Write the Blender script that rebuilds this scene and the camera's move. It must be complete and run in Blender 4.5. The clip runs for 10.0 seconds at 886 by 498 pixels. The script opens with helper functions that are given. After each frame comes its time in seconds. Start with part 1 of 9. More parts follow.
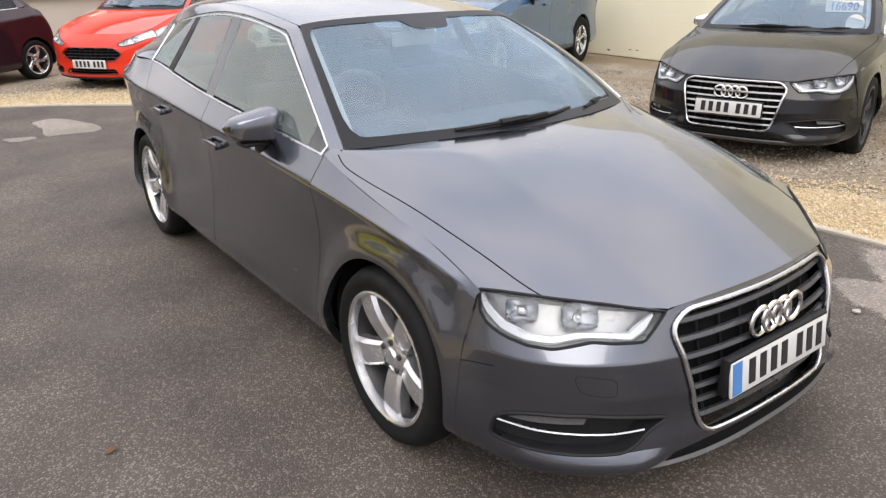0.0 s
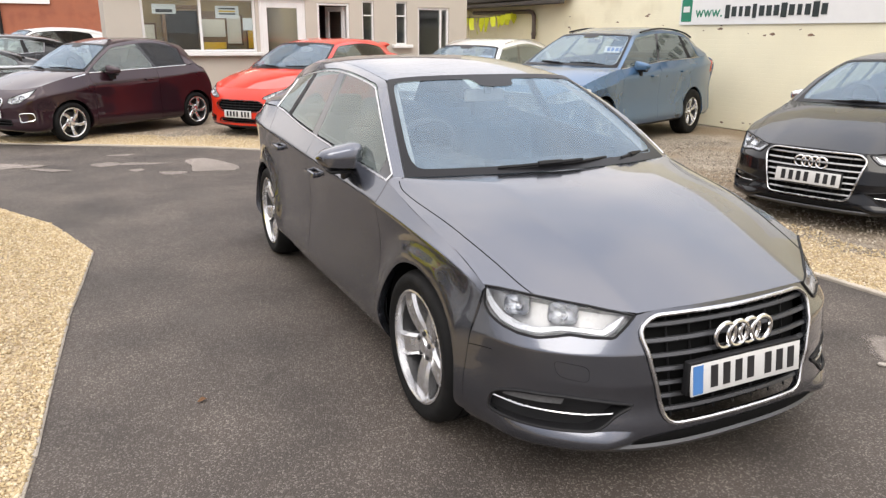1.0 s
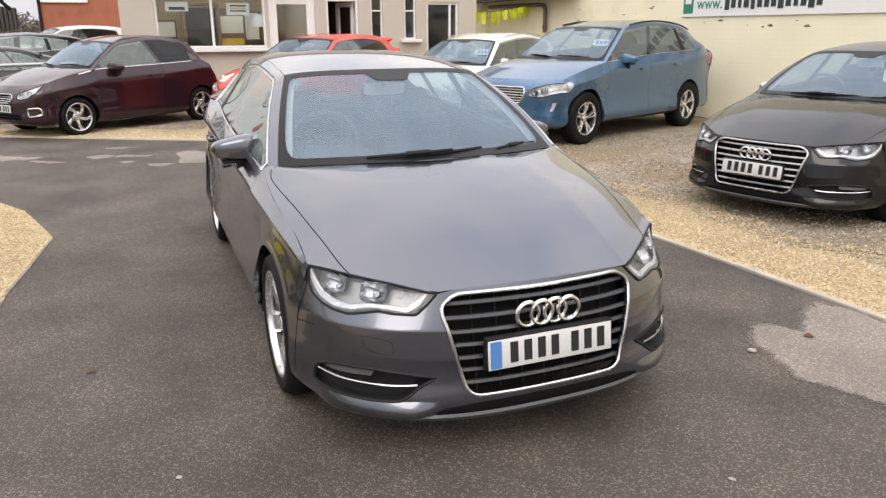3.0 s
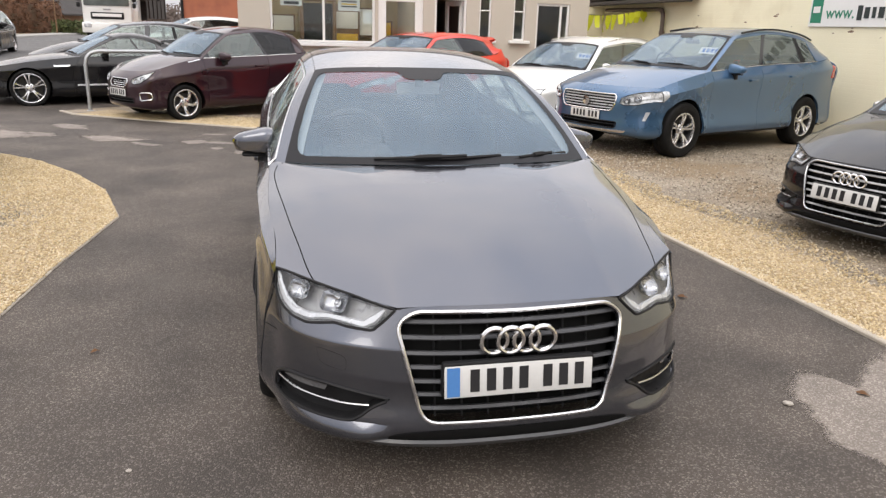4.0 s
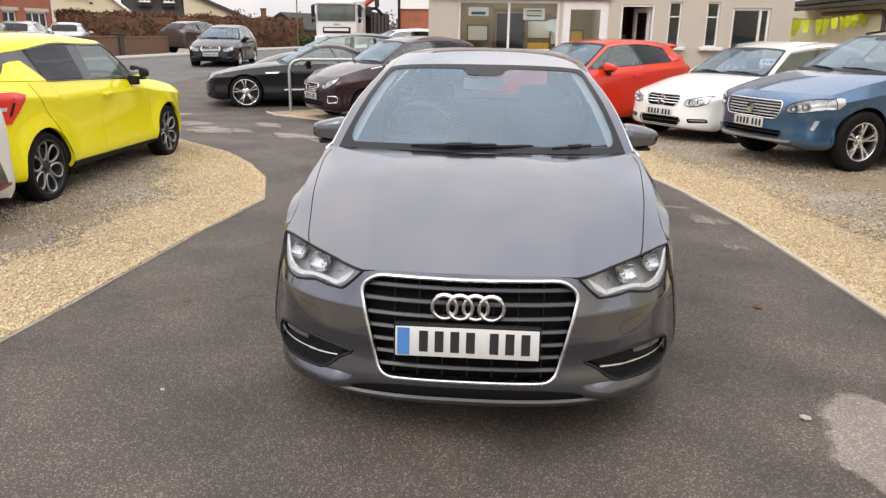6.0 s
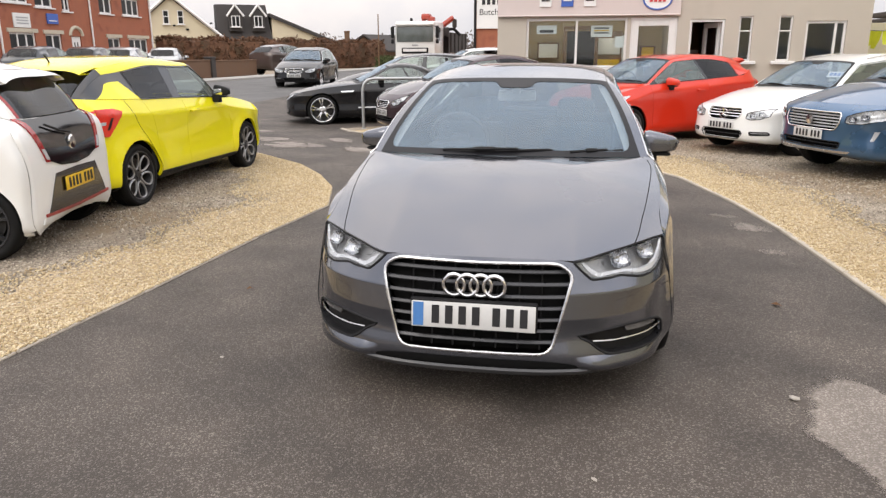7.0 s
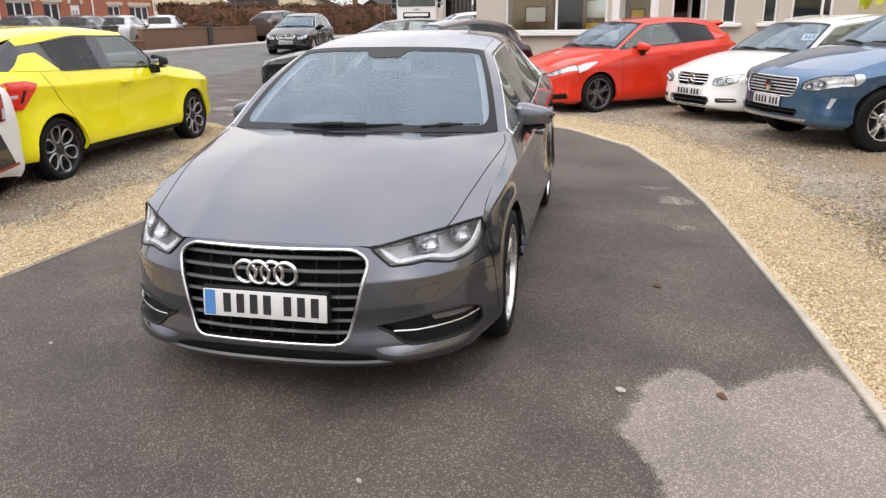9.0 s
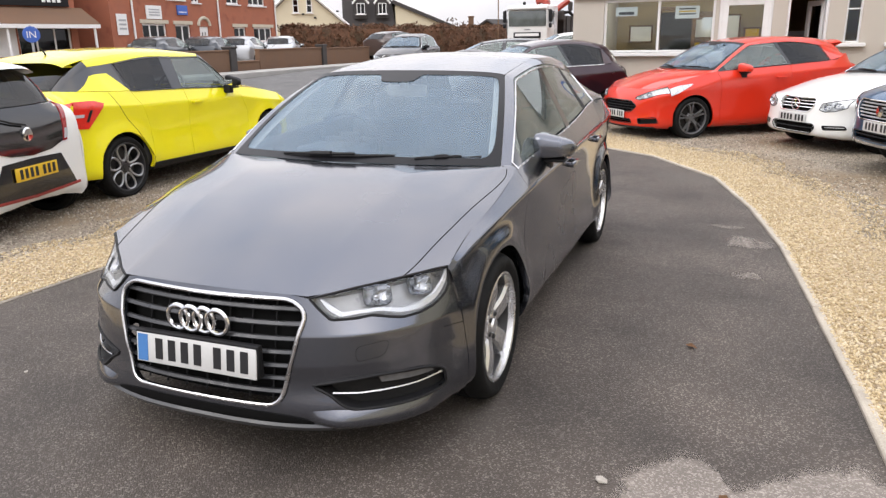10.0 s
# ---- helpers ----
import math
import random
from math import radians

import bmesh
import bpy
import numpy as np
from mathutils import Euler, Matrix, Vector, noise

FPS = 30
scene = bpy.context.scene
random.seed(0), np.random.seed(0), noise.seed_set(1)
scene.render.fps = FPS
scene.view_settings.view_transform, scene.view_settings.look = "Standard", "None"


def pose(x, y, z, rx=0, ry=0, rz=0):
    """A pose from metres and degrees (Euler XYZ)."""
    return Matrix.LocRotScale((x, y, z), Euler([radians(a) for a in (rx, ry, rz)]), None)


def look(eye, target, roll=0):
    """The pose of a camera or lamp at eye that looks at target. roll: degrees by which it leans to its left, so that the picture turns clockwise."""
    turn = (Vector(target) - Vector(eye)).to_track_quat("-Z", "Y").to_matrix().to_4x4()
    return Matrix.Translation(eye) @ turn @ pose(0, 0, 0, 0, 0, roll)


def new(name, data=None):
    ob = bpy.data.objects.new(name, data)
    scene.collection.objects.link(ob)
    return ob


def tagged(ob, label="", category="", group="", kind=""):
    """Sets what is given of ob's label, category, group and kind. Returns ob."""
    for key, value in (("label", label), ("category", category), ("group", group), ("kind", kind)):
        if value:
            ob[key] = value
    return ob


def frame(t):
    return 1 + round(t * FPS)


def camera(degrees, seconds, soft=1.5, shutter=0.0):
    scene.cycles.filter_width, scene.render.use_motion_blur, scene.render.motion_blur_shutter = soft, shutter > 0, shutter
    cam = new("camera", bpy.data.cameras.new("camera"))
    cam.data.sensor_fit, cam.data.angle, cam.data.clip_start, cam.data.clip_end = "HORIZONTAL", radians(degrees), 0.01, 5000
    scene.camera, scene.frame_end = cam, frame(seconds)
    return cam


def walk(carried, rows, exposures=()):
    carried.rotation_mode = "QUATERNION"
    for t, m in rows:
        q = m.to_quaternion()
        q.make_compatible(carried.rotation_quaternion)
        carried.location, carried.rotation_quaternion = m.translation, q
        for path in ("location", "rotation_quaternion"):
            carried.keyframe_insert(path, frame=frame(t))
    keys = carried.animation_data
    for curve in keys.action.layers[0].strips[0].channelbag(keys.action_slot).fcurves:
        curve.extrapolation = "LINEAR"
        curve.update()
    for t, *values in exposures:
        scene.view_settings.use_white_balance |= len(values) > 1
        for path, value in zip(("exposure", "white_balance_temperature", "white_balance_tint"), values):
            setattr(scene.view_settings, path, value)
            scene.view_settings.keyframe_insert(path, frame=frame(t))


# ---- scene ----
cam = camera(62.8, 10.0, soft=1.35)
PATH = [
    (0, (-0.053, 0.039, 1.555), (1.016, 1.561, 0.82), -0.9),
    (0.5, (0.007, -0.305, 1.543), (0.956, 1.34, 0.914), 0.9),
    (1, (-0.06, -0.621, 1.545), (0.752, 1.117, 0.978), 0.4),
    (1.5, (-0.057, -0.883, 1.569), (0.5, 0.941, 0.966), -0.7),
    (2, (0.21, -1.186, 1.558), (0.846, 0.617, 0.967), -0.9),
    (2.2, (0.297, -1.207, 1.564), (0.994, 0.571, 0.969), -1.0),
    (3.3, (0.778, -1.1, 1.556), (1.461, 0.691, 0.985), 0.4),
    (3.5, (0.912, -1.13, 1.554), (1.478, 0.704, 0.995), 1.4),
    (4, (1.153, -1.077, 1.555), (1.557, 0.792, 0.971), 1.7),
    (4.5, (1.367, -0.955, 1.551), (1.768, 0.903, 0.928), 3.0),
    (5, (1.642, -0.974, 1.541), (1.669, 0.935, 0.946), 0.3),
    (5.2, (1.714, -1.026, 1.542), (1.633, 0.891, 0.978), -0.1),
    (6.3, (2.131, -1.502, 1.497), (1.934, 0.404, 0.925), 0.9),
    (6.5, (2.219, -1.562, 1.511), (1.973, 0.337, 0.932), 0.8),
    (7, (2.321, -1.775, 1.491), (1.942, 0.118, 0.97), -0.1),
    (7.5, (2.547, -1.868, 1.509), (2.139, 0.009, 0.951), -1.3),
    (8, (2.893, -1.827, 1.522), (2.527, 0.062, 0.979), -0.3),
    (8.5, (3.014, -1.634, 1.491), (2.606, 0.236, 0.913), -0.8),
    (9, (3.162, -1.399, 1.505), (2.737, 0.458, 0.897), -0.7),
    (9.5, (3.463, -1.157, 1.521), (2.848, 0.657, 0.942), -3.4),
    (10, (3.604, -0.849, 1.505), (2.883, 0.932, 0.949), -0.9),
]
walk(cam, [(t, look(eye, target, roll)) for t, eye, target, roll in PATH],
     [(0.0, 0.14, 6650, 10), (2.0, 0.11, 6950, 10), (3.5, 0.01, 6850, 10), (5.0, -0.05, 6850, 10), (6.5, -0.03, 6850, 10), (7.0, -0.06, 6850, 10), (7.5, -0.01, 6850, 10), (8.0, -0.03, 6850, 10), (10.0, 0.05, 6550, 10)])

# ---- world, sun and exposure ----
world = bpy.data.worlds.new("overcast_sky")
scene.world = world
world.use_nodes = True
wt = world.node_tree
wt.nodes.clear()
w_out = wt.nodes.new("ShaderNodeOutputWorld")
w_bg = wt.nodes.new("ShaderNodeBackground")
w_sky = wt.nodes.new("ShaderNodeTexSky")
w_sky.sky_type = "NISHITA"
w_sky.sun_disc = False
w_sky.sun_elevation = radians(48)
w_sky.sun_rotation = radians(150)
w_sky.dust_density = 6.0
w_sky.air_density = 1.0
# cloud cover: three times as bright overhead as at the horizon
w_hsv = wt.nodes.new("ShaderNodeHueSaturation")
w_hsv.inputs["Saturation"].default_value = 0.15
w_tc = wt.nodes.new("ShaderNodeTexCoord")
w_sep = wt.nodes.new("ShaderNodeSeparateXYZ")
w_rng = wt.nodes.new("ShaderNodeMapRange")
w_rng.inputs["From Min"].default_value, w_rng.inputs["From Max"].default_value = 0.0, 1.0
w_rng.inputs["To Min"].default_value, w_rng.inputs["To Max"].default_value = 0.36, 1.0
w_cloud = wt.nodes.new("ShaderNodeMixRGB")
w_cloud.blend_type = "MULTIPLY"
w_cloud.inputs[0].default_value = 1.0
w_cloud.inputs[1].default_value = (15.9, 15.9, 16.8, 1)
w_mix = wt.nodes.new("ShaderNodeMixRGB")
w_mix.inputs[0].default_value = 0.85
wt.links.new(w_tc.outputs["Generated"], w_sep.inputs[0])
wt.links.new(w_sep.outputs["Z"], w_rng.inputs["Value"])
wt.links.new(w_rng.outputs[0], w_cloud.inputs[2])
wt.links.new(w_sky.outputs[0], w_hsv.inputs["Color"])
wt.links.new(w_hsv.outputs[0], w_mix.inputs[1])
wt.links.new(w_cloud.outputs[0], w_mix.inputs[2])
# broken cloud: slow, soft changes of brightness over the whole dome
w_no = wt.nodes.new("ShaderNodeTexNoise")
w_no.inputs["Scale"].default_value, w_no.inputs["Detail"].default_value, w_no.inputs["Roughness"].default_value = 3.2, 7.0, 0.55
w_nr = wt.nodes.new("ShaderNodeMapRange")
w_nr.inputs["From Min"].default_value, w_nr.inputs["From Max"].default_value = 0.32, 0.68
w_nr.inputs["To Min"].default_value, w_nr.inputs["To Max"].default_value = 0.0, 1.0
w_tint = wt.nodes.new("ShaderNodeMixRGB")
w_tint.inputs[1].default_value, w_tint.inputs[2].default_value = (0.74, 0.80, 0.90, 1), (1.26, 1.20, 1.14, 1)
w_mul = wt.nodes.new("ShaderNodeMixRGB")
w_mul.blend_type = "MULTIPLY"
w_mul.inputs[0].default_value = 1.0
wt.links.new(w_tc.outputs["Generated"], w_no.inputs["Vector"])
wt.links.new(w_no.outputs["Fac"], w_nr.inputs["Value"])
wt.links.new(w_nr.outputs[0], w_tint.inputs[0])
wt.links.new(w_mix.outputs[0], w_mul.inputs[1])
wt.links.new(w_tint.outputs[0], w_mul.inputs[2])
wt.links.new(w_mul.outputs[0], w_bg.inputs[0])
w_bg.inputs[1].default_value = 0.162
wt.links.new(w_bg.outputs[0], w_out.inputs[0])
sun_data = bpy.data.lights.new("sun", "SUN")
sun_data.energy, sun_data.angle, sun_data.color = 1.15, radians(35), (1.0, 0.96, 0.9)
sun = new("sun", sun_data)
sun.matrix_world = look((-9, -13, 15), (0, 0, 0))
scene.view_settings.exposure = 0.0


# ---- materials ----
def mat(name, base, rough=0.6, metal=0.0, coat=0.0, var=0.12, scale=6.0, fine=90.0, bump=0.0, spec=0.5, other=None, amount=0.5, rvar=0.1, emit=0.0, trans=0.0, detail=6.0, per=0.0):
    """A surface with variation at two scales. other: a second colour that a noise brings in, in spots. per: variation from object to object."""
    m = bpy.data.materials.new(name)
    m.use_nodes = True
    nt = m.node_tree
    b = nt.nodes["Principled BSDF"]
    b.inputs["Roughness"].default_value = rough
    b.inputs["Metallic"].default_value = metal
    b.inputs["Coat Weight"].default_value = coat
    b.inputs["Coat Roughness"].default_value = 0.04
    b.inputs["Specular IOR Level"].default_value = spec
    b.inputs["Transmission Weight"].default_value = trans
    tc = nt.nodes.new("ShaderNodeTexCoord")
    n1 = nt.nodes.new("ShaderNodeTexNoise")
    n1.inputs["Scale"].default_value, n1.inputs["Detail"].default_value = scale, detail
    n2 = nt.nodes.new("ShaderNodeTexNoise")
    n2.inputs["Scale"].default_value, n2.inputs["Detail"].default_value = fine, 3.0
    for n in (n1, n2):
        nt.links.new(tc.outputs["Object"], n.inputs["Vector"])
    add = nt.nodes.new("ShaderNodeMath")
    add.operation = "ADD"
    nt.links.new(n1.outputs["Fac"], add.inputs[0])
    nt.links.new(n2.outputs["Fac"], add.inputs[1])
    ramp = nt.nodes.new("ShaderNodeMapRange")
    ramp.inputs["From Min"].default_value, ramp.inputs["From Max"].default_value = 0.6, 1.4
    ramp.inputs["To Min"].default_value, ramp.inputs["To Max"].default_value = 1 - var, 1 + var
    nt.links.new(add.outputs[0], ramp.inputs["Value"])
    hs = nt.nodes.new("ShaderNodeHueSaturation")
    hs.inputs["Color"].default_value = (*base, 1)
    last = ramp.outputs[0]
    if per:
        oi = nt.nodes.new("ShaderNodeObjectInfo")
        mr = nt.nodes.new("ShaderNodeMapRange")
        mr.inputs["To Min"].default_value, mr.inputs["To Max"].default_value = 1 - per, 1 + per
        nt.links.new(oi.outputs["Random"], mr.inputs["Value"])
        mu = nt.nodes.new("ShaderNodeMath")
        mu.operation = "MULTIPLY"
        nt.links.new(last, mu.inputs[0])
        nt.links.new(mr.outputs[0], mu.inputs[1])
        last = mu.outputs[0]
    nt.links.new(last, hs.inputs["Value"])
    col = hs.outputs[0]
    if other:
        n3 = nt.nodes.new("ShaderNodeTexNoise")
        n3.inputs["Scale"].default_value, n3.inputs["Detail"].default_value = scale * 0.7, 8.0
        nt.links.new(tc.outputs["Object"], n3.inputs["Vector"])
        r3 = nt.nodes.new("ShaderNodeMapRange")
        r3.inputs["From Min"].default_value, r3.inputs["From Max"].default_value = 1 - amount, 1.15 - amount
        nt.links.new(n3.outputs["Fac"], r3.inputs["Value"])
        mx = nt.nodes.new("ShaderNodeMixRGB")
        nt.links.new(r3.outputs[0], mx.inputs[0])
        nt.links.new(col, mx.inputs[1])
        mx.inputs[2].default_value = (*other, 1)
        col = mx.outputs[0]
    nt.links.new(col, b.inputs["Base Color"])
    if rvar:
        rr = nt.nodes.new("ShaderNodeMapRange")
        rr.inputs["From Min"].default_value, rr.inputs["From Max"].default_value = 0.3, 0.7
        rr.inputs["To Min"].default_value, rr.inputs["To Max"].default_value = max(0.02, rough - rvar), min(1, rough + rvar)
        nt.links.new(n1.outputs["Fac"], rr.inputs["Value"])
        nt.links.new(rr.outputs[0], b.inputs["Roughness"])
    if bump:
        bp = nt.nodes.new("ShaderNodeBump")
        bp.inputs["Strength"].default_value, bp.inputs["Distance"].default_value = bump, 0.01
        nt.links.new(n2.outputs["Fac"], bp.inputs["Height"])
        nt.links.new(bp.outputs[0], b.inputs["Normal"])
    if emit:
        b.inputs["Emission Color"].default_value = (*base, 1)
        b.inputs["Emission Strength"].default_value = emit
    return m


def paint(name, base, metal=0.35, rough=0.38, coat=1.0):
    return mat(name, base, rough, metal, coat, 0.05, 1.7, 900.0, 0.0, 0.15, rvar=0.05)


def glass_mat(name, tint, gloss=1.45, coat=(1, 1, 1), haze=0.0, film=(0.52, 0.63, 0.72)):
    """A pane: clear, tinted, with the mirror's share by Fresnel and a painted-in film of haze."""
    m = bpy.data.materials.new(name)
    m.use_nodes = True
    nt = m.node_tree
    nt.nodes.clear()
    out = nt.nodes.new("ShaderNodeOutputMaterial")
    tr = nt.nodes.new("ShaderNodeBsdfTransparent")
    tr.inputs[0].default_value = (*tint, 1)
    gl = nt.nodes.new("ShaderNodeBsdfGlossy")
    gl.inputs["Roughness"].default_value = 0.015
    gl.inputs["Color"].default_value = (*coat, 1)
    # the mirror's share rises with the fifth power towards grazing views, alike from within and without
    lw = nt.nodes.new("ShaderNodeLayerWeight")
    lw.inputs["Blend"].default_value = 0.5
    pw = nt.nodes.new("ShaderNodeMath")
    pw.operation = "POWER"
    pw.inputs[1].default_value = 5.0
    fr = nt.nodes.new("ShaderNodeMapRange")
    fr.inputs["To Min"].default_value, fr.inputs["To Max"].default_value = ((gloss - 1) / (gloss + 1)) ** 2, 1.0
    nt.links.new(lw.outputs["Facing"], pw.inputs[0])
    nt.links.new(pw.outputs[0], fr.inputs["Value"])
    mx = nt.nodes.new("ShaderNodeMixShader")
    nt.links.new(fr.outputs[0], mx.inputs[0])
    nt.links.new(tr.outputs[0], mx.inputs[1])
    nt.links.new(gl.outputs[0], mx.inputs[2])
    last = mx
    if haze:
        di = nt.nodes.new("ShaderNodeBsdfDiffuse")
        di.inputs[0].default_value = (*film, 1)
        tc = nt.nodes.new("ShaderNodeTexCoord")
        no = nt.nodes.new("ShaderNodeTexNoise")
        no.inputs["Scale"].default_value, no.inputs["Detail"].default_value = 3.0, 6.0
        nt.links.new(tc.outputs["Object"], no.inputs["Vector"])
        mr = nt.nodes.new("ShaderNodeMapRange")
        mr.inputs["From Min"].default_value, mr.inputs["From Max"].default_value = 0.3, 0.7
        mr.inputs["To Min"].default_value, mr.inputs["To Max"].default_value = haze * 0.8, haze * 1.2
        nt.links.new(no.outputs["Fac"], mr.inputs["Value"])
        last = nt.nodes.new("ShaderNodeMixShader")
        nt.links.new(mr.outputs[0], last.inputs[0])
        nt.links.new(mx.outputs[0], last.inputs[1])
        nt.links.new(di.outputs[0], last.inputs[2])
    nt.links.new(last.outputs[0], out.inputs[0])
    return m


def speckled(name, dark, light, share, size, rough, patch=None, patch_scale=0.5, patch_at=0.6, bump=0.5, var=0.25):
    """Aggregate: cells of two colours, larger stains, and relief from the cells."""
    m = bpy.data.materials.new(name)
    m.use_nodes = True
    nt = m.node_tree
    b = nt.nodes["Principled BSDF"]
    tc = nt.nodes.new("ShaderNodeTexCoord")
    vo = nt.nodes.new("ShaderNodeTexVoronoi")
    vo.inputs["Scale"].default_value = 1 / size
    nt.links.new(tc.outputs["Object"], vo.inputs["Vector"])
    sep = nt.nodes.new("ShaderNodeSeparateColor")
    nt.links.new(vo.outputs["Color"], sep.inputs[0])
    mr = nt.nodes.new("ShaderNodeMapRange")
    mr.inputs["From Min"].default_value, mr.inputs["From Max"].default_value = 1 - share, 1.0
    nt.links.new(sep.outputs[0], mr.inputs["Value"])
    mx = nt.nodes.new("ShaderNodeMixRGB")
    mx.inputs[1].default_value, mx.inputs[2].default_value = (*dark, 1), (*light, 1)
    nt.links.new(mr.outputs[0], mx.inputs[0])
    n1 = nt.nodes.new("ShaderNodeTexNoise")
    n1.inputs["Scale"].default_value, n1.inputs["Detail"].default_value = 1.3, 7.0
    nt.links.new(tc.outputs["Object"], n1.inputs["Vector"])
    v1 = nt.nodes.new("ShaderNodeMapRange")
    v1.inputs["From Min"].default_value, v1.inputs["From Max"].default_value = 0.3, 0.7
    v1.inputs["To Min"].default_value, v1.inputs["To Max"].default_value = 1 - var, 1 + var
    nt.links.new(n1.outputs["Fac"], v1.inputs["Value"])
    hs = nt.nodes.new("ShaderNodeHueSaturation")
    nt.links.new(v1.outputs[0], hs.inputs["Value"])
    nt.links.new(mx.outputs[0], hs.inputs["Color"])
    col = hs.outputs[0]
    if patch:
        n2 = nt.nodes.new("ShaderNodeTexNoise")
        n2.inputs["Scale"].default_value, n2.inputs["Detail"].default_value = patch_scale, 6.0
        nt.links.new(tc.outputs["Object"], n2.inputs["Vector"])
        r2 = nt.nodes.new("ShaderNodeMapRange")
        r2.inputs["From Min"].default_value, r2.inputs["From Max"].default_value = patch_at, patch_at + 0.12
        nt.links.new(n2.outputs["Fac"], r2.inputs["Value"])
        m2 = nt.nodes.new("ShaderNodeMixRGB")
        nt.links.new(r2.outputs[0], m2.inputs[0])
        nt.links.new(col, m2.inputs[1])
        m2.inputs[2].default_value = (*patch, 1)
        col = m2.outputs[0]
    nt.links.new(col, b.inputs["Base Color"])
    b.inputs["Roughness"].default_value = rough
    bp = nt.nodes.new("ShaderNodeBump")
    bp.inputs["Strength"].default_value, bp.inputs["Distance"].default_value = bump, size * 0.6
    nt.links.new(vo.outputs["Distance"], bp.inputs["Height"])
    bp.invert = True
    nt.links.new(bp.outputs[0], b.inputs["Normal"])
    return m


M_GREY = paint("grey_metallic_paint", (0.113, 0.1205, 0.143), 0.95, 0.24)
M_BLACK = paint("black_paint", (0.005, 0.005, 0.006), 0.0, 0.25, 0.65)
M_BLUE = paint("blue_metallic_paint", (0.060, 0.128, 0.230), 0.55, 0.30)
M_WHITE = paint("white_paint", (0.75, 0.75, 0.73), 0.0, 0.35)
M_RED = paint("orange_red_paint", (0.62, 0.030, 0.011), 0.0, 0.35)
M_MAROON = paint("maroon_paint", (0.027, 0.010, 0.015), 0.3, 0.32)
M_YELLOW = paint("yellow_paint", (0.80, 0.72, 0.01), 0.0, 0.38)
M_SILVER = paint("silver_paint", (0.42, 0.43, 0.44), 0.6, 0.3)
M_DKBROWN = paint("dark_brown_paint", (0.065, 0.048, 0.042), 0.3, 0.32)
M_DKGREY = paint("dark_grey_paint", (0.045, 0.05, 0.058), 0.3, 0.32)
M_CHROME = mat("chrome_trim", (0.78, 0.78, 0.78), 0.12, 1.0, rvar=0.04, var=0.04)
M_SATIN = mat("satin_aluminium_trim", (0.60, 0.60, 0.61), 0.26, 1.0, rvar=0.05, var=0.05, scale=20)
M_ALLOY = mat("alloy_wheel_silver", (0.66, 0.66, 0.67), 0.22, 0.85, var=0.1, scale=14, rvar=0.08)
M_WHEELGREY = mat("dark_silver_wheel_paint", (0.13, 0.13, 0.132), 0.35, 0.5, var=0.1, scale=14)
M_ALLOYDK = mat("dark_wheel_paint", (0.03, 0.03, 0.032), 0.4, 0.3, var=0.15, scale=14)
M_TYRE = mat("tyre_rubber", (0.007, 0.007, 0.007), 0.75, 0, var=0.25, scale=9, fine=160, bump=0.15, spec=0.2, other=(0.013, 0.012, 0.012), amount=0.40)
M_PLASTIC = mat("black_plastic", (0.012, 0.012, 0.013), 0.55, 0, var=0.2, scale=20, fine=500, bump=0.08, spec=0.22)
M_SLAT = mat("satin_grey_slat", (0.055, 0.056, 0.060), 0.34, 0.4, var=0.1, scale=20, spec=0.3)
M_GLOSSBLK = mat("gloss_black_trim", (0.008, 0.008, 0.009), 0.12, 0, 0.6, var=0.1)
M_INSIDE = mat("dark_interior_trim", (0.040, 0.041, 0.045), 0.75, 0, var=0.2, scale=12, fine=60)
M_WHEELTRIM = mat("grey_leather_trim", (0.055, 0.057, 0.062), 0.5, 0, var=0.12, scale=20, fine=90)
M_SEAT = mat("dark_seat_fabric", (0.034, 0.035, 0.039), 0.9, 0, var=0.2, scale=14, fine=70)
# pale films put reflected sky and surroundings into the colour of these panes
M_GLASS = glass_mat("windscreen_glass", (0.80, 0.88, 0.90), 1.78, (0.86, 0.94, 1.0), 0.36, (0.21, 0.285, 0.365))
M_SIDEGLASS = glass_mat("door_glass", (0.62, 0.71, 0.67), 2.0, (0.94, 1, 0.97), 0.13, (0.40, 0.46, 0.43))
M_FRIT = mat("windscreen_frit", (0.010, 0.010, 0.012), 0.35, 0, 0.0, var=0.1, spec=0.2, rvar=0.02)
M_BACKGLASS = glass_mat("tailgate_glass", (0.34, 0.38, 0.38), 1.6)
M_PRIV = glass_mat("privacy_glass", (0.10, 0.105, 0.11), 1.5)
M_LENS = glass_mat("clear_lens", (0.93, 0.94, 0.95), 1.3)
M_REFL = mat("lamp_reflector", (0.46, 0.47, 0.49), 0.24, 1.0, var=0.1, scale=25)
M_DRL = mat("white_light_bar", (0.54, 0.55, 0.57), 0.25, 0.3, var=0.05)
M_REDLAMP = mat("red_lamp_lens", (0.66, 0.026, 0.014), 0.12, 0, 0.8, var=0.15, scale=30)
M_LIGHTTRIM = mat("light_grey_trim", (0.42, 0.42, 0.41), 0.8, 0, var=0.08, scale=10)
M_ALLOYMID = mat("grey_wheel_paint", (0.36, 0.36, 0.36), 0.35, 0.7, var=0.1, scale=14)
M_PLATEW = mat("white_number_plate", (0.56, 0.56, 0.55), 0.35, 0, 0.3, var=0.04)
M_PLATEY = mat("yellow_number_plate", (0.72, 0.45, 0.02), 0.35, 0, 0.3, var=0.05)
M_PLATEB = mat("plate_blue_band", (0.06, 0.19, 0.46), 0.35, 0, 0.3, var=0.05)
M_INK = mat("black_ink", (0.012, 0.012, 0.014), 0.5, var=0.1)
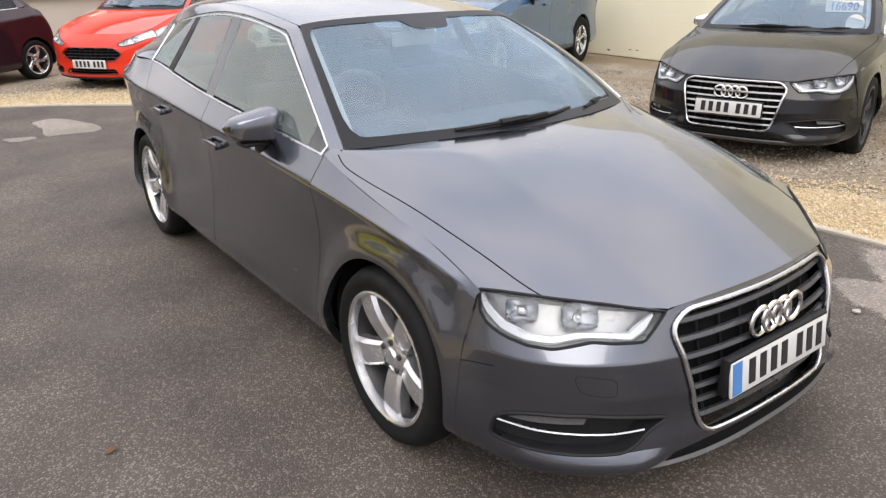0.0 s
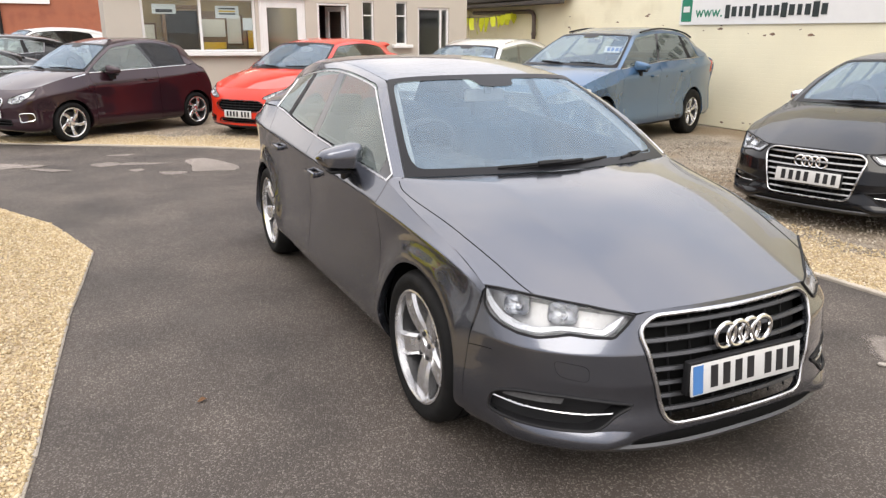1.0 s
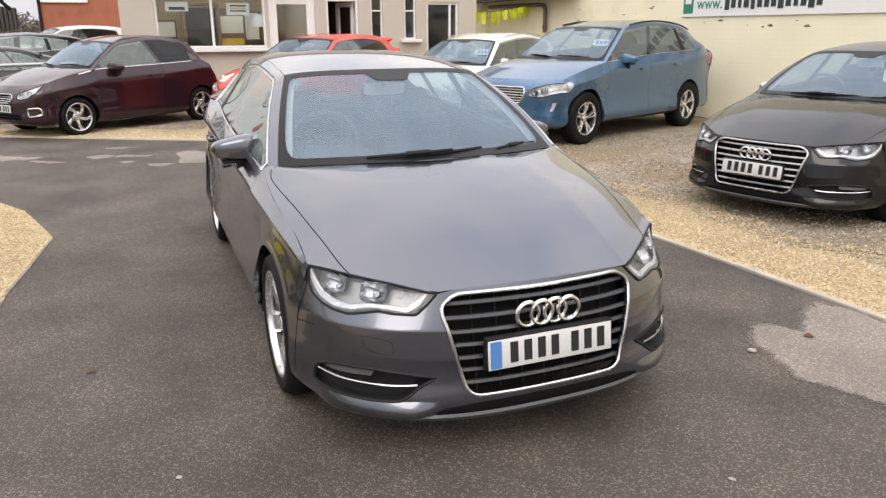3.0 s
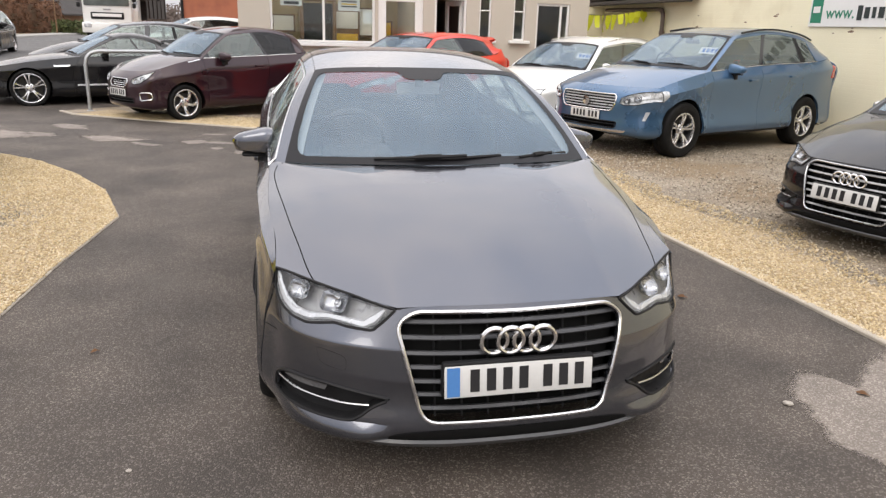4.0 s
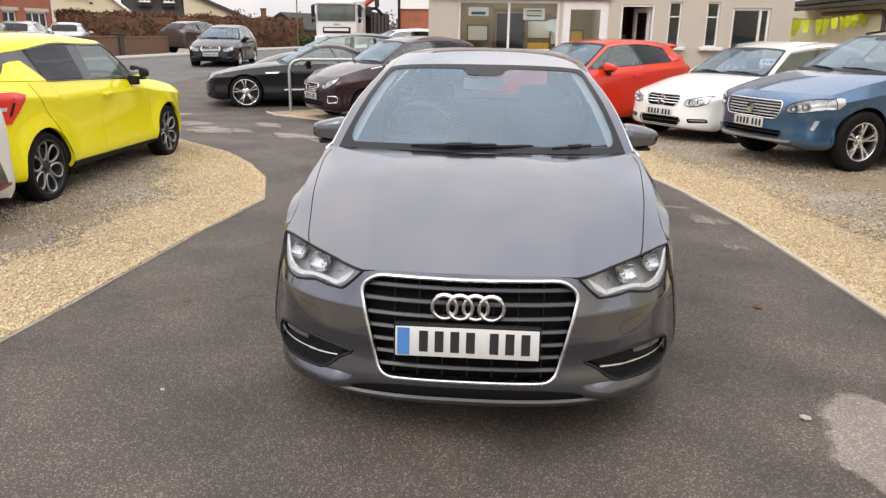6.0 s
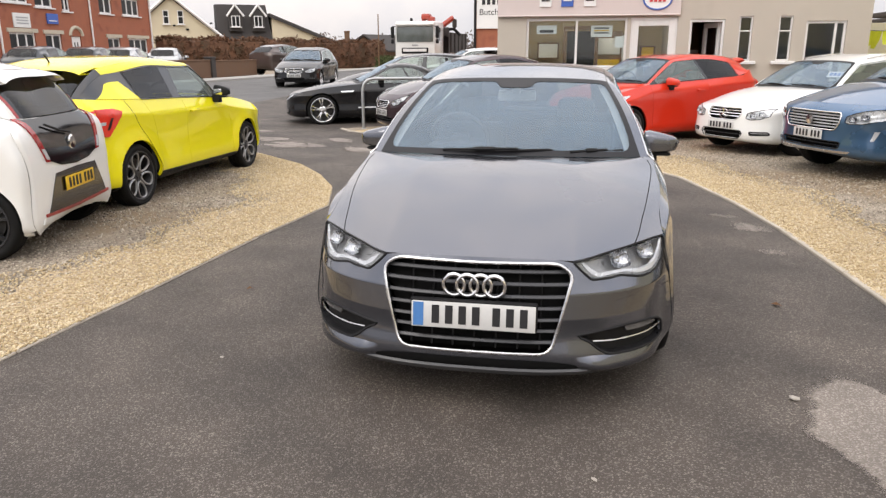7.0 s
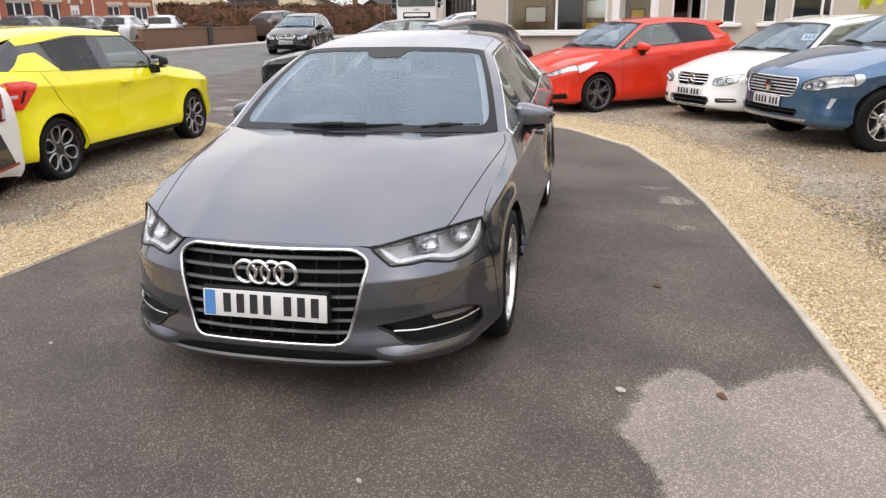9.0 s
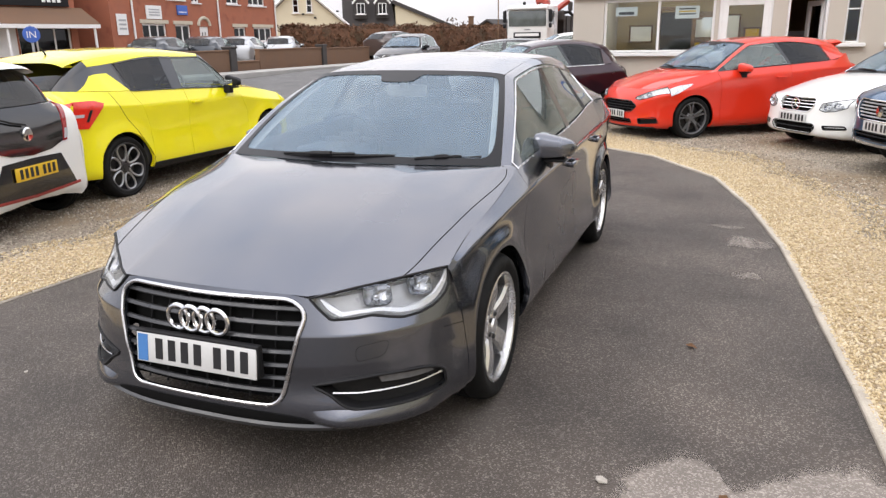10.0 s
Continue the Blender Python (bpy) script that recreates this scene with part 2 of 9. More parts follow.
M_DISC = mat("brake_disc_steel", (0.045, 0.043, 0.041), 0.6, 0.6, var=0.2, scale=30)
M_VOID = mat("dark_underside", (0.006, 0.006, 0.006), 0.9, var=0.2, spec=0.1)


# ---- geometry tools ----
def mesh_obj(name, verts, faces, material, parent=None, label="", smooth=True, angle=38, place=None):
    me = bpy.data.meshes.new(name)
    me.from_pydata([tuple(v) for v in verts], [], [tuple(f) for f in faces])
    if smooth:
        me.polygons.foreach_set("use_smooth", [True] * len(me.polygons))
        me.set_sharp_from_angle(angle=radians(angle))
    me.materials.append(material)
    me.update()
    ob = new(name, me)
    if parent is not None:
        ob.parent = parent
    if place is not None:
        ob.matrix_basis = place
    if label:
        tagged(ob, label)
    return ob


def part(name, bm, material, parent, label="", smooth=True, place=None):
    """Links a bmesh as one mesh object under a thing or a part."""
    me = bpy.data.meshes.new(name)
    bm.to_mesh(me)
    bm.free()
    if smooth:
        me.polygons.foreach_set("use_smooth", [True] * len(me.polygons))
        me.set_sharp_from_angle(angle=radians(35))
    me.materials.append(material)
    ob = new(name, me)
    if parent is not None:
        ob.parent = parent
    if place is not None:
        ob.matrix_basis = place
    if label:
        tagged(ob, label)
    return ob


def thing(name, label, category, group="", m=None):
    ob = new(name)
    ob.empty_display_size = 0.2
    if m is not None:
        ob.matrix_basis = m
    return tagged(ob, label, category, group)


def boxes(items, bevel=0.0, segs=2):
    """One bmesh of boxes: items of (centre, size) or (centre, size, turn about z in degrees)."""
    bm = bmesh.new()
    for it in items:
        turn = pose(*it[0], 0, 0, it[2] if len(it) > 2 else 0)
        bmesh.ops.create_cube(bm, size=1, matrix=turn @ Matrix.Diagonal((*it[1], 1)))
    if bevel:
        bmesh.ops.bevel(bm, geom=list(bm.edges), offset=bevel, segments=segs, affect="EDGES", profile=0.5)
    return bm


def tube_mesh(points, r, sides=8, closed=False, flat=1.0):
    """Verts and faces of a round bar along points."""
    p = np.array(points, float)
    n = len(p)
    vs, fs = [], []
    prev = None
    for i in range(n):
        if closed:
            d = p[(i + 1) % n] - p[i - 1]
        else:
            d = p[min(i + 1, n - 1)] - p[max(i - 1, 0)]
        d = d / (np.linalg.norm(d) + 1e-12)
        ref = np.array((0, 0, 1.0)) if abs(d[2]) < 0.9 else np.array((0, 1.0, 0))
        a = np.cross(d, ref) if prev is None else prev - d * np.dot(prev, d)
        a /= np.linalg.norm(a) + 1e-12
        prev = a
        b = np.cross(d, a)
        for k in range(sides):
            w = 2 * math.pi * k / sides
            vs.append(p[i] + a * math.cos(w) * r * flat + b * math.sin(w) * r)
    for i in range(n if closed else n - 1):
        for k in range(sides):
            q = (k + 1) % sides
            fs.append((i * sides + k, i * sides + q, ((i + 1) % n) * sides + q, ((i + 1) % n) * sides + k))
    if not closed:
        fs.append(tuple(range(sides - 1, -1, -1)))
        fs.append(tuple(range((n - 1) * sides, n * sides)))
    return vs, fs


def lathe_mesh(profile, segs=48, axis="x"):
    """profile: (radius, along the axis) in order; turned about the x axis."""
    vs, fs = [], []
    for r, a in profile:
        for k in range(segs):
            w = 2 * math.pi * k / segs
            vs.append((a, r * math.cos(w), r * math.sin(w)))
    for i in range(len(profile) - 1):
        for k in range(segs):
            q = (k + 1) % segs
            fs.append((i * segs + k, (i + 1) * segs + k, (i + 1) * segs + q, i * segs + q))
    if axis == "z":
        vs = [(y, z, x) for x, y, z in vs]
    return vs, fs


def spline_matrix(t, breaks, at):
    """Rows of weights of a natural cubic spline with corners at breaks."""
    n = len(t)
    out = np.zeros((len(at), n))
    ends = sorted({0, n - 1, *breaks})
    for a, b in zip(ends[:-1], ends[1:]):
        k = b - a + 1
        h = np.diff(t[a:b + 1])
        second = np.zeros((k, k))
        if k > 2:
            lhs, rhs = np.eye(k), np.zeros((k, k))
            for i in range(1, k - 1):
                lhs[i, i - 1:i + 2] = h[i - 1], 2 * (h[i - 1] + h[i]), h[i]
                rhs[i, i - 1] += 6 / h[i - 1]
                rhs[i, i] -= 6 / h[i - 1] + 6 / h[i]
                rhs[i, i + 1] += 6 / h[i]
            second = np.linalg.solve(lhs, rhs)
        for m, u in enumerate(at):
            if (u >= a - 1e-9 and u <= b + 1e-9) or (a == 0 and u < 0) or (b == n - 1 and u > n - 1):
                i = int(min(max(math.floor(u), a), b - 1)) - a
                f = u - a - i
                hh = h[i]
                row = np.zeros(k)
                row[i] += 1 - f
                row[i + 1] += f
                row += ((1 - f) ** 3 - (1 - f)) * hh * hh / 6 * second[i] + (f ** 3 - f) * hh * hh / 6 * second[i + 1]
                out[m] = 0
                out[m, a:b + 1] = row
    return out


class Net:
    """A smooth surface through a small grid of guide points."""

    def __init__(self, points, ub=(), vb=()):
        self.p = np.array(points, float)
        du = np.linalg.norm(np.diff(self.p, axis=0), axis=2).mean(1) + 1e-4
        dv = np.linalg.norm(np.diff(self.p, axis=1), axis=2).mean(0) + 1e-4
        self.tu, self.tv = np.r_[0, np.cumsum(du)], np.r_[0, np.cumsum(dv)]
        self.ub, self.vb = ub, vb
        self.dense = None
        self.flare = ()

    def swell(self, p):
        """Pushes the surface out round the wheel arches."""
        for yc, zc, r, out, wide, top in self.flare:
            d = np.maximum(np.hypot(p[..., 1] - yc, p[..., 2] - zc) - r, 0)
            k = np.clip((top - p[..., 2]) / 0.11, 0, 1)
            # it runs out towards the sill
            low = np.where((p[..., 1] - yc) * (2.1 - yc) > 0, np.clip((p[..., 2] - 0.20) / 0.20, 0, 1), 1.0)
            p[..., 0] += np.sign(p[..., 0]) * out * np.exp(-(d / wide) ** 2) * k * k * (3 - 2 * k) * low * low * (3 - 2 * low)
        return p

    def grid(self, us, vs):
        a, b = spline_matrix(self.tu, self.ub, us), spline_matrix(self.tv, self.vb, vs)
        return self.swell(np.einsum("ui,vj,ijk->uvk", a, b, self.p))

    def at(self, us, vs):
        a, b = spline_matrix(self.tu, self.ub, us), spline_matrix(self.tv, self.vb, vs)
        return self.swell(np.einsum("ni,nj,ijk->nk", a, b, self.p))

    def find(self, q, axes=(0, 2), tries=5):
        """Places and normals on the surface whose two coordinates are q."""
        q = np.array(q, float)
        nu, nv = self.p.shape[0] - 1, self.p.shape[1] - 1
        if self.dense is None:
            self.du, self.dv = np.linspace(0, nu, 90), np.linspace(0, nv, 60)
            self.dense = self.grid(self.du, self.dv)
        flat = self.dense[:, :, list(axes)].reshape(-1, 2)
        best = ((flat[None] - q[:, None]) ** 2).sum(2).argmin(1)
        u, v = self.du[best // 60].copy(), self.dv[best % 60].copy()
        e = 1e-3
        for _ in range(tries):
            s = self.at(u, v)
            gu, gv = (self.at(u + e, v) - s) / e, (self.at(u, v + e) - s) / e
            r = q - s[:, axes]
            j = np.stack((gu[:, axes], gv[:, axes]), 2)
            det = j[:, 0, 0] * j[:, 1, 1] - j[:, 0, 1] * j[:, 1, 0]
            det = np.where(abs(det) < 1e-7, 1e-7, det)
            su = (r[:, 0] * j[:, 1, 1] - r[:, 1] * j[:, 0, 1]) / det
            sv = (r[:, 1] * j[:, 0, 0] - r[:, 0] * j[:, 1, 0]) / det
            u, v = np.clip(u + np.clip(su, -0.4, 0.4), 0, nu), np.clip(v + np.clip(sv, -0.4, 0.4), 0, nv)
        s = self.at(u, v)
        n = np.cross((self.at(u + e, v) - self.at(u - e, v)), (self.at(u, v + e) - self.at(u, v - e)))
        n /= np.linalg.norm(n, axis=1)[:, None] + 1e-12
        out = s - np.array((0, MIDY[0], 0.55))
        n *= np.where((n * out).sum(1) < 0, -1, 1)[:, None]
        return s, n


MIDY = [2.1]


def grid_normals(g):
    du, dv = np.gradient(g, axis=0), np.gradient(g, axis=1)
    n = np.cross(du, dv)
    n /= np.linalg.norm(n, axis=2)[:, :, None] + 1e-12
    out = g - np.array((0, MIDY[0], 0.5))
    if (n * out).sum() < 0:
        return -n, True
    return n, False


def sheet(g, gap=0.002, flange=0.014, cuts=(), side=1):
    """Verts and faces of a panel from a grid of places, with its edges turned in."""
    g = g.copy()
    n, flipped = grid_normals(g)
    gaps = gap if isinstance(gap, tuple) else (gap,) * 4
    for gp, (sl, inner) in zip(gaps, (((0, slice(None)), (1, slice(None))), ((-1, slice(None)), (-2, slice(None))), ((slice(None), 0), (slice(None), 1)), ((slice(None), -1), (slice(None), -2)))):
        d = g[inner] - g[sl]
        ln = np.linalg.norm(d, axis=1)[:, None] + 1e-9
        g[sl] = g[sl] + d / ln * np.minimum(gp, ln * 0.4)
    nu, nv = g.shape[:2]
    v = g.reshape(-1, 3).copy()
    nn = n.reshape(-1, 3)
    idx = np.arange(nu * nv).reshape(nu, nv)
    f = np.stack((idx[:-1, :-1], idx[1:, :-1], idx[1:, 1:], idx[:-1, 1:]), 2).reshape(-1, 4)
    keep = np.ones(len(f), bool)
    for cut in cuts:
        c = v[f].mean(1)
        keep &= ~cut[0](c)
    used_cut = not keep.all()
    f2 = f[keep]
    if used_cut:
        gone = np.zeros(len(v), bool)
        gone[f[~keep].ravel()] = True
        left = np.zeros(len(v), bool)
        left[f2.ravel()] = True
        edge = np.where(gone & left)[0]
        for cut in cuts:
            if cut[1] is not None:
                v[edge] = cut[1](v[edge])
    if flipped:
        f2 = f2[:, ::-1]
    count = {}
    for q in f2:
        for a, b in ((q[0], q[1]), (q[1], q[2]), (q[2], q[3]), (q[3], q[0])):
            key = (a, b) if a < b else (b, a)
            count[key] = None if key in count else (a, b)
    verts, faces = [tuple(x) for x in v], [tuple(int(i) for i in q) for q in f2]
    twin = {}
    for e in count.values():
        if e is None:
            continue
        quad = []
        for i in e:
            if i not in twin:
                twin[i] = len(verts)
                verts.append(tuple(v[i]))
                verts.append(tuple(v[i] - nn[i] * flange))
            quad.append(twin[i])
        faces.append((quad[1], quad[0], quad[0] + 1, quad[1] + 1))
    if side < 0:
        verts = [(-x, y, z) for x, y, z in verts]
        faces = [q[::-1] for q in faces]
    return verts, faces


def whole(g):
    """Half a grid, whose last column lies on the middle line, with its mirror image."""
    h = g[:, ::-1][:, 1:] * np.array((-1, 1, 1))
    return np.concatenate((g, h), 1)


def arch(yc, zc, r):
    def inside(c):
        return (c[:, 1] - yc) ** 2 + (c[:, 2] - zc) ** 2 < r * r

    def snap(p):
        d = np.hypot(p[:, 1] - yc, p[:, 2] - zc)
        k = np.where(abs(d - r) < 0.05, r / (d + 1e-9), 1.0)
        q = p.copy()
        q[:, 1], q[:, 2] = yc + (p[:, 1] - yc) * k, zc + (p[:, 2] - zc) * k
        return q
    return inside, snap


def in_poly(poly, axes=(0, 2), both=True):
    poly = np.array(poly, float)

    def inside(c):
        x, y = abs(c[:, axes[0]]) if both else c[:, axes[0]], c[:, axes[1]]
        r = np.zeros(len(c), bool)
        j = len(poly) - 1
        for i in range(len(poly)):
            a, b = poly[i], poly[j]
            cond = (a[1] > y) != (b[1] > y)
            r ^= cond & (x < (b[0] - a[0]) * (y - a[1]) / (b[1] - a[1] + 1e-12) + a[0])
            j = i
        return r
    return inside, None


def resample(line, n, closed=False):
    p = np.array(line, float)
    if closed:
        p = np.r_[p, p[:1]]
    d = np.r_[0, np.cumsum(np.linalg.norm(np.diff(p, axis=0), axis=1))]
    t = np.linspace(0, d[-1], n + 1)[:-1] if closed else np.linspace(0, d[-1], n)
    return np.stack([np.interp(t, d, p[:, k]) for k in range(p.shape[1])], 1)


def rounded(poly, r, n=4):
    """A closed outline with its corners rounded."""
    p = np.array(poly, float)
    out = []
    for i in range(len(p)):
        a, b, c = p[i - 1], p[i], p[(i + 1) % len(p)]
        u, w = a - b, c - b
        lu, lw = np.linalg.norm(u), np.linalg.norm(w)
        k = min(r, lu * 0.45, lw * 0.45)
        s, e = b + u / lu * k, b + w / lw * k
        for m in range(n + 1):
            f = m / n
            out.append((1 - f) ** 2 * s + 2 * f * (1 - f) * b + f * f * e)
    return np.array(out)


def patch(net, lower, upper, n=(14, 6), off=0.003, thick=0.012, axes=(0, 2), side=1):
    """A piece that lies on the surface between two lines given in two coordinates."""
    a, b = resample(lower, n[0]), resample(upper, n[0])
    k = np.linspace(0, 1, n[1])[None, :, None]
    q = (a[:, None] * (1 - k) + b[:, None] * k).reshape(-1, 2)
    s, nn = net.find(q, axes)
    g = (s + nn * off).reshape(n[0], n[1], 3)
    return sheet(g, 0.0005, thick + off, (), side)


def strip_line(net, line, n=20, off=0.0, axes=(0, 2), closed=False):
    q = resample(line, n, closed)
    s, nn = net.find(q, axes)
    return s + nn * off


def merge(*meshes):
    vs, fs = [], []
    for v, f in meshes:
        k = len(vs)
        vs += list(v)
        fs += [tuple(i + k for i in q) for q in f]
    return vs, fs


def mirrored(m):
    return [(-v[0], v[1], v[2]) for v in m[0]], [tuple(q)[::-1] for q in m[1]]


# ---- ground ----
def gz(y):
    """The ground rises gently towards the road."""
    return 0.022 * min(max(y - 12.5, 0), 14)


M_TARMAC = speckled("worn_tarmac", (0.056, 0.0447, 0.0367), (0.176, 0.153, 0.133), 0.31, 0.0060, 0.72, (0.088, 0.076, 0.065), 0.42, 0.58, 0.9, 0.42)
M_DRY = speckled("dry_dusty_tarmac", (0.165, 0.141, 0.122), (0.33, 0.292, 0.258), 0.45, 0.0060, 0.8, None, bump=0.5, var=0.22)


def worn_edge(m):
    """Lets a stain thin out, grain by grain, towards its rim."""
    nt = m.node_tree
    at = nt.nodes.new("ShaderNodeAttribute")
    at.attribute_name = "cover"
    tc = nt.nodes.new("ShaderNodeTexCoord")
    no = nt.nodes.new("ShaderNodeTexNoise")
    no.inputs["Scale"].default_value, no.inputs["Detail"].default_value, no.inputs["Roughness"].default_value = 9.0, 9.0, 0.75
    nt.links.new(tc.outputs["Object"], no.inputs["Vector"])
    ad = nt.nodes.new("ShaderNodeMath")
    nt.links.new(at.outputs["Fac"], ad.inputs[0])
    nt.links.new(no.outputs["Fac"], ad.inputs[1])
    mr = nt.nodes.new("ShaderNodeMapRange")
    mr.inputs["From Min"].default_value, mr.inputs["From Max"].default_value = 0.72, 1.12
    nt.links.new(ad.outputs[0], mr.inputs["Value"])
    tr = nt.nodes.new("ShaderNodeBsdfTransparent")
    mx = nt.nodes.new("ShaderNodeMixShader")
    nt.links.new(mr.outputs[0], mx.inputs[0])
    nt.links.new(tr.outputs[0], mx.inputs[1])
    nt.links.new(nt.nodes["Principled BSDF"].outputs[0], mx.inputs[2])
    nt.links.new(mx.outputs[0], nt.nodes["Material Output"].inputs[0])


worn_edge(M_DRY)
M_GROUND = speckled("grey_gravel_bed", (0.20, 0.163, 0.122), (0.40, 0.345, 0.27), 0.7, 0.016, 0.85, (0.235, 0.175, 0.11), 0.6, 0.47, 0.9, 0.3)
M_STRIP = speckled("tan_gravel_bed", (0.29, 0.215, 0.125), (0.50, 0.40, 0.26), 0.8, 0.014, 0.85, None, 0.6, 0.5, 0.9, 0.2)
M_KERB = mat("concrete_edging", (0.40, 0.355, 0.295), 0.85, 0, var=0.25, scale=5, fine=120, bump=0.3, other=(0.29, 0.25, 0.20), amount=0.4)
M_ROAD = speckled("road_asphalt", (0.075, 0.073, 0.071), (0.16, 0.155, 0.15), 0.3, 0.02, 0.7, None, bump=0.3)
M_PAVE = mat("concrete_pavement", (0.3, 0.29, 0.27), 0.85, 0, var=0.2, scale=2, fine=60, bump=0.2)
LEFT_EDGE = [(-0.78, -6.0), (-0.70, -2.0), (-0.53, 1.2), (-0.45, 2.2), (-0.37, 3.7), (-0.24, 5.05), (-0.55, 6.03), (-1.02, 6.87), (-1.58, 7.62), (-2.6, 8.55), (-4.6, 9.6), (-7.2, 10.2)]
RIGHT_EDGE = [(4.45, -6.0), (4.36, -1.0), (4.27, 1.4), (4.2, 2.5), (4.12, 3.5), (4.0, 4.8), (3.8, 6.05), (3.45, 7.5), (2.65, 8.85), (1.95, 9.42), (1.22, 10.0), (-0.5, 10.95), (-2.3, 12.0), (-2.65, 12.5)]


def plane(name, outline, z, material, label, kind="structure", rise=False):
    """A flat sheet from an outline; with rise it follows the ground."""
    bm = bmesh.new()
    vs = [bm.verts.new((x, y, z + (gz(y) if rise else 0))) for x, y in outline]
    f = bm.faces.new(vs)
    f.normal_update()
    if f.normal.z < 0:
        bmesh.ops.reverse_faces(bm, faces=[f])
    bmesh.ops.triangulate(bm, faces=[f])
    return tagged(part(name, bm, material, None, smooth=False), label, "ground", kind=kind)


def ground_sheet():
    ys = [-3000, -300, -60, 0, 12.5, 26.5, 60, 300, 3000]
    bm = bmesh.new()
    rows = [[bm.verts.new((x, y, gz(y) - 0.012)) for x in (-3000, -200, -40, 40, 200, 3000)] for y in ys]
    for a, b in zip(rows, rows[1:]):
        for i in range(5):
            bm.faces.new((a[i], a[i + 1], b[i + 1], b[i]))
    return tagged(part("ground", bm, M_GROUND, None), "stony ground under the whole place", "ground", kind="structure")


def offset_line(line, d):
    """A line moved sideways by d, with a slight wave."""
    p = resample(line, 90)
    t = np.gradient(p, axis=0)
    t /= np.linalg.norm(t, axis=1)[:, None]
    n = np.stack((-t[:, 1], t[:, 0]), 1)
    k = np.arange(90)
    return p + n * (d * (1 + 0.12 * np.sin(k * 0.5) + 0.08 * np.sin(k * 1.37 + 1)))[:, None]


ground_sheet()
tarmac = LEFT_EDGE[:-1] + [(-7.2, 10.2), (-7.2, 12.5), (-2.65, 12.5)] + RIGHT_EDGE[::-1][1:]
plane("drive", tarmac, 0.0, M_TARMAC, "worn dark tarmac drive with light aggregate and dusty patches")
plane("forecourt", [(-7.2, 12.5), (-2.65, 12.5), (0.2, 15.06), (0.2, 26.5), (-7.2, 26.5)], 0.001, M_TARMAC, "worn tarmac entrance to the road", rise=True)
for y0, y1, nm in ((-20, 12.5, "a"), (12.5, 26.5, "b"), (26.5, 140, "c")):
    plane("road", [(-13.4, y0), (-7.2, y0), (-7.2, y1), (-13.4, y1)], 0.002, M_ROAD, "grey asphalt road", rise=True)
plane("gravel_left", LEFT_EDGE + [(-7.15, -6)], 0.008, M_GROUND, "grey and tan gravel parking bay")
plane("gravel_right", RIGHT_EDGE + [(0.2, 15.06), (9.75, 15.06), (9.75, -6)], 0.008, M_GROUND, "grey and tan gravel parking bay by the wall")
lo = offset_line(LEFT_EDGE[1:-1], 0.80)
plane("gravel_strip_left", LEFT_EDGE[1:-1] + [tuple(p) for p in lo[::-1]], 0.014, M_STRIP, "strip of loose tan gravel along the edging")
ro = offset_line(RIGHT_EDGE[1:-1], -0.78)
plane("gravel_strip_right", RIGHT_EDGE[1:-1] + [tuple(p) for p in ro[::-1]], 0.014, M_STRIP, "strip of loose tan gravel along the edging")


def stain(name, outline, z, material, label, seed, dense=1.0):
    """A stain with a ragged, fairly sharp rim, round a drawn outline."""
    rnd = np.random.RandomState(seed)
    p = resample(rounded(outline, 0.08, 3), 260, True)
    c = p.mean(0)
    a = np.linspace(0, 2 * math.pi, 260, endpoint=False)
    w = sum(0.05 / k ** 0.7 * rnd.uniform(-1, 1) * np.sin(k * a + rnd.uniform(0, 6.28)) for k in range(6, 90))
    p = c + (p - c) * (1 + w * 0.9)[:, None]
    bm = bmesh.new()
    cover = bm.verts.layers.float.new("cover")
    m = bm.verts.new((c[0], c[1], z))
    m[cover] = dense
    rings = []
    for k, full in ((0.86, 0.95), (1.10, 0.0)):
        rings.append([bm.verts.new((c[0] + (x - c[0]) * k, c[1] + (y - c[1]) * k, z)) for x, y in p])
        for v in rings[-1]:
            v[cover] = full * dense
    for i in range(260):
        j = (i + 1) % 260
        bm.faces.new((m, rings[0][i], rings[0][j]))
        bm.faces.new((rings[0][i], rings[1][i], rings[1][j], rings[0][j]))
    return tagged(part(name, bm, material, None, smooth=False), label, "stain", kind="structure")


def blob(name, c, rx, ry, turn, z, material, label, seed, rough=0.75, dense=1.0):
    """A stain with an uneven outline."""
    rnd = np.random.RandomState(seed)
    n = 200
    a = np.linspace(0, 2 * math.pi, n, endpoint=False)
    r = np.ones(n)
    for k in range(2, 60):
        r += rough / k ** 1.25 * rnd.uniform(-1, 1) * np.sin(k * a + rnd.uniform(0, 6.28))
    co, si = math.cos(radians(turn)), math.sin(radians(turn))
    pts = [(c[0] + rx * q * math.cos(b) * co - ry * q * math.sin(b) * si, c[1] + rx * q * math.cos(b) * si + ry * q * math.sin(b) * co) for q, b in zip(r, a)]
    bm = bmesh.new()
    cover = bm.verts.layers.float.new("cover")
    m = bm.verts.new((c[0], c[1], z))
    m[cover] = dense
    rings = []
    for k, full in ((0.72, 0.9), (1.22, 0.0)):
        rings.append([bm.verts.new((c[0] + (x - c[0]) * k, c[1] + (y - c[1]) * k, z)) for x, y in pts])
        for v in rings[-1]:
            v[cover] = full * dense
    for i in range(n):
        j = (i + 1) % n
        bm.faces.new((m, rings[0][i], rings[0][j]))
        bm.faces.new((rings[0][i], rings[1][i], rings[1][j], rings[0][j]))
    return tagged(part(name, bm, material, None, smooth=False), label, "stain", kind="structure")


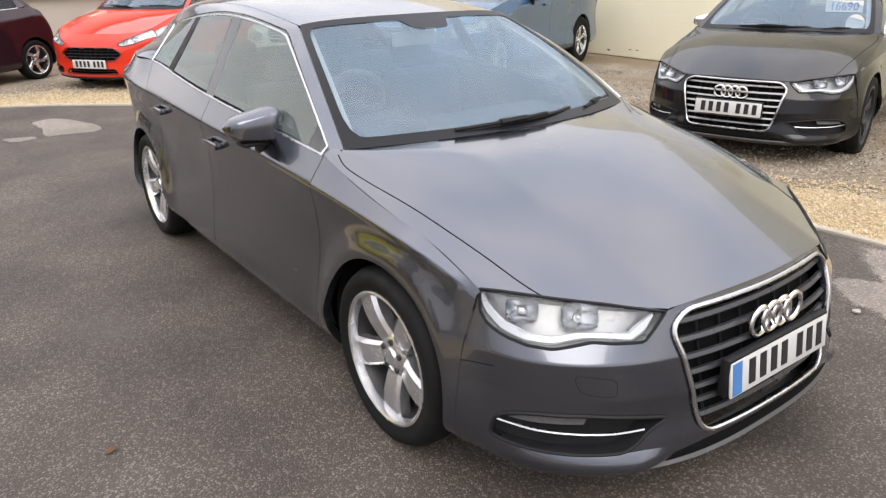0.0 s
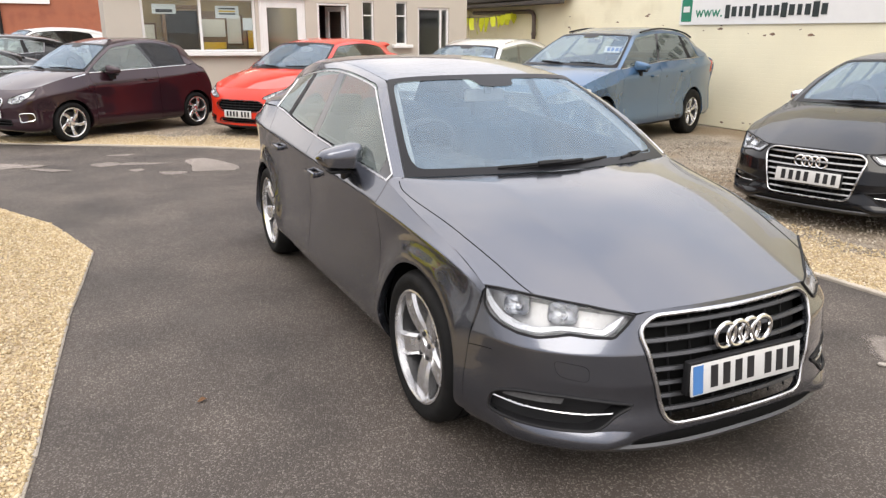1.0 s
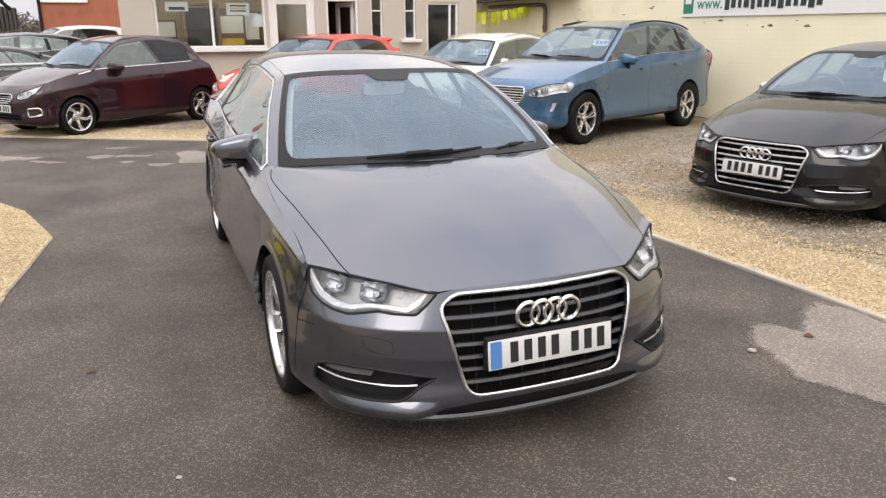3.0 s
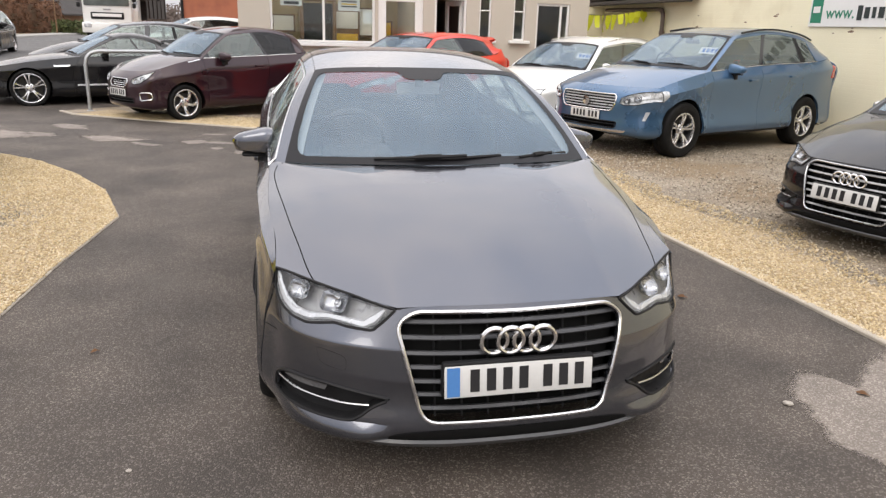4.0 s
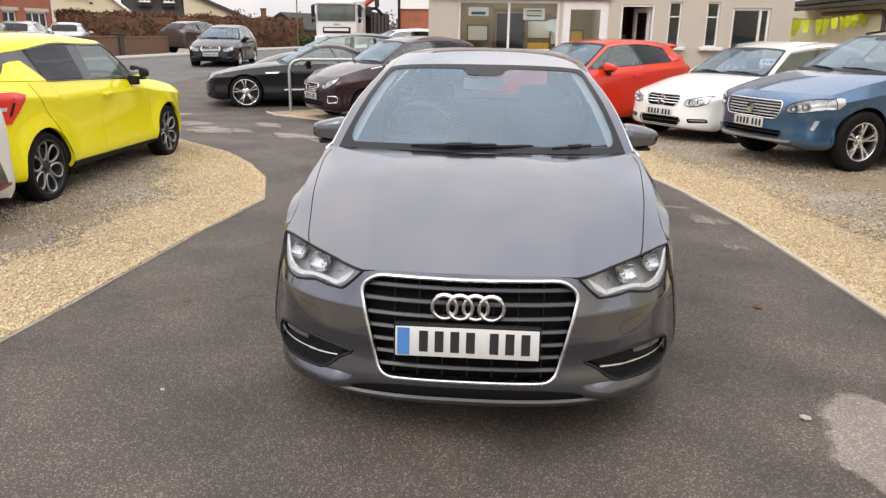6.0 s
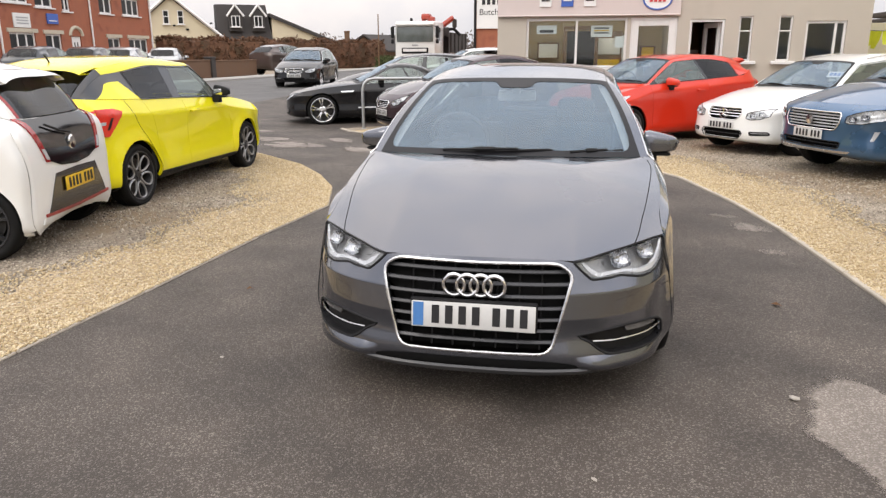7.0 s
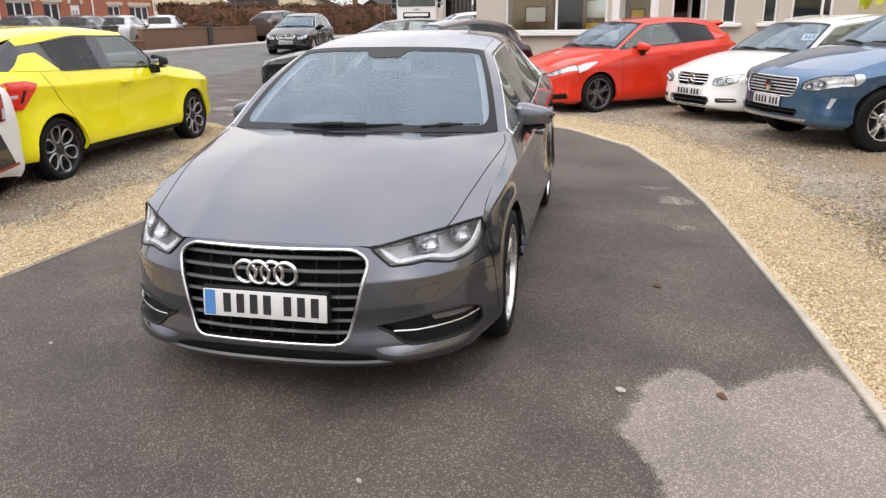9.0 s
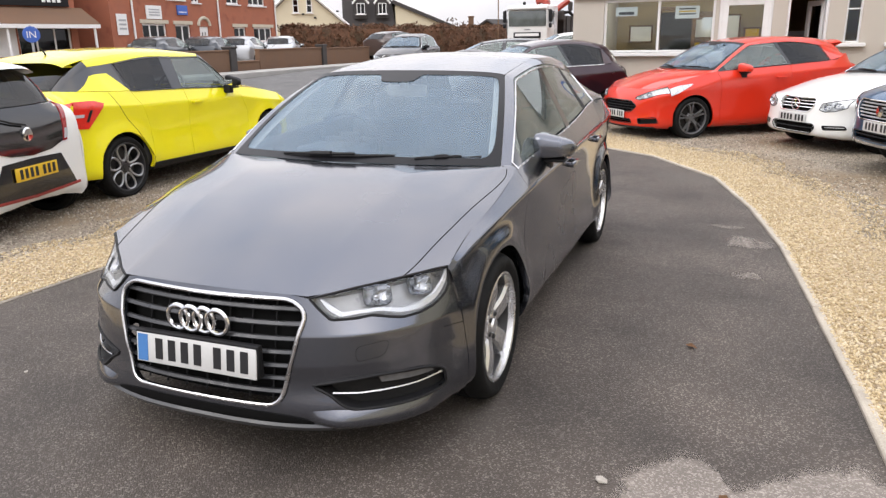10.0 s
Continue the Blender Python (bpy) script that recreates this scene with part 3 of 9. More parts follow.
stain("dry_patch", [(3.35, 1.48), (3.49, 1.68), (3.63, 1.70), (3.68, 1.54), (3.75, 1.54), (3.94, 1.72), (4.12, 1.83), (4.22, 1.75), (4.25, 0.9), (4.22, 0.25), (3.9, 0.05), (3.6, 0.2), (3.42, 0.5), (3.37, 0.88), (3.26, 1.08), (3.29, 1.3)], 0.003, M_DRY, "light dry patch on the dark tarmac", 3)
blob("dry_patch", (3.75, 4.86), 0.15, 0.22, 10, 0.003, M_DRY, "small light dry patch on the tarmac", 5, dense=0.55)
blob("dry_patch", (3.60, 5.32), 0.13, 0.10, 0, 0.003, M_DRY, "small light dry patch on the tarmac", 6, dense=0.5)
blob("dry_patch", (3.75, 4.02), 0.09, 0.11, 0, 0.003, M_DRY, "small light dry patch on the tarmac", 7, dense=0.5)
stain("dry_patch", [(0.80, 9.02), (1.06, 9.16), (1.22, 8.87), (1.39, 8.38), (1.38, 8.15), (1.24, 8.04), (0.81, 8.15), (0.86, 8.55)], 0.003, M_DRY, "light dry patch on the dark tarmac", 8)
blob("dry_patch", (0.22, 8.97), 0.36, 0.09, -14, 0.003, M_DRY, "light dry streak on the dark tarmac", 11, 0.5)
blob("dry_patch", (-0.08, 9.03), 0.15, 0.19, 0, 0.0034, M_DRY, "light dry patch on the dark tarmac", 12, 0.4)
blob("dry_patch", (0.25, 8.50), 0.08, 0.10, 0, 0.003, M_DRY, "small light dry patch on the tarmac", 13, 0.4)
blob("dry_patch", (0.61, 8.16), 0.16, 0.11, -20, 0.003, M_DRY, "small light dry patch on the tarmac", 14, 0.6)
blob("dry_patch", (0.11, 9.73), 0.15, 0.08, -8, 0.003, M_DRY, "small light dry patch on the tarmac", 15, 0.5)
rnd_dry = np.random.RandomState(41)
for i in range(30):
    f = rnd_dry.uniform(0, 1)
    x = -4.6 + 6.0 * f + rnd_dry.uniform(-0.2, 0.2)
    y = 11.3 - 0.42 * (x + 4.6) + rnd_dry.normal(0, 0.42)
    q = rnd_dry.uniform(0.10, 0.42)
    if (y < min(12.5 - 0.5 * (x + 4.6), 10.95 + 0.2 * abs(x)) - 0.9 or i % 2) and x < -0.6:
        blob("dry_patch", (x, y - 0.3), q * 1.5, q * 0.62, -24 + rnd_dry.uniform(-12, 12), 0.003 + 0.00015 * i, M_DRY, "light dry streak on the dark tarmac", 20 + i, 0.9, 0.8)


def edging(name, line, w=0.052, h=0.019):
    """A row of concrete edging pieces along a line."""
    line = np.array(line)
    top = tagged(new(name), "weathered concrete edging between tarmac and gravel", "edging", kind="structure")
    for a, b in zip(line[:-1], line[1:]):
        ln = np.linalg.norm(b - a)
        m = max(1, round(ln / 0.9))
        ang = math.degrees(math.atan2(b[1] - a[1], b[0] - a[0]))
        for i in range(m):
            c = a + (b - a) * (i + 0.5) / m
            part("edging_stone", boxes([((0, 0, 0), (ln / m - 0.004, w, 0.08))], 0.006, 1), M_KERB, top, place=pose(c[0], c[1], h - 0.04 + random.uniform(-0.003, 0.003), random.uniform(-1, 1), 0, ang + random.uniform(-0.5, 0.5)))
    return top


edging("kerb_left", LEFT_EDGE[:-2], 0.04, 0.013)
edging("kerb_right", RIGHT_EDGE)
tagged(part("pavement", boxes([((-14.1, 60, 0.20), (1.4, 160, 0.42))], 0.03), M_PAVE, None), "grey concrete pavement with a raised kerb", "pavement", kind="structure")


# ---- the sales building ----
M_CREAM = mat("cream_render", (0.475, 0.43, 0.372), 0.9, 0, var=0.06, scale=1.5, fine=140, bump=0.12, other=(0.43, 0.385, 0.33), amount=0.4)
M_FASCIA = mat("pale_pink_fascia", (0.60, 0.52, 0.50), 0.6, 0, var=0.05, scale=2)
M_UPVC = mat("white_window_frame", (0.72, 0.71, 0.70), 0.35, 0, var=0.05, scale=5)
M_ROOM = mat("tan_room_wall", (0.40, 0.30, 0.16), 0.8, 0, var=0.12, scale=3, other=(0.30, 0.21, 0.10), amount=0.4)
M_ROOMFL = mat("dark_room_floor", (0.12, 0.09, 0.06), 0.6, 0, var=0.2, scale=3)
M_DARKROOM = mat("dim_hallway", (0.34, 0.29, 0.25), 0.8, 0, var=0.2, scale=3)
M_WOOD = mat("brown_wood", (0.16, 0.09, 0.045), 0.5, 0, var=0.25, scale=5, fine=60)
M_PAPER = mat("white_notice", (0.75, 0.75, 0.74), 0.6, 0, var=0.04)
M_PANE = glass_mat("window_glass", (0.86, 0.9, 0.9), 1.5)
M_ROOF = mat("dark_roof_tiles", (0.07, 0.062, 0.058), 0.8, 0, var=0.25, scale=3, fine=40, bump=0.4)


def holed(x0, x1, z0, z1, y, t, holes):
    """Boxes of a wall of thickness t behind the plane y with openings (xa, xb, za, zb)."""
    xs = sorted({x0, x1, *[h[0] for h in holes], *[h[1] for h in holes]})
    items = []
    for a, b in zip(xs[:-1], xs[1:]):
        mid = (a + b) / 2
        cuts = sorted([(h[2], h[3]) for h in holes if h[0] < mid < h[1]])
        z = z0
        for c0, c1 in cuts + [(z1, z1)]:
            if c0 - z > 1e-4:
                items.append(((mid, y + t / 2, (z + c0) / 2), (b - a, t, c0 - z)))
            z = c1
    return items


def frame_bars(x0, x1, z0, z1, y, w=0.06, d=0.07, mull=(), rails=()):
    """The bars of a window frame."""
    it = [((x0 + w / 2, y, (z0 + z1) / 2), (w, d, z1 - z0)), ((x1 - w / 2, y, (z0 + z1) / 2), (w, d, z1 - z0)), (((x0 + x1) / 2, y, z0 + w / 2), (x1 - x0 - 2 * w, d, w)), (((x0 + x1) / 2, y, z1 - w / 2), (x1 - x0 - 2 * w, d, w))]
    it += [((m, y, (z0 + z1) / 2), (w, d * 0.98, z1 - z0 - 2 * w)) for m in mull]
    it += [(((x0 + x1) / 2, y, r), (x1 - x0 - 2 * w, d * 0.96, w * 0.8)) for r in rails]
    return it


def window(parent, name, x0, x1, z0, z1, y, mull=(), rails=(), sill=True, w=0.06, glass=None, frame_mat=None):
    """A window with frame, panes and sill under its wall or house."""
    fr = part(name, boxes(frame_bars(x0, x1, z0, z1, y, w, 0.07, mull, rails), 0.006, 1), frame_mat or M_UPVC, parent)
    edges = [x0 + w, *[m for m in mull], x1 - w]
    for a, b in zip(edges[:-1], edges[1:]):
        p = part("pane", boxes([(((a + b) / 2, y + 0.005, (z0 + z1) / 2), (b - a - 0.01, 0.006, z1 - z0 - 2 * w))]), glass or M_PANE, fr, smooth=False)
        p.visible_shadow = False
    if sill:
        part("window_sill", boxes([(((x0 + x1) / 2, y - 0.1, z0 - 0.035), (x1 - x0 + 0.2, 0.2, 0.07))], 0.01, 1), M_UPVC if frame_mat is None else frame_mat, fr)
    return fr


Y0 = 15.1
HOLES = [(0.84, 3.02, 1.17, 2.22), (3.09, 4.06, 0.05, 2.22), (4.31, 5.02, 0.05, 2.17), (5.31, 5.58, 1.32, 2.23), (6.09, 6.36, 1.32, 2.23), (6.62, 7.40, 0.9, 2.12)]
tagged(part("wall_north", boxes(holed(0.2, 7.85, 0, 3.7, Y0, 0.25, HOLES)), M_CREAM, None, smooth=False), "cream rendered front of the sales building", "wall", kind="structure")
tagged(part("wall_west", boxes([((0.325, 18.2, 1.85), (0.25, 5.7, 3.7))]), M_CREAM, None, smooth=False), "cream rendered side wall of the sales building", "wall", kind="structure")
tagged(part("wall_return", boxes([((7.725, 18.2, 1.85), (0.25, 5.7, 3.7))]), M_CREAM, None, smooth=False), "cream rendered side wall of the sales building", "wall", kind="structure")
tagged(part("roof_flat", boxes([((4.02, 18.0, 3.78), (8.0, 6.4, 0.16))], 0.02, 1), M_ROOF, None), "dark flat roof of the sales building", "roof", kind="structure")
tagged(part("room_back", boxes([((4.0, 19.5, 1.6), (7.2, 0.1, 3.2))]), M_ROOM, None, smooth=False), "tan back wall inside the showroom", "wall", kind="structure")
tagged(part("room_floor", boxes([((4.0, 17.4, 0.03), (7.1, 4.1, 0.06))]), M_ROOMFL, None, smooth=False), "dark showroom floor", "floor", kind="structure")
tagged(part("room_divider", boxes([((4.19, 17.4, 1.6), (0.1, 4.1, 3.1)), ((5.15, 17.4, 1.6), (0.08, 4.1, 3.1)), ((6.5, 17.4, 1.6), (0.08, 4.1, 3.1))]), M_DARKROOM, None, smooth=False), "dark partitions inside the building", "wall", kind="structure")
w1 = window(None, "window_1", 0.84, 3.02, 1.17, 2.22, Y0 + 0.07, (1.94,), (), True, 0.05)
tagged(w1, "wide white two-pane showroom window", "window", kind="structure")
for nm, (x0, x1) in (("window_2", (5.31, 5.58)), ("window_3", (6.09, 6.36))):
    tagged(window(None, nm, x0, x1, 1.32, 2.23, Y0 + 0.07, (), (1.93,), True, 0.035), "narrow white-framed window with a sill", "window", kind="structure")
tagged(window(None, "window_4", 6.62, 7.40, 0.9, 2.12, Y0 + 0.07, (7.2,), (), False, 0.05), "white-framed window with a dark room behind", "window", kind="structure")
d1 = tagged(part("door_1", boxes(frame_bars(3.09, 4.06, 0.06, 2.22, Y0 + 0.06, 0.06, 0.08) + frame_bars(3.15, 4.0, 0.08, 2.16, Y0 + 0.05, 0.11, 0.06), 0.006, 1), M_UPVC, None), "white glazed showroom door", "door", kind="structure")
part("pane", boxes([((3.575, Y0 + 0.06, 1.15), (0.64, 0.006, 1.86))]), M_PANE, d1, smooth=False).visible_shadow = False
part("door_handle", boxes([((3.9, Y0 - 0.0, 1.1), (0.03, 0.05, 0.14)), ((3.86, Y0 - 0.03, 1.12), (0.11, 0.02, 0.02))], 0.004, 1), M_CHROME, d1)
d2 = tagged(part("door_2", boxes(frame_bars(4.31, 5.02, 0.06, 2.17, Y0 + 0.06, 0.05, 0.08), 0.006, 1), M_UPVC, None), "open white doorway into a dark hall", "door", kind="structure")
part("door_leaf", boxes(frame_bars(-0.62, 0.0, 0.0, 2.03, 0, 0.1, 0.05) + [((-0.31, 0, 0.5), (0.42, 0.02, 0.9))], 0.005, 1), M_UPVC, d2, "half-open white door leaf", place=pose(4.96, Y0 + 0.14, 0.08, 0, 0, -66))
tagged(part("fascia", boxes([((2.15, Y0 - 0.03, 2.62), (3.9, 0.06, 0.68)), ((2.15, Y0 - 0.045, 2.275), (3.9, 0.09, 0.03))], 0.01, 1), M_FASCIA, None), "pale fascia board over the showroom window", "fascia", kind="structure")
M_SIGNRED = mat("red_sign_paint", (0.55, 0.03, 0.035), 0.4, 0, 0.3, var=0.08)
M_SIGNBLUE = mat("blue_sign_paint", (0.03, 0.10, 0.42), 0.4, 0, 0.3, var=0.08)
oval = thing("oval_sign", "white oval sign with blue rim and red bars", "sign", m=pose(3.61, Y0 - 0.07, 2.60))
ell = [(0.29 * math.cos(a), 0, 0.22 * math.sin(a)) for a in np.linspace(0, 2 * math.pi, 40, endpoint=False)]
mesh_obj("panel", ell + [(x, 0.02, z) for x, y, z in ell], [tuple(range(39, -1, -1))] + [(i, (i + 1) % 40, 40 + (i + 1) % 40, 40 + i) for i in range(40)], M_PAPER, oval, smooth=False)
mesh_obj("rim", *tube_mesh(ell, 0.018, 6, True), M_SIGNBLUE, oval)
for i in range(4):
    part("bar", boxes([((-0.135 + i * 0.09, -0.008, -0.0), (0.06, 0.008, 0.13))]), M_SIGNRED, oval, smooth=False)
for x, mt in ((1.25, M_PAPER), (1.72, M_SIGNBLUE), (2.2, M_PAPER)):
    sg = thing("small_sign", "small square sign on the fascia", "sign", "fascia signs", pose(x, Y0 - 0.075, 2.56))
    part("panel", boxes([((0, 0, 0), (0.26, 0.02, 0.2))], 0.004, 1), mt, sg)
    part("bar", boxes([((0, -0.014, 0.03), (0.18, 0.006, 0.03))]), M_PLASTIC if mt is M_PAPER else M_PAPER, sg, smooth=False)
for x, z, wd, hh, n in ((1.28, 1.99, 0.44, 0.18, 1), (2.48, 1.95, 0.46, 0.24, 3), (2.88, 1.72, 0.2, 0.24, 0)):
    nt_ = thing("window_notice", "white paper notice with dark bars in the showroom window", "notice", "window notices", pose(x, Y0 + 0.12, z))
    part("sheet", boxes([((0, 0, 0), (wd, 0.006, hh))]), M_PAPER, nt_, smooth=False)
    for i in range(n):
        part("bar", boxes([((0, -0.006, -0.035 + i * 0.05), (wd * 0.7, 0.004, 0.028 if n > 1 else 0.06))]), M_INK if i % 2 == 0 else M_PLATEY, nt_, smooth=False)


def chair(x, y, turn, label):
    c = thing("office_chair", label, "chair", "showroom chairs", pose(x, y, 0.06, 0, 0, turn))
    part("seat", boxes([((0, 0, 0.46), (0.46, 0.46, 0.09))], 0.03), M_SEAT, c)
    part("backrest", boxes([((0, 0.22, 0.86), (0.44, 0.08, 0.56))], 0.03), M_SEAT, c)
    mesh_obj("column", *tube_mesh([(0, 0, 0.06), (0, 0, 0.42)], 0.03, 8), M_PLASTIC, c)
    for k in range(5):
        a = k * 1.2566
        mesh_obj("leg", *tube_mesh([(0, 0, 0.09), (0.28 * math.cos(a), 0.28 * math.sin(a), 0.04)], 0.018, 6), M_PLASTIC, c)


chair(1.5, 16.6, 20, "dark office chair behind the showroom window")
chair(2.5, 16.4, -30, "dark office chair behind the showroom window")
desk = thing("desk", "brown wooden desk inside the showroom", "desk", m=pose(1.9, 17.3, 0.06))
part("desktop", boxes([((0, 0, 0.74), (1.7, 0.75, 0.04))], 0.008), M_WOOD, desk)
for x in (-0.8, 0.8):
    part("side_panel", boxes([((x, 0, 0.36), (0.04, 0.7, 0.72))]), M_WOOD, desk)
part("modesty_panel", boxes([((0, -0.3, 0.5), (1.56, 0.02, 0.44))]), M_WOOD, desk)
cab = thing("display_cabinet", "dark display cabinet with bright panels in the showroom", "cabinet", m=pose(2.62, 19.1, 0.06))
part("carcass", boxes([((0, 0.1, 1.0), (0.9, 0.3, 2.0))], 0.01), M_WOOD, cab)
for i in range(3):
    part("shelf_panel", boxes([((0, -0.07, 0.5 + i * 0.55), (0.8, 0.03, 0.42))], 0.006), M_PLATEY if i == 1 else M_PAPER, cab)
ct = thing("cupboard", "white cupboard inside the hall", "cupboard", m=pose(4.65, 18.0, 0.06))
part("carcass", boxes([((0, 0, 0.75), (0.45, 0.4, 1.5))], 0.01), M_UPVC, ct)
part("door", boxes([((0, -0.215, 0.75), (0.42, 0.02, 1.44))], 0.005), M_UPVC, ct)

# inner doorway, wall boards and shelves behind the showroom window
idr = thing("inner_doorway", "pale wooden doorway at the back of the showroom", "door", m=pose(1.98, 18.9, 0.06))
for x in (-0.42, 0.42):
    part("jamb", boxes([((x, 0, 1.02), (0.09, 0.16, 2.04))], 0.008), M_WOOD, idr)
part("head", boxes([((0, 0, 2.08), (0.93, 0.16, 0.09))], 0.008), M_WOOD, idr)
part("leaf", boxes([((0, 0.05, 1.0), (0.74, 0.04, 2.0))], 0.006), M_PLASTIC, idr, "dark door leaf")
for x, z, wd, hh, mt in ((1.1, 1.55, 0.55, 0.40, M_PAPER), (3.2, 1.62, 0.5, 0.7, M_PAPER), (3.75, 1.4, 0.35, 0.5, M_PLATEY)):
    wbd = thing("wall_board", "framed notice board on the showroom's back wall", "board", "showroom boards", pose(x, 19.15, z))
    part("panel", boxes([((0, 0, 0), (wd, 0.02, hh))]), mt, wbd, smooth=False)
    part("frame", boxes([((0, -0.012, hh / 2), (wd + 0.06, 0.03, 0.04)), ((0, -0.012, -hh / 2), (wd + 0.06, 0.03, 0.04)), ((wd / 2, -0.012, 0), (0.04, 0.03, hh)), ((-wd / 2, -0.012, 0), (0.04, 0.03, hh))], 0.005, 1), M_WOOD, wbd)
# two glowing panels, added out of sight to brighten the showroom
M_FILLPANEL = mat("added_fill_diffuser", (1.0, 0.93, 0.8), 0.5, 0, var=0.0, rvar=0, emit=16.0)
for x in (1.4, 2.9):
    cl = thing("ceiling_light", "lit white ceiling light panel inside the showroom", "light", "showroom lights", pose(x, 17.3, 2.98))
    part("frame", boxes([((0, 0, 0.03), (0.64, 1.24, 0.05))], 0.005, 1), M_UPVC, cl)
    part("diffuser", boxes([((0, 0, 0.0), (0.56, 1.16, 0.012))]), M_FILLPANEL, cl, smooth=False)
tagged(part("ceiling_room", boxes([((4.0, 17.4, 3.09), (7.1, 4.1, 0.06))]), M_UPVC, None, smooth=False), "white showroom ceiling", "ceiling", kind="structure")

# ---- the painted wall with its sign ----
M_YWALL = mat("pale_yellow_painted_brick", (0.81, 0.76, 0.57), 0.88, 0, var=0.08, scale=1.1, fine=60, bump=0.12, other=(0.62, 0.555, 0.39), amount=0.42)
nt = M_YWALL.node_tree
bk_tex = nt.nodes.new("ShaderNodeTexBrick")
bk_tex.inputs["Scale"].default_value, bk_tex.inputs["Mortar Size"].default_value = 1.0, 0.008
bk_tex.inputs["Brick Width"].default_value, bk_tex.inputs["Row Height"].default_value = 0.225, 0.075
tcw = nt.nodes.new("ShaderNodeTexCoord")
mpw = nt.nodes.new("ShaderNodeMapping")
mpw.inputs["Rotation"].default_value = (0, radians(90), radians(90))
nt.links.new(tcw.outputs["Object"], mpw.inputs["Vector"])
nt.links.new(mpw.outputs[0], bk_tex.inputs["Vector"])
bpw = nt.nodes.new("ShaderNodeBump")
bpw.inputs["Strength"].default_value, bpw.inputs["Distance"].default_value, bpw.invert = 0.25, 0.006, True
nt.links.new(bk_tex.outputs["Fac"], bpw.inputs["Height"])
nt.links.new([n for n in nt.nodes if n.type == "BUMP" and n is not bpw][0].outputs[0], bpw.inputs["Normal"])
nt.links.new(bpw.outputs[0], nt.nodes["Principled BSDF"].inputs["Normal"])
M_FLAKE = mat("bare_brown_brick", (0.20, 0.13, 0.085), 0.9, 0, var=0.3, scale=10, fine=80, bump=0.3)
tagged(part("wall_east", boxes([((10.0, 4.0, 2.3), (0.3, 32, 4.6))], 0.01, 1), M_YWALL, None, smooth=False), "pale yellow painted brick wall with flaking paint", "wall", kind="structure")
rnd = random.Random(4)
for i in range(30):
    y, z = rnd.choice([(rnd.uniform(7, 14), rnd.uniform(1.55, 1.95)), (rnd.uniform(5, 10), rnd.uniform(0.05, 0.3))])
    r = rnd.uniform(0.012, 0.05)
    pts = [(9.847, y + r * 1.6 * math.cos(a) * rnd.uniform(0.5, 1.2), z + r * 0.5 * math.sin(a) * rnd.uniform(0.5, 1.2)) for a in np.linspace(0, 6.28, 10, endpoint=False)]
    tagged(mesh_obj("flaked_patch", pts, [tuple(range(9, -1, -1))], M_FLAKE, None, "bare brown patch where the wall paint flaked", smooth=False), category="stain", kind="structure")
sign = thing("wall_sign", "long white company sign with green emblem on the painted wall", "sign", m=pose(9.84, 10.28, 1.74, 0, 0, -90))
part("board", boxes([((2.6, -0.01, 0.62), (5.2, 0.02, 1.24))], 0.004, 1), M_PAPER, sign)
M_GREEN = mat("green_sign_paint", (0.01, 0.20, 0.12), 0.45, 0, 0.2, var=0.08)
M_SIGNTXT = mat("dark_sign_letters", (0.02, 0.03, 0.03), 0.5, var=0.1)
emb = [(0.04, -0.024, 0.06), (0.30, -0.024, 0.06), (0.30, -0.024, 0.42), (0.17, -0.024, 0.52), (0.04, -0.024, 0.42)]
mesh_obj("emblem", emb + [(x, -0.018, z) for x, y, z in emb], [(0, 1, 2, 3, 4)] + [(i, i + 5, (i + 1) % 5 + 5, (i + 1) % 5) for i in range(5)], M_GREEN, sign, "green house-shaped emblem", smooth=False)
part("emblem_mark", boxes([((0.17, -0.027, 0.27), (0.16, 0.006, 0.10))]), M_PAPER, sign, smooth=False)
tx = bpy.data.curves.new("sign_text", "FONT")
tx.body, tx.size, tx.extrude = "www.", 0.27, 0.003
txo = new("sign_text", tx)
txo.parent = sign
txo.matrix_basis = pose(0.40, -0.024, 0.13, 90, 0, 0)
tx.materials.append(M_GREEN)
for i, wd in enumerate((0.10, 0.10, 0.07, 0.11, 0.08, 0.10, 0.10, 0.10, 0.11, 0.10, 0.08, 0.10, 0.11, 0.10)):
    part("letter_bar", boxes([((1.15 + i * 0.145, -0.026, 0.21), (wd, 0.006, 0.16 if i % 4 else 0.22))]), M_SIGNTXT, sign, smooth=False)
for i in range(9):
    part("letter_bar", boxes([((1.5 + i * 0.16, -0.026, 0.58), (0.11, 0.006, 0.17))]), M_SIGNTXT, sign, smooth=False)
mesh_obj("emblem_ring", *tube_mesh([(1.25 + 0.1 * math.cos(a), -0.026, 0.60 + 0.1 * math.sin(a)) for a in np.linspace(0, 6.28, 24, endpoint=False)], 0.02, 5, True), M_SIGNTXT, sign, smooth=False)
# yard between building and wall: cross wall, roof edge, drain pipe, bunting
tagged(part("wall_yard", boxes([((8.85, 19.0, 1.1), (2.1, 0.25, 2.2))]), M_YWALL, None, smooth=False), "pale yellow painted yard wall", "wall", kind="structure")
M_PIPE = mat("brown_drain_pipe", (0.085, 0.06, 0.05), 0.5, 0, var=0.2, scale=8)
tagged(part("gutter_roof", boxes([((9.72, 17.0, 2.42), (0.5, 6.5, 0.12)), ((9.55, 17.0, 2.28), (0.14, 6.5, 0.1))], 0.02, 1), M_ROOF, None), "dark eaves and gutter along the painted wall", "roof", kind="structure")
pp = thing("drain_pipe", "brown drain pipe bent down the painted wall", "pipe", m=pose(9.75, 15.2, 0))
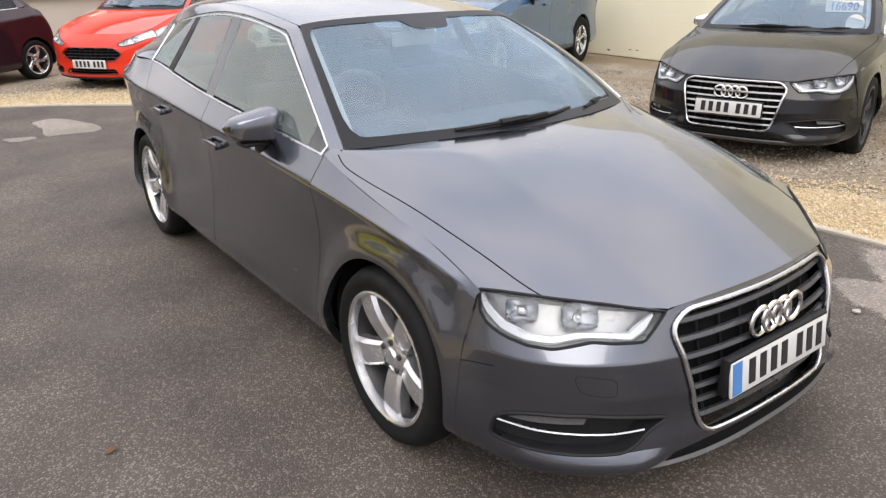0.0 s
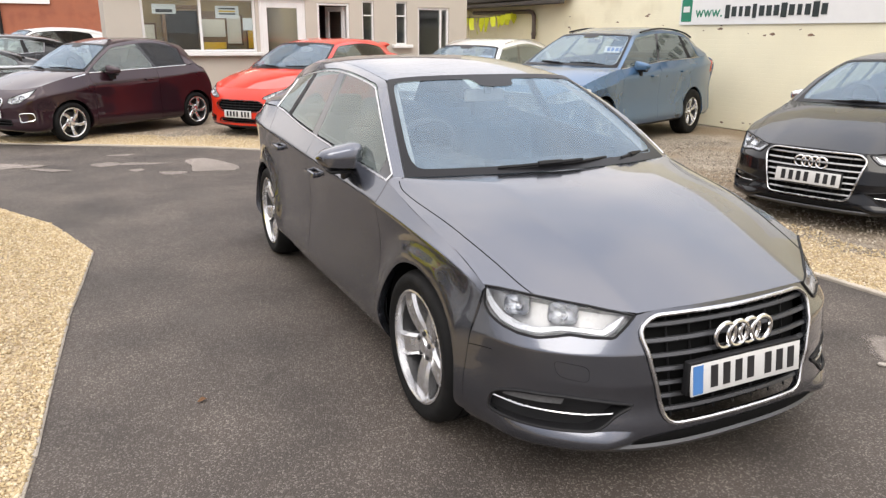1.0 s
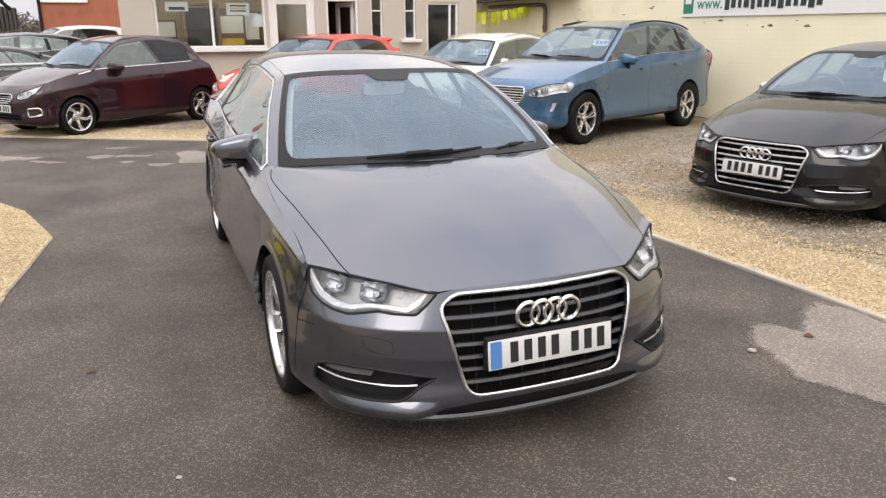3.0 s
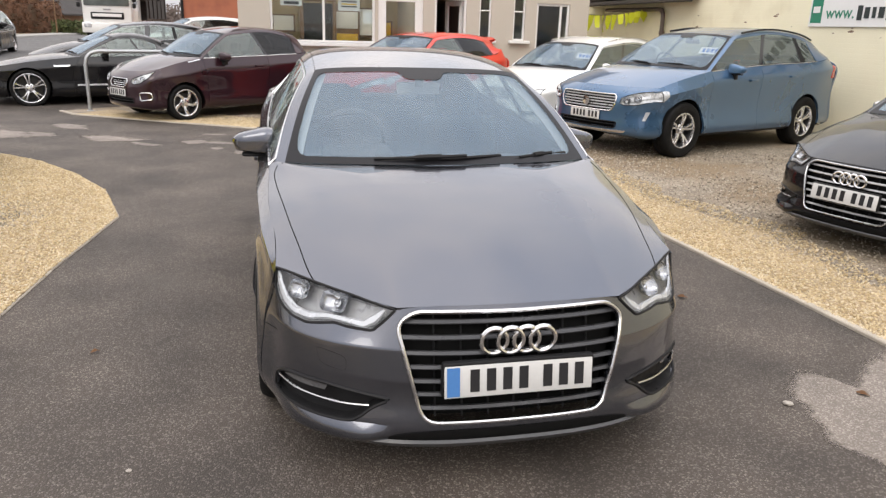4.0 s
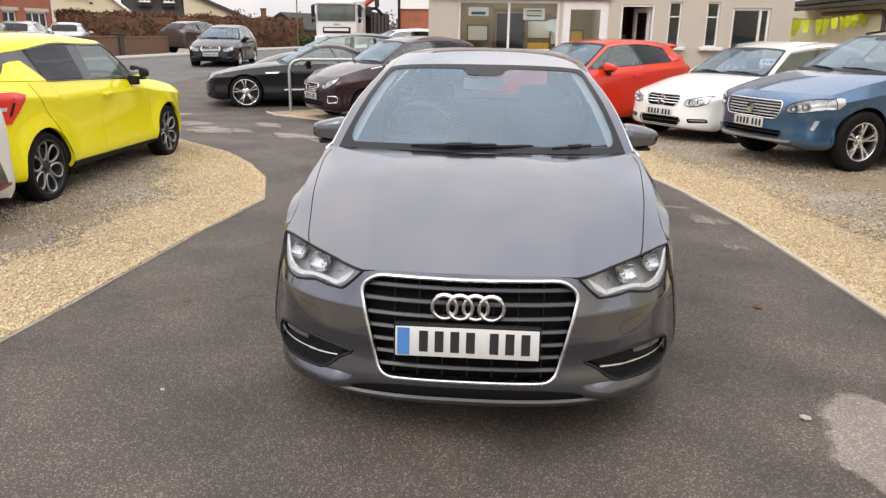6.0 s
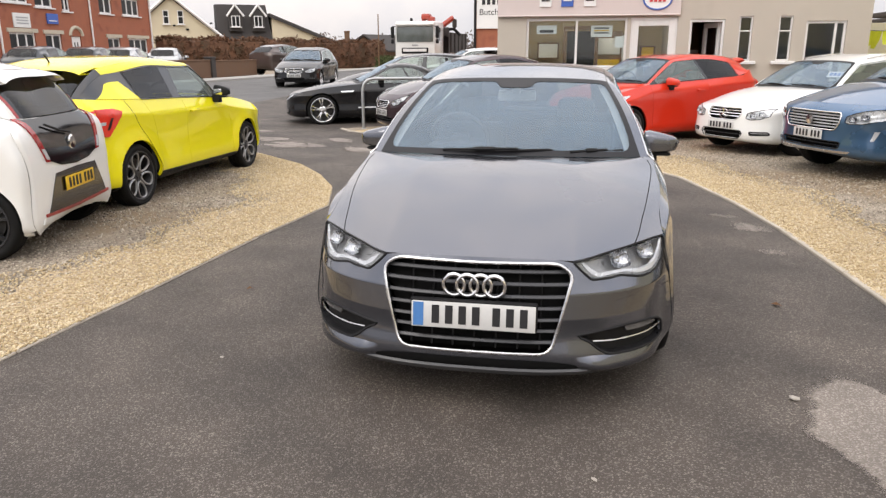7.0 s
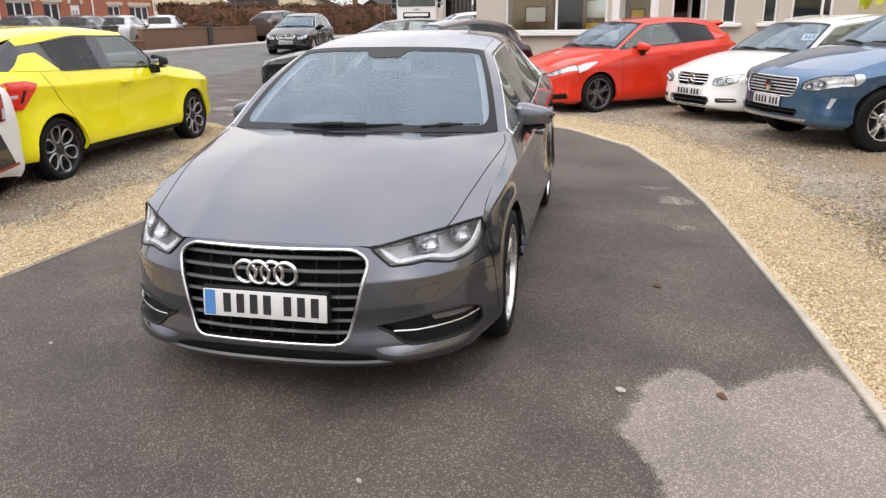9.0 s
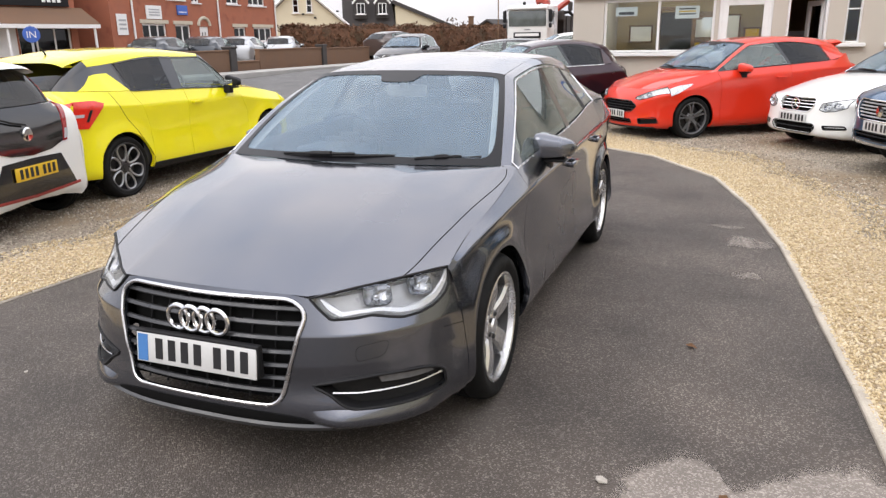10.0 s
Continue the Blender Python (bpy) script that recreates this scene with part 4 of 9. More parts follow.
mesh_obj("pipe", *tube_mesh([(-0.02, 3.2, 2.12), (-0.02, 0.25, 2.10), (-0.02, 0.1, 2.08), (-0.02, 0.02, 2.0), (-0.02, 0.0, 1.9), (-0.02, 0.0, 1.45)], 0.05, 10), M_PIPE, pp)
mesh_obj("pipe_collar", *tube_mesh([(-0.02, 0.0, 1.62), (-0.02, 0.0, 1.54)], 0.062, 10), M_PIPE, pp)
M_BUNT = mat("yellow_green_bunting", (0.62, 0.66, 0.03), 0.6, 0, var=0.15, scale=9)
bunt = thing("bunting", "yellow-green fluttering bunting strung across the yard", "bunting", m=pose(0, 0, 0))
mesh_obj("string", *tube_mesh([(7.86 + 1.94 * f, 16.2, 1.98 - 0.10 * math.sin(f * math.pi) + 0.14 * f) for f in np.linspace(0, 1, 14)], 0.006, 4), M_INK, bunt)
for i in range(13):
    f = (i + 0.5) / 13
    x, z = 7.86 + 1.94 * f, 1.98 - 0.10 * math.sin(f * math.pi) + 0.14 * f
    tw, dr = rnd.uniform(-50, 50), rnd.uniform(0.24, 0.40)
    flag = [(-0.07, 0, 0), (0.07, 0, 0), (0.075, rnd.uniform(-0.05, 0.05), -dr * 0.5), (-0.065, rnd.uniform(-0.05, 0.05), -dr * 0.5), (0.05, rnd.uniform(-0.08, 0.08), -dr), (-0.05, rnd.uniform(-0.08, 0.08), -dr)]
    o = mesh_obj("flag", flag, [(0, 1, 2, 3), (3, 2, 4, 5)], M_BUNT, bunt, smooth=True)
    o.matrix_basis = pose(x, 16.2, z, rnd.uniform(-15, 15), rnd.uniform(-12, 12), tw)
# hoop barrier by the small car
M_GALV = mat("galvanised_steel", (0.42, 0.43, 0.44), 0.45, 0.8, var=0.15, scale=12)
hoop = thing("hoop_barrier", "galvanised steel hoop barrier standing at the forecourt edge", "barrier", m=pose(-2.19, 12.55, 0, 0, 0, 20))
mesh_obj("rail", *tube_mesh([(0, 0, 0), (0, 0, 0.78), (0.03, 0, 0.90), (0.10, 0, 0.97), (0.22, 0, 1.0), (1.7, 0, 1.0), (1.82, 0, 0.97), (1.89, 0, 0.9), (1.92, 0, 0.78), (1.92, 0, 0)], 0.03, 10), M_GALV, hoop)
for x in (0, 1.92):
    mesh_obj("foot_collar", *lathe_mesh([(0.0, 0.0), (0.06, 0.0), (0.06, 0.012), (0.032, 0.02)], 16, "z"), M_GALV, hoop, place=pose(x, 0, 0.002))
# twig, leaf and stone on the drive
M_LEAF = mat("dead_leaf", (0.12, 0.055, 0.02), 0.8, 0, var=0.3, scale=40)
M_STONE = mat("pale_stone", (0.36, 0.33, 0.29), 0.8, 0, var=0.2, scale=30)
for x, y, tw, ln in ((3.493, 2.72, 150, 0.07), (3.68, 1.44, 130, 0.065), (2.6, 0.35, 40, 0.05), (0.2, 2.4, 10, 0.05)):
    lf = [(-0.5, 0, 0.002), (-0.2, 0.13, 0.012), (0.2, 0.11, 0.008), (0.5, 0, 0.004), (0.2, -0.12, 0.014), (-0.2, -0.1, 0.006), (0, 0, 0.022)]
    tagged(mesh_obj("dead_leaf", [(p[0] * ln, p[1] * ln * 2, p[2]) for p in lf], [(0, 6, 1), (1, 6, 2), (2, 6, 3), (3, 6, 4), (4, 6, 5), (5, 6, 0)], M_LEAF, None, place=pose(x, y, 0.004, 0, 0, tw)), "curled brown dead leaf lying on the tarmac", "leaf", "leaves")
for x, y, r in ((3.273, 1.417, 0.022), (2.95, 0.1, 0.012), (0.55, 1.35, 0.012), (1.1, -0.35, 0.01), (2.4, 0.6, 0.012)):
    bm = bmesh.new()
    bmesh.ops.create_icosphere(bm, subdivisions=1, radius=r)
    for v in bm.verts:
        v.co = Vector((v.co.x * rnd.uniform(0.8, 1.5), v.co.y * rnd.uniform(0.7, 1.0), v.co.z * 0.45))
    tagged(part("stone", bm, M_STONE, None, place=pose(x, y, r * 0.4, 0, 0, rnd.uniform(0, 180))), "small pale stone lying on the tarmac", "stone", "loose stones")


# ---- cars ----
def lerp(a, b, f):
    return a + (b - a) * f


def car_nets(s):
    """The side, top, front and rear surfaces of a car from its main measures (half of it, x > 0).
    Local axes: y runs back from the nose, z up."""
    w, fa, ra, R = s["W"] / 2, s["fa"], s["ra"], s["arch"]
    L, H, zs = s["L"], s["H"], s.get("sill", 0.2)
    d0, d1, d2 = s["doors"]
    ylow = [fa - R - 0.03, fa - 0.2, fa + 0.1, d0 - 0.16, d0, lerp(d0, d1, 0.33), lerp(d0, d1, 0.66), d1, lerp(d1, d2, 0.5), d2, ra + 0.14, ra + R + 0.03, s["tail_y"]]
    taper = s.get("taper", [0.955, 0.985, 1, 0.995, 0.99, 0.992, 0.996, 1, 1, 1, 0.995, 0.965, 0.9])
    zb = np.interp(range(13), [0, 4, 9, 12], [s["wing_z"], s["belt"][0], s["belt"][1], s["belt"][2]])
    if "belt_at" in s:
        zb[4:10] = np.interp(ylow[4:10], [p[0] for p in s["belt_at"]], [p[1] for p in s["belt_at"]])
    zsh = np.interp(range(13), [0, 4, 9, 12], s["shoulder"])
    top_w = s.get("belt_in", 0.075)
    P = np.zeros((13, 6, 3))
    for i in range(13):
        x = w * taper[i]
        rise = s.get("wedge", 0.0) * i / 12
        P[i, 0] = x - 0.10, ylow[i], zs - 0.01
        P[i, 1] = x - 0.035, ylow[i], zs + 0.03
        P[i, 2] = x - s.get("waist", 0.022), ylow[i], zs + 0.22 + rise
        P[i, 3] = x - s.get("hollow", 0.004), ylow[i], lerp(zs + 0.22, zsh[i], 0.6)
        P[i, 4] = x - s.get("crease_in", 0.012), ylow[i], zsh[i]
        P[i, 5] = x - top_w, ylow[i], zb[i]
    # belt line follows the cowl's corner and the rear glass
    yb = list(ylow)
    yb[0] = s["wing_y"]
    yb[4] = s["cowl_y"][1]
    for i, f in ((1, 0.28), (2, 0.55), (3, 0.8)):
        yb[i] = lerp(yb[0], yb[4], f)
    yb[5], yb[6] = lerp(yb[4], d1, 0.33), lerp(yb[4], d1, 0.66)
    yb[9] = s["glass_end"][0]
    yb[8] = lerp(d1, yb[9], 0.5)
    yb[10], yb[11], yb[12] = lerp(yb[9], s["tail_glass"][1], 0.4), lerp(yb[9], s["tail_glass"][1], 0.75), s["tail_glass"][1]
    for i in range(13):
        P[i, 5, 1] = yb[i]
        P[i, 4, 1] = lerp(ylow[i], yb[i], 0.5)
    P[0, 5, 0] = s["wing_x"]
    for i, f in ((1, 0.28), (2, 0.55), (3, 0.8)):
        P[i, 5, 0] = lerp(P[0, 5, 0], P[4, 5, 0], 1 - (1 - f) ** 2)
        P[i, 5, 2] = lerp(P[0, 5, 2], P[4, 5, 2], f) + 0.07 * f * (1 - f)
        P[i, 4, 2] = min(P[i, 4, 2], P[i, 5, 2] - 0.05)
    P[12, 5, 0] = s["tail_glass_x"] + 0.06
    P[11, 5, 0] = lerp(P[12, 5, 0], P[10, 5, 0], 0.55)
    P[12, 5, 2] = s["tail_glass"][2]
    for (i, j), p in s.get("side_fix", {}).items():
        P[i, j] = p
    T = np.zeros((13, 4, 3))
    T[:, 0] = P[:, 5]
    xr, xh = s["rail_x"], s["header_x"]
    # middle line
    mid = s["mid"]
    my = [mid[0][0], lerp(mid[0][0], mid[1][0], 0.33), lerp(mid[0][0], mid[1][0], 0.66), 0, mid[1][0], 0, mid[2][0], 0, 0, 0, mid[4][0], 0, mid[5][0]]
    bon = s["bonnet_bulge"]
    mz = {0: mid[0][1], 4: mid[1][1], 6: mid[2][1], 10: mid[4][1], 12: mid[5][1]}
    my[3] = lerp(mid[0][0], mid[1][0], 0.86)
    for i, f in ((1, 0.33), (2, 0.66), (3, 0.86)):
        mz[i] = lerp(mid[0][1], mid[1][1], f) + bon * 4 * f * (1 - f)
    my[5] = lerp(mid[1][0], mid[2][0], 0.5)
    mz[5] = lerp(mid[1][1], mid[2][1], 0.5) + 0.012
    a, b, c = mid[2], mid[3], mid[4]
    for i, f in ((7, 0.33), (8, 0.62), (9, 0.84)):
        my[i] = lerp(a[0], c[0], f)
        k = np.array([(p[0] ** 2, p[0], 1) for p in (a, b, c)])
        co = np.linalg.solve(k, [a[1], b[1], c[1]])
        mz[i] = co[0] * my[i] ** 2 + co[1] * my[i] + co[2]
    my[11] = lerp(mid[4][0], mid[5][0], 0.5)
    mz[11] = lerp(mid[4][1], mid[5][1], 0.5) + 0.01
    for i in range(13):
        T[i, 3] = 0, my[i], mz[i]
    # bonnet lines
    for i in range(5):
        e, m = T[i, 0], T[i, 3]
        for j, (fx, fz) in ((1, s.get("bon1", (0.86, 0.42))), (2, s.get("bon2", (0.52, 0.92)))):
            T[i, j] = e[0] * fx, lerp(m[1], e[1], fx ** 2.2), lerp(e[2], m[2], fz)
    # cowl corner, pillar and roof rail
    cx, cy, cz = T[4, 0]
    T[4, 1] = cx - 0.012, cy + 0.01, cz + 0.012
    T[4, 2] = cx - 0.055, cy - 0.02, cz + 0.012
    hz = mid[2][1]
    T[6, 1] = xh + 0.045, s["header_y"] + 0.03, hz - s.get("hdrop", 0.055)
    T[6, 2] = xh, s["header_y"], hz - s.get("hdrop", 0.055) + 0.022
    for j in (1, 2):
        T[5, j] = lerp(T[4, j], T[6, j], 0.5) + np.array((0.012, 0, 0.018))
    ends = s["glass_end"]
    for i, f in ((7, 0.36), (8, 0.68), (9, 1.0)):
        y = lerp(T[6, 1][1], ends[1], f)
        zc = np.interp(y, my[6:11], [mz[q] for q in range(6, 11)])
        drop = s.get("rdrop", 0.085)
        x = lerp(xh + 0.045, xr, f)
        T[i, 1] = x, y, zc - drop - (0.02 if i == 9 else 0)
        T[i, 2] = x - 0.055, lerp(y, my[i], 0.5), zc - drop + 0.045
    ty, tz = mid[4]
    T[10, 1] = s["rear_x"] + 0.05, ty - 0.03, tz - 0.095
    T[10, 2] = s["rear_x"], ty - 0.015, tz - 0.04
    gx, gz = s["tail_glass_x"], s["tail_glass"][2]
    T[12, 1] = gx + 0.03, s["tail_glass"][1] + 0.02, gz + 0.003
    T[12, 2] = gx - 0.03, s["tail_glass"][1] + 0.05, gz + 0.005
    for j in (1, 2):
        T[11, j] = lerp(T[10, j], T[12, j], 0.5) + np.array((0.0, 0.02, 0.012))
    for (i, j), p in s.get("top_fix", {}).items():
        T[i, j] = p
    P[:, 5] = T[:, 0]
    side = Net(P, (), (4,))
    edge = P[0].copy()
    if "nose_edge" in s:
        ln = side.grid([0.0], np.linspace(0, 5, 200))[0]
        for r, z in s["nose_edge"].items():
            edge[r] = ln[abs(ln[:, 2] - z).argmin()]
    half = T[:, 2::-1] * np.array((-1, 1, 1))
    top = Net(np.concatenate((T, half), 1), (4, 6, 10), (1, 5))
    bon = Net(np.concatenate((T[:5], half[:5]), 1), (), (2, 4))
    # front: columns from the middle to the wing's seam
    cols = [3, 2.6, 2.2, 1.8, 1.4, 0.9, 0.45, 0]
    lead = bon.at([0] * len(cols), cols)
    prof, F = s["nose"], np.zeros((len(cols), 6, 3))
    power_ = s.get("nose_power", 2.6)
    for c in range(len(cols)):
        f = lead[c, 0] / lead[-1, 0]
        for r in range(6):
            e = edge[r]
            power = power_[r] if isinstance(power_, (list, tuple)) else power_
            end = s.get("nose_end", 1.0)
            g = (1 - (1 - (min(f, 1) * end) ** power) ** (1 / power)) / (1 - (1 - end ** power) ** (1 / power))
            F[c, r] = e[0] * f ** s.get("nose_spread", 0.94), lerp(prof[r][0], e[1], g), lerp(prof[r][1], e[2], f ** 2)
        F[c, 5] = lead[c]
    front = Net(np.concatenate((F[:0:-1] * np.array((-1, 1, 1)), F)), (), s.get("front_breaks", ()))
    cols = [3, 2.5, 2, 1.5, 1, 0.5, 0]
    lead = top.at([12] * len(cols), cols)
    prof, B = s["rear"], np.zeros((len(cols), 6, 3))
    for c in range(len(cols)):
        f = lead[c, 0] / lead[-1, 0]
        for r in range(6):
            e = P[12, r]
            p = s.get("rear_power", 3.2)
            g = 1 - (1 - min(f, 1) ** p) ** (1 / p)
            B[c, r] = e[0] * f, lerp(prof[r][0], e[1], g), lerp(prof[r][1], e[2], f ** 2)
        B[c, 5] = lead[c]
    rear = Net(np.concatenate((B[:0:-1] * np.array((-1, 1, 1)), B)))
    side.flare = front.flare = s.get("flare", ())
    return side, top, front, rear, bon


TYRE_SETS = {}


def wheel_meshes(key, r, width, rim_r, spokes, style, m_rim, m_dark):
    """Mesh data for a wheel whose outer face looks along +x; the hub's middle at the origin."""
    if key in TYRE_SETS:
        return TYRE_SETS[key]
    h = width / 2
    rr = rim_r
    tyre = lathe_mesh([(rr + 0.002, -h + 0.012), (rr + 0.02, -h - 0.002), (r - 0.035, -h - 0.004), (r - 0.012, -h + 0.012), (r - 0.001, -h + 0.035), (r, -0.028), (r - 0.008, -0.026), (r - 0.008, -0.018), (r, -0.016), (r, 0.016), (r - 0.008, 0.018), (r - 0.008, 0.026), (r, 0.028), (r - 0.001, h - 0.035), (r - 0.012, h - 0.012), (r - 0.02, h - 0.001), (r - 0.035, h + 0.004), (rr + 0.035, h + 0.004), (rr + 0.03, h + 0.001), (rr + 0.016, h), (rr + 0.002, h - 0.012)], 56)
    barrel = lathe_mesh([(rr + 0.006, h - 0.014), (rr + 0.006, h - 0.003), (rr - 0.002, h - 0.001), (rr - 0.009, h - 0.006), (rr - 0.012, h - 0.02), (rr - 0.014, h - 0.034)], 56)
    vs, fs = [], []

    def bar(a0, a1, w0, w1, x0, x1, depth, r0=0.05, r1=None, crown=0.006):
        r1 = r1 or rr - 0.006
        k = len(vs)
        steps = 7
        for i in range(steps):
            f = i / (steps - 1)
            a, rad, hw, x = lerp(a0, a1, f), lerp(r0, r1, f), lerp(w0, w1, f) / 2, lerp(x0, x1, f) + 0.012 * math.sin(f * math.pi)
            c, sn = math.cos(a), math.sin(a)
            for o, dx in ((-hw, -depth), (-hw, -crown * 1.5), (-hw * 0.72, 0), (hw * 0.72, 0), (hw, -crown * 1.5), (hw, -depth)):
                vs.append((x + dx, rad * c - o * sn, rad * sn + o * c))
        for i in range(steps - 1):
            for q in range(5):
                fs.append((k + i * 6 + q, k + i * 6 + q + 1, k + (i + 1) * 6 + q + 1, k + (i + 1) * 6 + q))

    xo = h - 0.02
    for n in range(spokes):
        a = 2 * math.pi * n / spokes + math.pi / 2
        if style == "broad":
            bar(a, a, 0.080, 0.112, xo - 0.026, xo - 0.003, 0.05, crown=0.008)
        elif style == "double":
            bar(a - 0.10, a - 0.17, 0.026, 0.030, xo - 0.02, xo - 0.004, 0.035)
            bar(a + 0.10, a + 0.17, 0.026, 0.030, xo - 0.02, xo - 0.004, 0.035)
        elif style == "loop":
            bar(a - 0.05, a + 0.36, 0.03, 0.022, xo - 0.02, xo - 0.004, 0.03)
            bar(a + 0.05, a - 0.36, 0.03, 0.022, xo - 0.02, xo - 0.004, 0.03)
        elif style == "petal":
            c, sn = math.cos(a), math.sin(a)
            ring = []
            for w in np.linspace(0, 2 * math.pi, 25)[:-1]:
                q = rr * 0.615 + rr * 0.345 * math.cos(w)
                o = rr * (0.245 + 0.075 * math.cos(w)) * math.copysign(abs(math.sin(w)) ** 0.8, math.sin(w))
                ring.append((xo - 0.012 + 0.010 * math.cos(w), q * c - o * sn, q * sn + o * c))
            tv, tf = tube_mesh(ring, 0.0115, 6, True)
            kk = len(vs)
            vs.extend(tuple(x) for x in tv)
            fs.extend(tuple(i + kk for i in x) for x in tf)
        elif style == "swirl":
            bar(a, a + 0.42, 0.045, 0.06, xo - 0.02, xo - 0.004, 0.03)
        else:
            bar(a, a, 0.03, 0.036, xo - 0.02, xo - 0.004, 0.03)
    hub = lathe_mesh([(0.078, xo - 0.06), (0.078, xo - 0.03), (0.066, xo - 0.02), (0.034, xo - 0.016), (0.03, xo - 0.008), (0.0, xo - 0.006)], 28)
    rim = (vs, fs) if style == "petal" else merge(barrel, (vs, fs), hub)
    disc = lathe_mesh([(0.0, 0.0), (rr - 0.06, 0.0), (rr - 0.06, -0.02), (0.0, -0.02)], 36)
    b = lathe_mesh([(0.0115, xo - 0.035), (0.0115, xo - 0.014), (0.008, xo - 0.011), (0, xo - 0.011)], 8)
    bolt = ([(x, y, z + 0.052) for x, y, z in b[0]], b[1])
    data = {}
    inner = lathe_mesh([(rr - 0.0145, h - 0.032), (rr - 0.022, h - 0.053), (rr - 0.034, h - 0.12), (rr - 0.036, -0.035), (0.0, -0.035)], 48)
    if style == "petal":
        inner = merge(inner, barrel, hub)
    for nm, mm, mt in (("tyre", tyre, M_TYRE), ("rim", rim, m_rim), ("brake_disc", disc, M_DISC), ("wheel_bolt", bolt, m_dark), ("inner_rim", inner, m_dark)):
        o = mesh_obj(nm, *mm, mt)
        data[nm] = o.data
        bpy.data.objects.remove(o)
    TYRE_SETS[key] = data
    return data


def add_wheels(car, s):
    data = wheel_meshes(*s["wheel"])
    r = s["wheel"][1]
    for y in (s["fa"], s["ra"]):
        for sd in (1, -1):
            x = sd * (s["W"] / 2 - s.get("wheel_in", 0.035) - s["wheel"][2] / 2)
            wh = new("wheel", data["tyre"])
            wh.name = "wheel"
            wh.parent = car
            wh.matrix_basis = pose(x, y, r - 0.002, random.uniform(0, 70) if "wheel_turn" not in s else s["wheel_turn"][sd < 0], 0, 0 if sd > 0 else 180)
            for nm in ("rim", "brake_disc", "inner_rim"):
                o = new(nm, data[nm])
                o.parent = wh
            for k in range(5):
                o = new("wheel_bolt", data["wheel_bolt"])
                o.parent = wh
                o.matrix_basis = Matrix.Rotation(2 * math.pi * (k + 0.5) / 5, 4, "X")


def seat_mesh(x, y, z, w=0.5):
    bm = boxes([((x, y, z + 0.06), (w, 0.5, 0.16)), ((x, y + 0.26, z + 0.36), (w, 0.14, 0.58)), ((x, y + 0.30, z + 0.74), (w * 0.52, 0.1, 0.17))], 0.045, 3)
    bmesh.ops.rotate(bm, cent=(x, y, z), matrix=Matrix.Rotation(radians(-10), 3, "X"), verts=[v for v in bm.verts if v.co.z > z + 0.16])
    return bm


def plate(car_or_part, at, turn, kind="front", w=0.52, h=0.111, bars=True, blue=False, tilt=0):
    """A number plate with bars in place of its characters; its face looks along -y before the turn."""
    m = pose(*at, tilt, 0, turn)
    pl = part("number_plate", boxes([((0, 0, 0), (w, 0.008, h))], 0.003), M_PLATEW if kind == "front" else M_PLATEY, car_or_part, place=m)
    if bars:
        x0 = -w / 2 + (0.075 if blue else 0.035)
        step = (w / 2 - 0.02 - x0) / 7.5
        for i in range(7):
            part("plate_bar", boxes([((x0 + step * (i + (0.5 if i < 4 else 1.0)), -0.0052, 0.002), (step * 0.56, 0.002, h * 0.70))]), M_INK, pl, smooth=False)
    if blue:
        part("blue_band", boxes([((-w / 2 + 0.03, -0.005, 0), (0.044, 0.002, h * 0.9))]), M_PLATEB, pl, "blue end band", smooth=False)
    return pl


def even_join(obs, seam_line, reach=0.09):
    """Shades panels that meet along a line as one surface."""
    packs, total = [], np.zeros((len(seam_line), 3))
    for ob in obs:
        me = ob.data
        nl = len(me.loops)
        vi, nn, co = np.zeros(nl, int), np.zeros(nl * 3), np.zeros(len(me.vertices) * 3)
        me.loops.foreach_get("vertex_index", vi)
        me.corner_normals.foreach_get("vector", nn)
        me.vertices.foreach_get("co", co)
        nn, co = nn.reshape(-1, 3), co.reshape(-1, 3)[vi]
        flip = np.where(co[:, :1] < 0, -1.0, 1.0) * np.array((1, 0, 0)) + np.array((0, 1, 1))
        near = np.where(np.abs(co * flip - seam_line.mean(0)).max(1) < 0.6)[0]
        d = np.linalg.norm((co * flip)[near, None] - seam_line[None], axis=2)
        out = (nn * flip)[near] @ np.array((0.75, -0.62, 0.2)) > 0.45
        packs.append((me, nn, flip, near, d, out))
        for k in range(len(seam_line)):
            total[k] += (nn * flip)[near[(d[:, k] < 0.02) & out]].sum(0)
    total /= np.linalg.norm(total, axis=1)[:, None] + 1e-9
    for me, nn, flip, near, d, out in packs:
        k, dm = d.argmin(1), np.clip(d.min(1) / reach, 0, 1)
        f = (dm * dm * (3 - 2 * dm))[:, None]
        q = total[k] * (1 - f) + (nn * flip)[near] * f
        q /= np.linalg.norm(q, axis=1)[:, None] + 1e-9
        use = out & (dm < 1)
        nn[near[use]] = (q * flip[near])[use]
        me.normals_split_custom_set(nn.tolist())


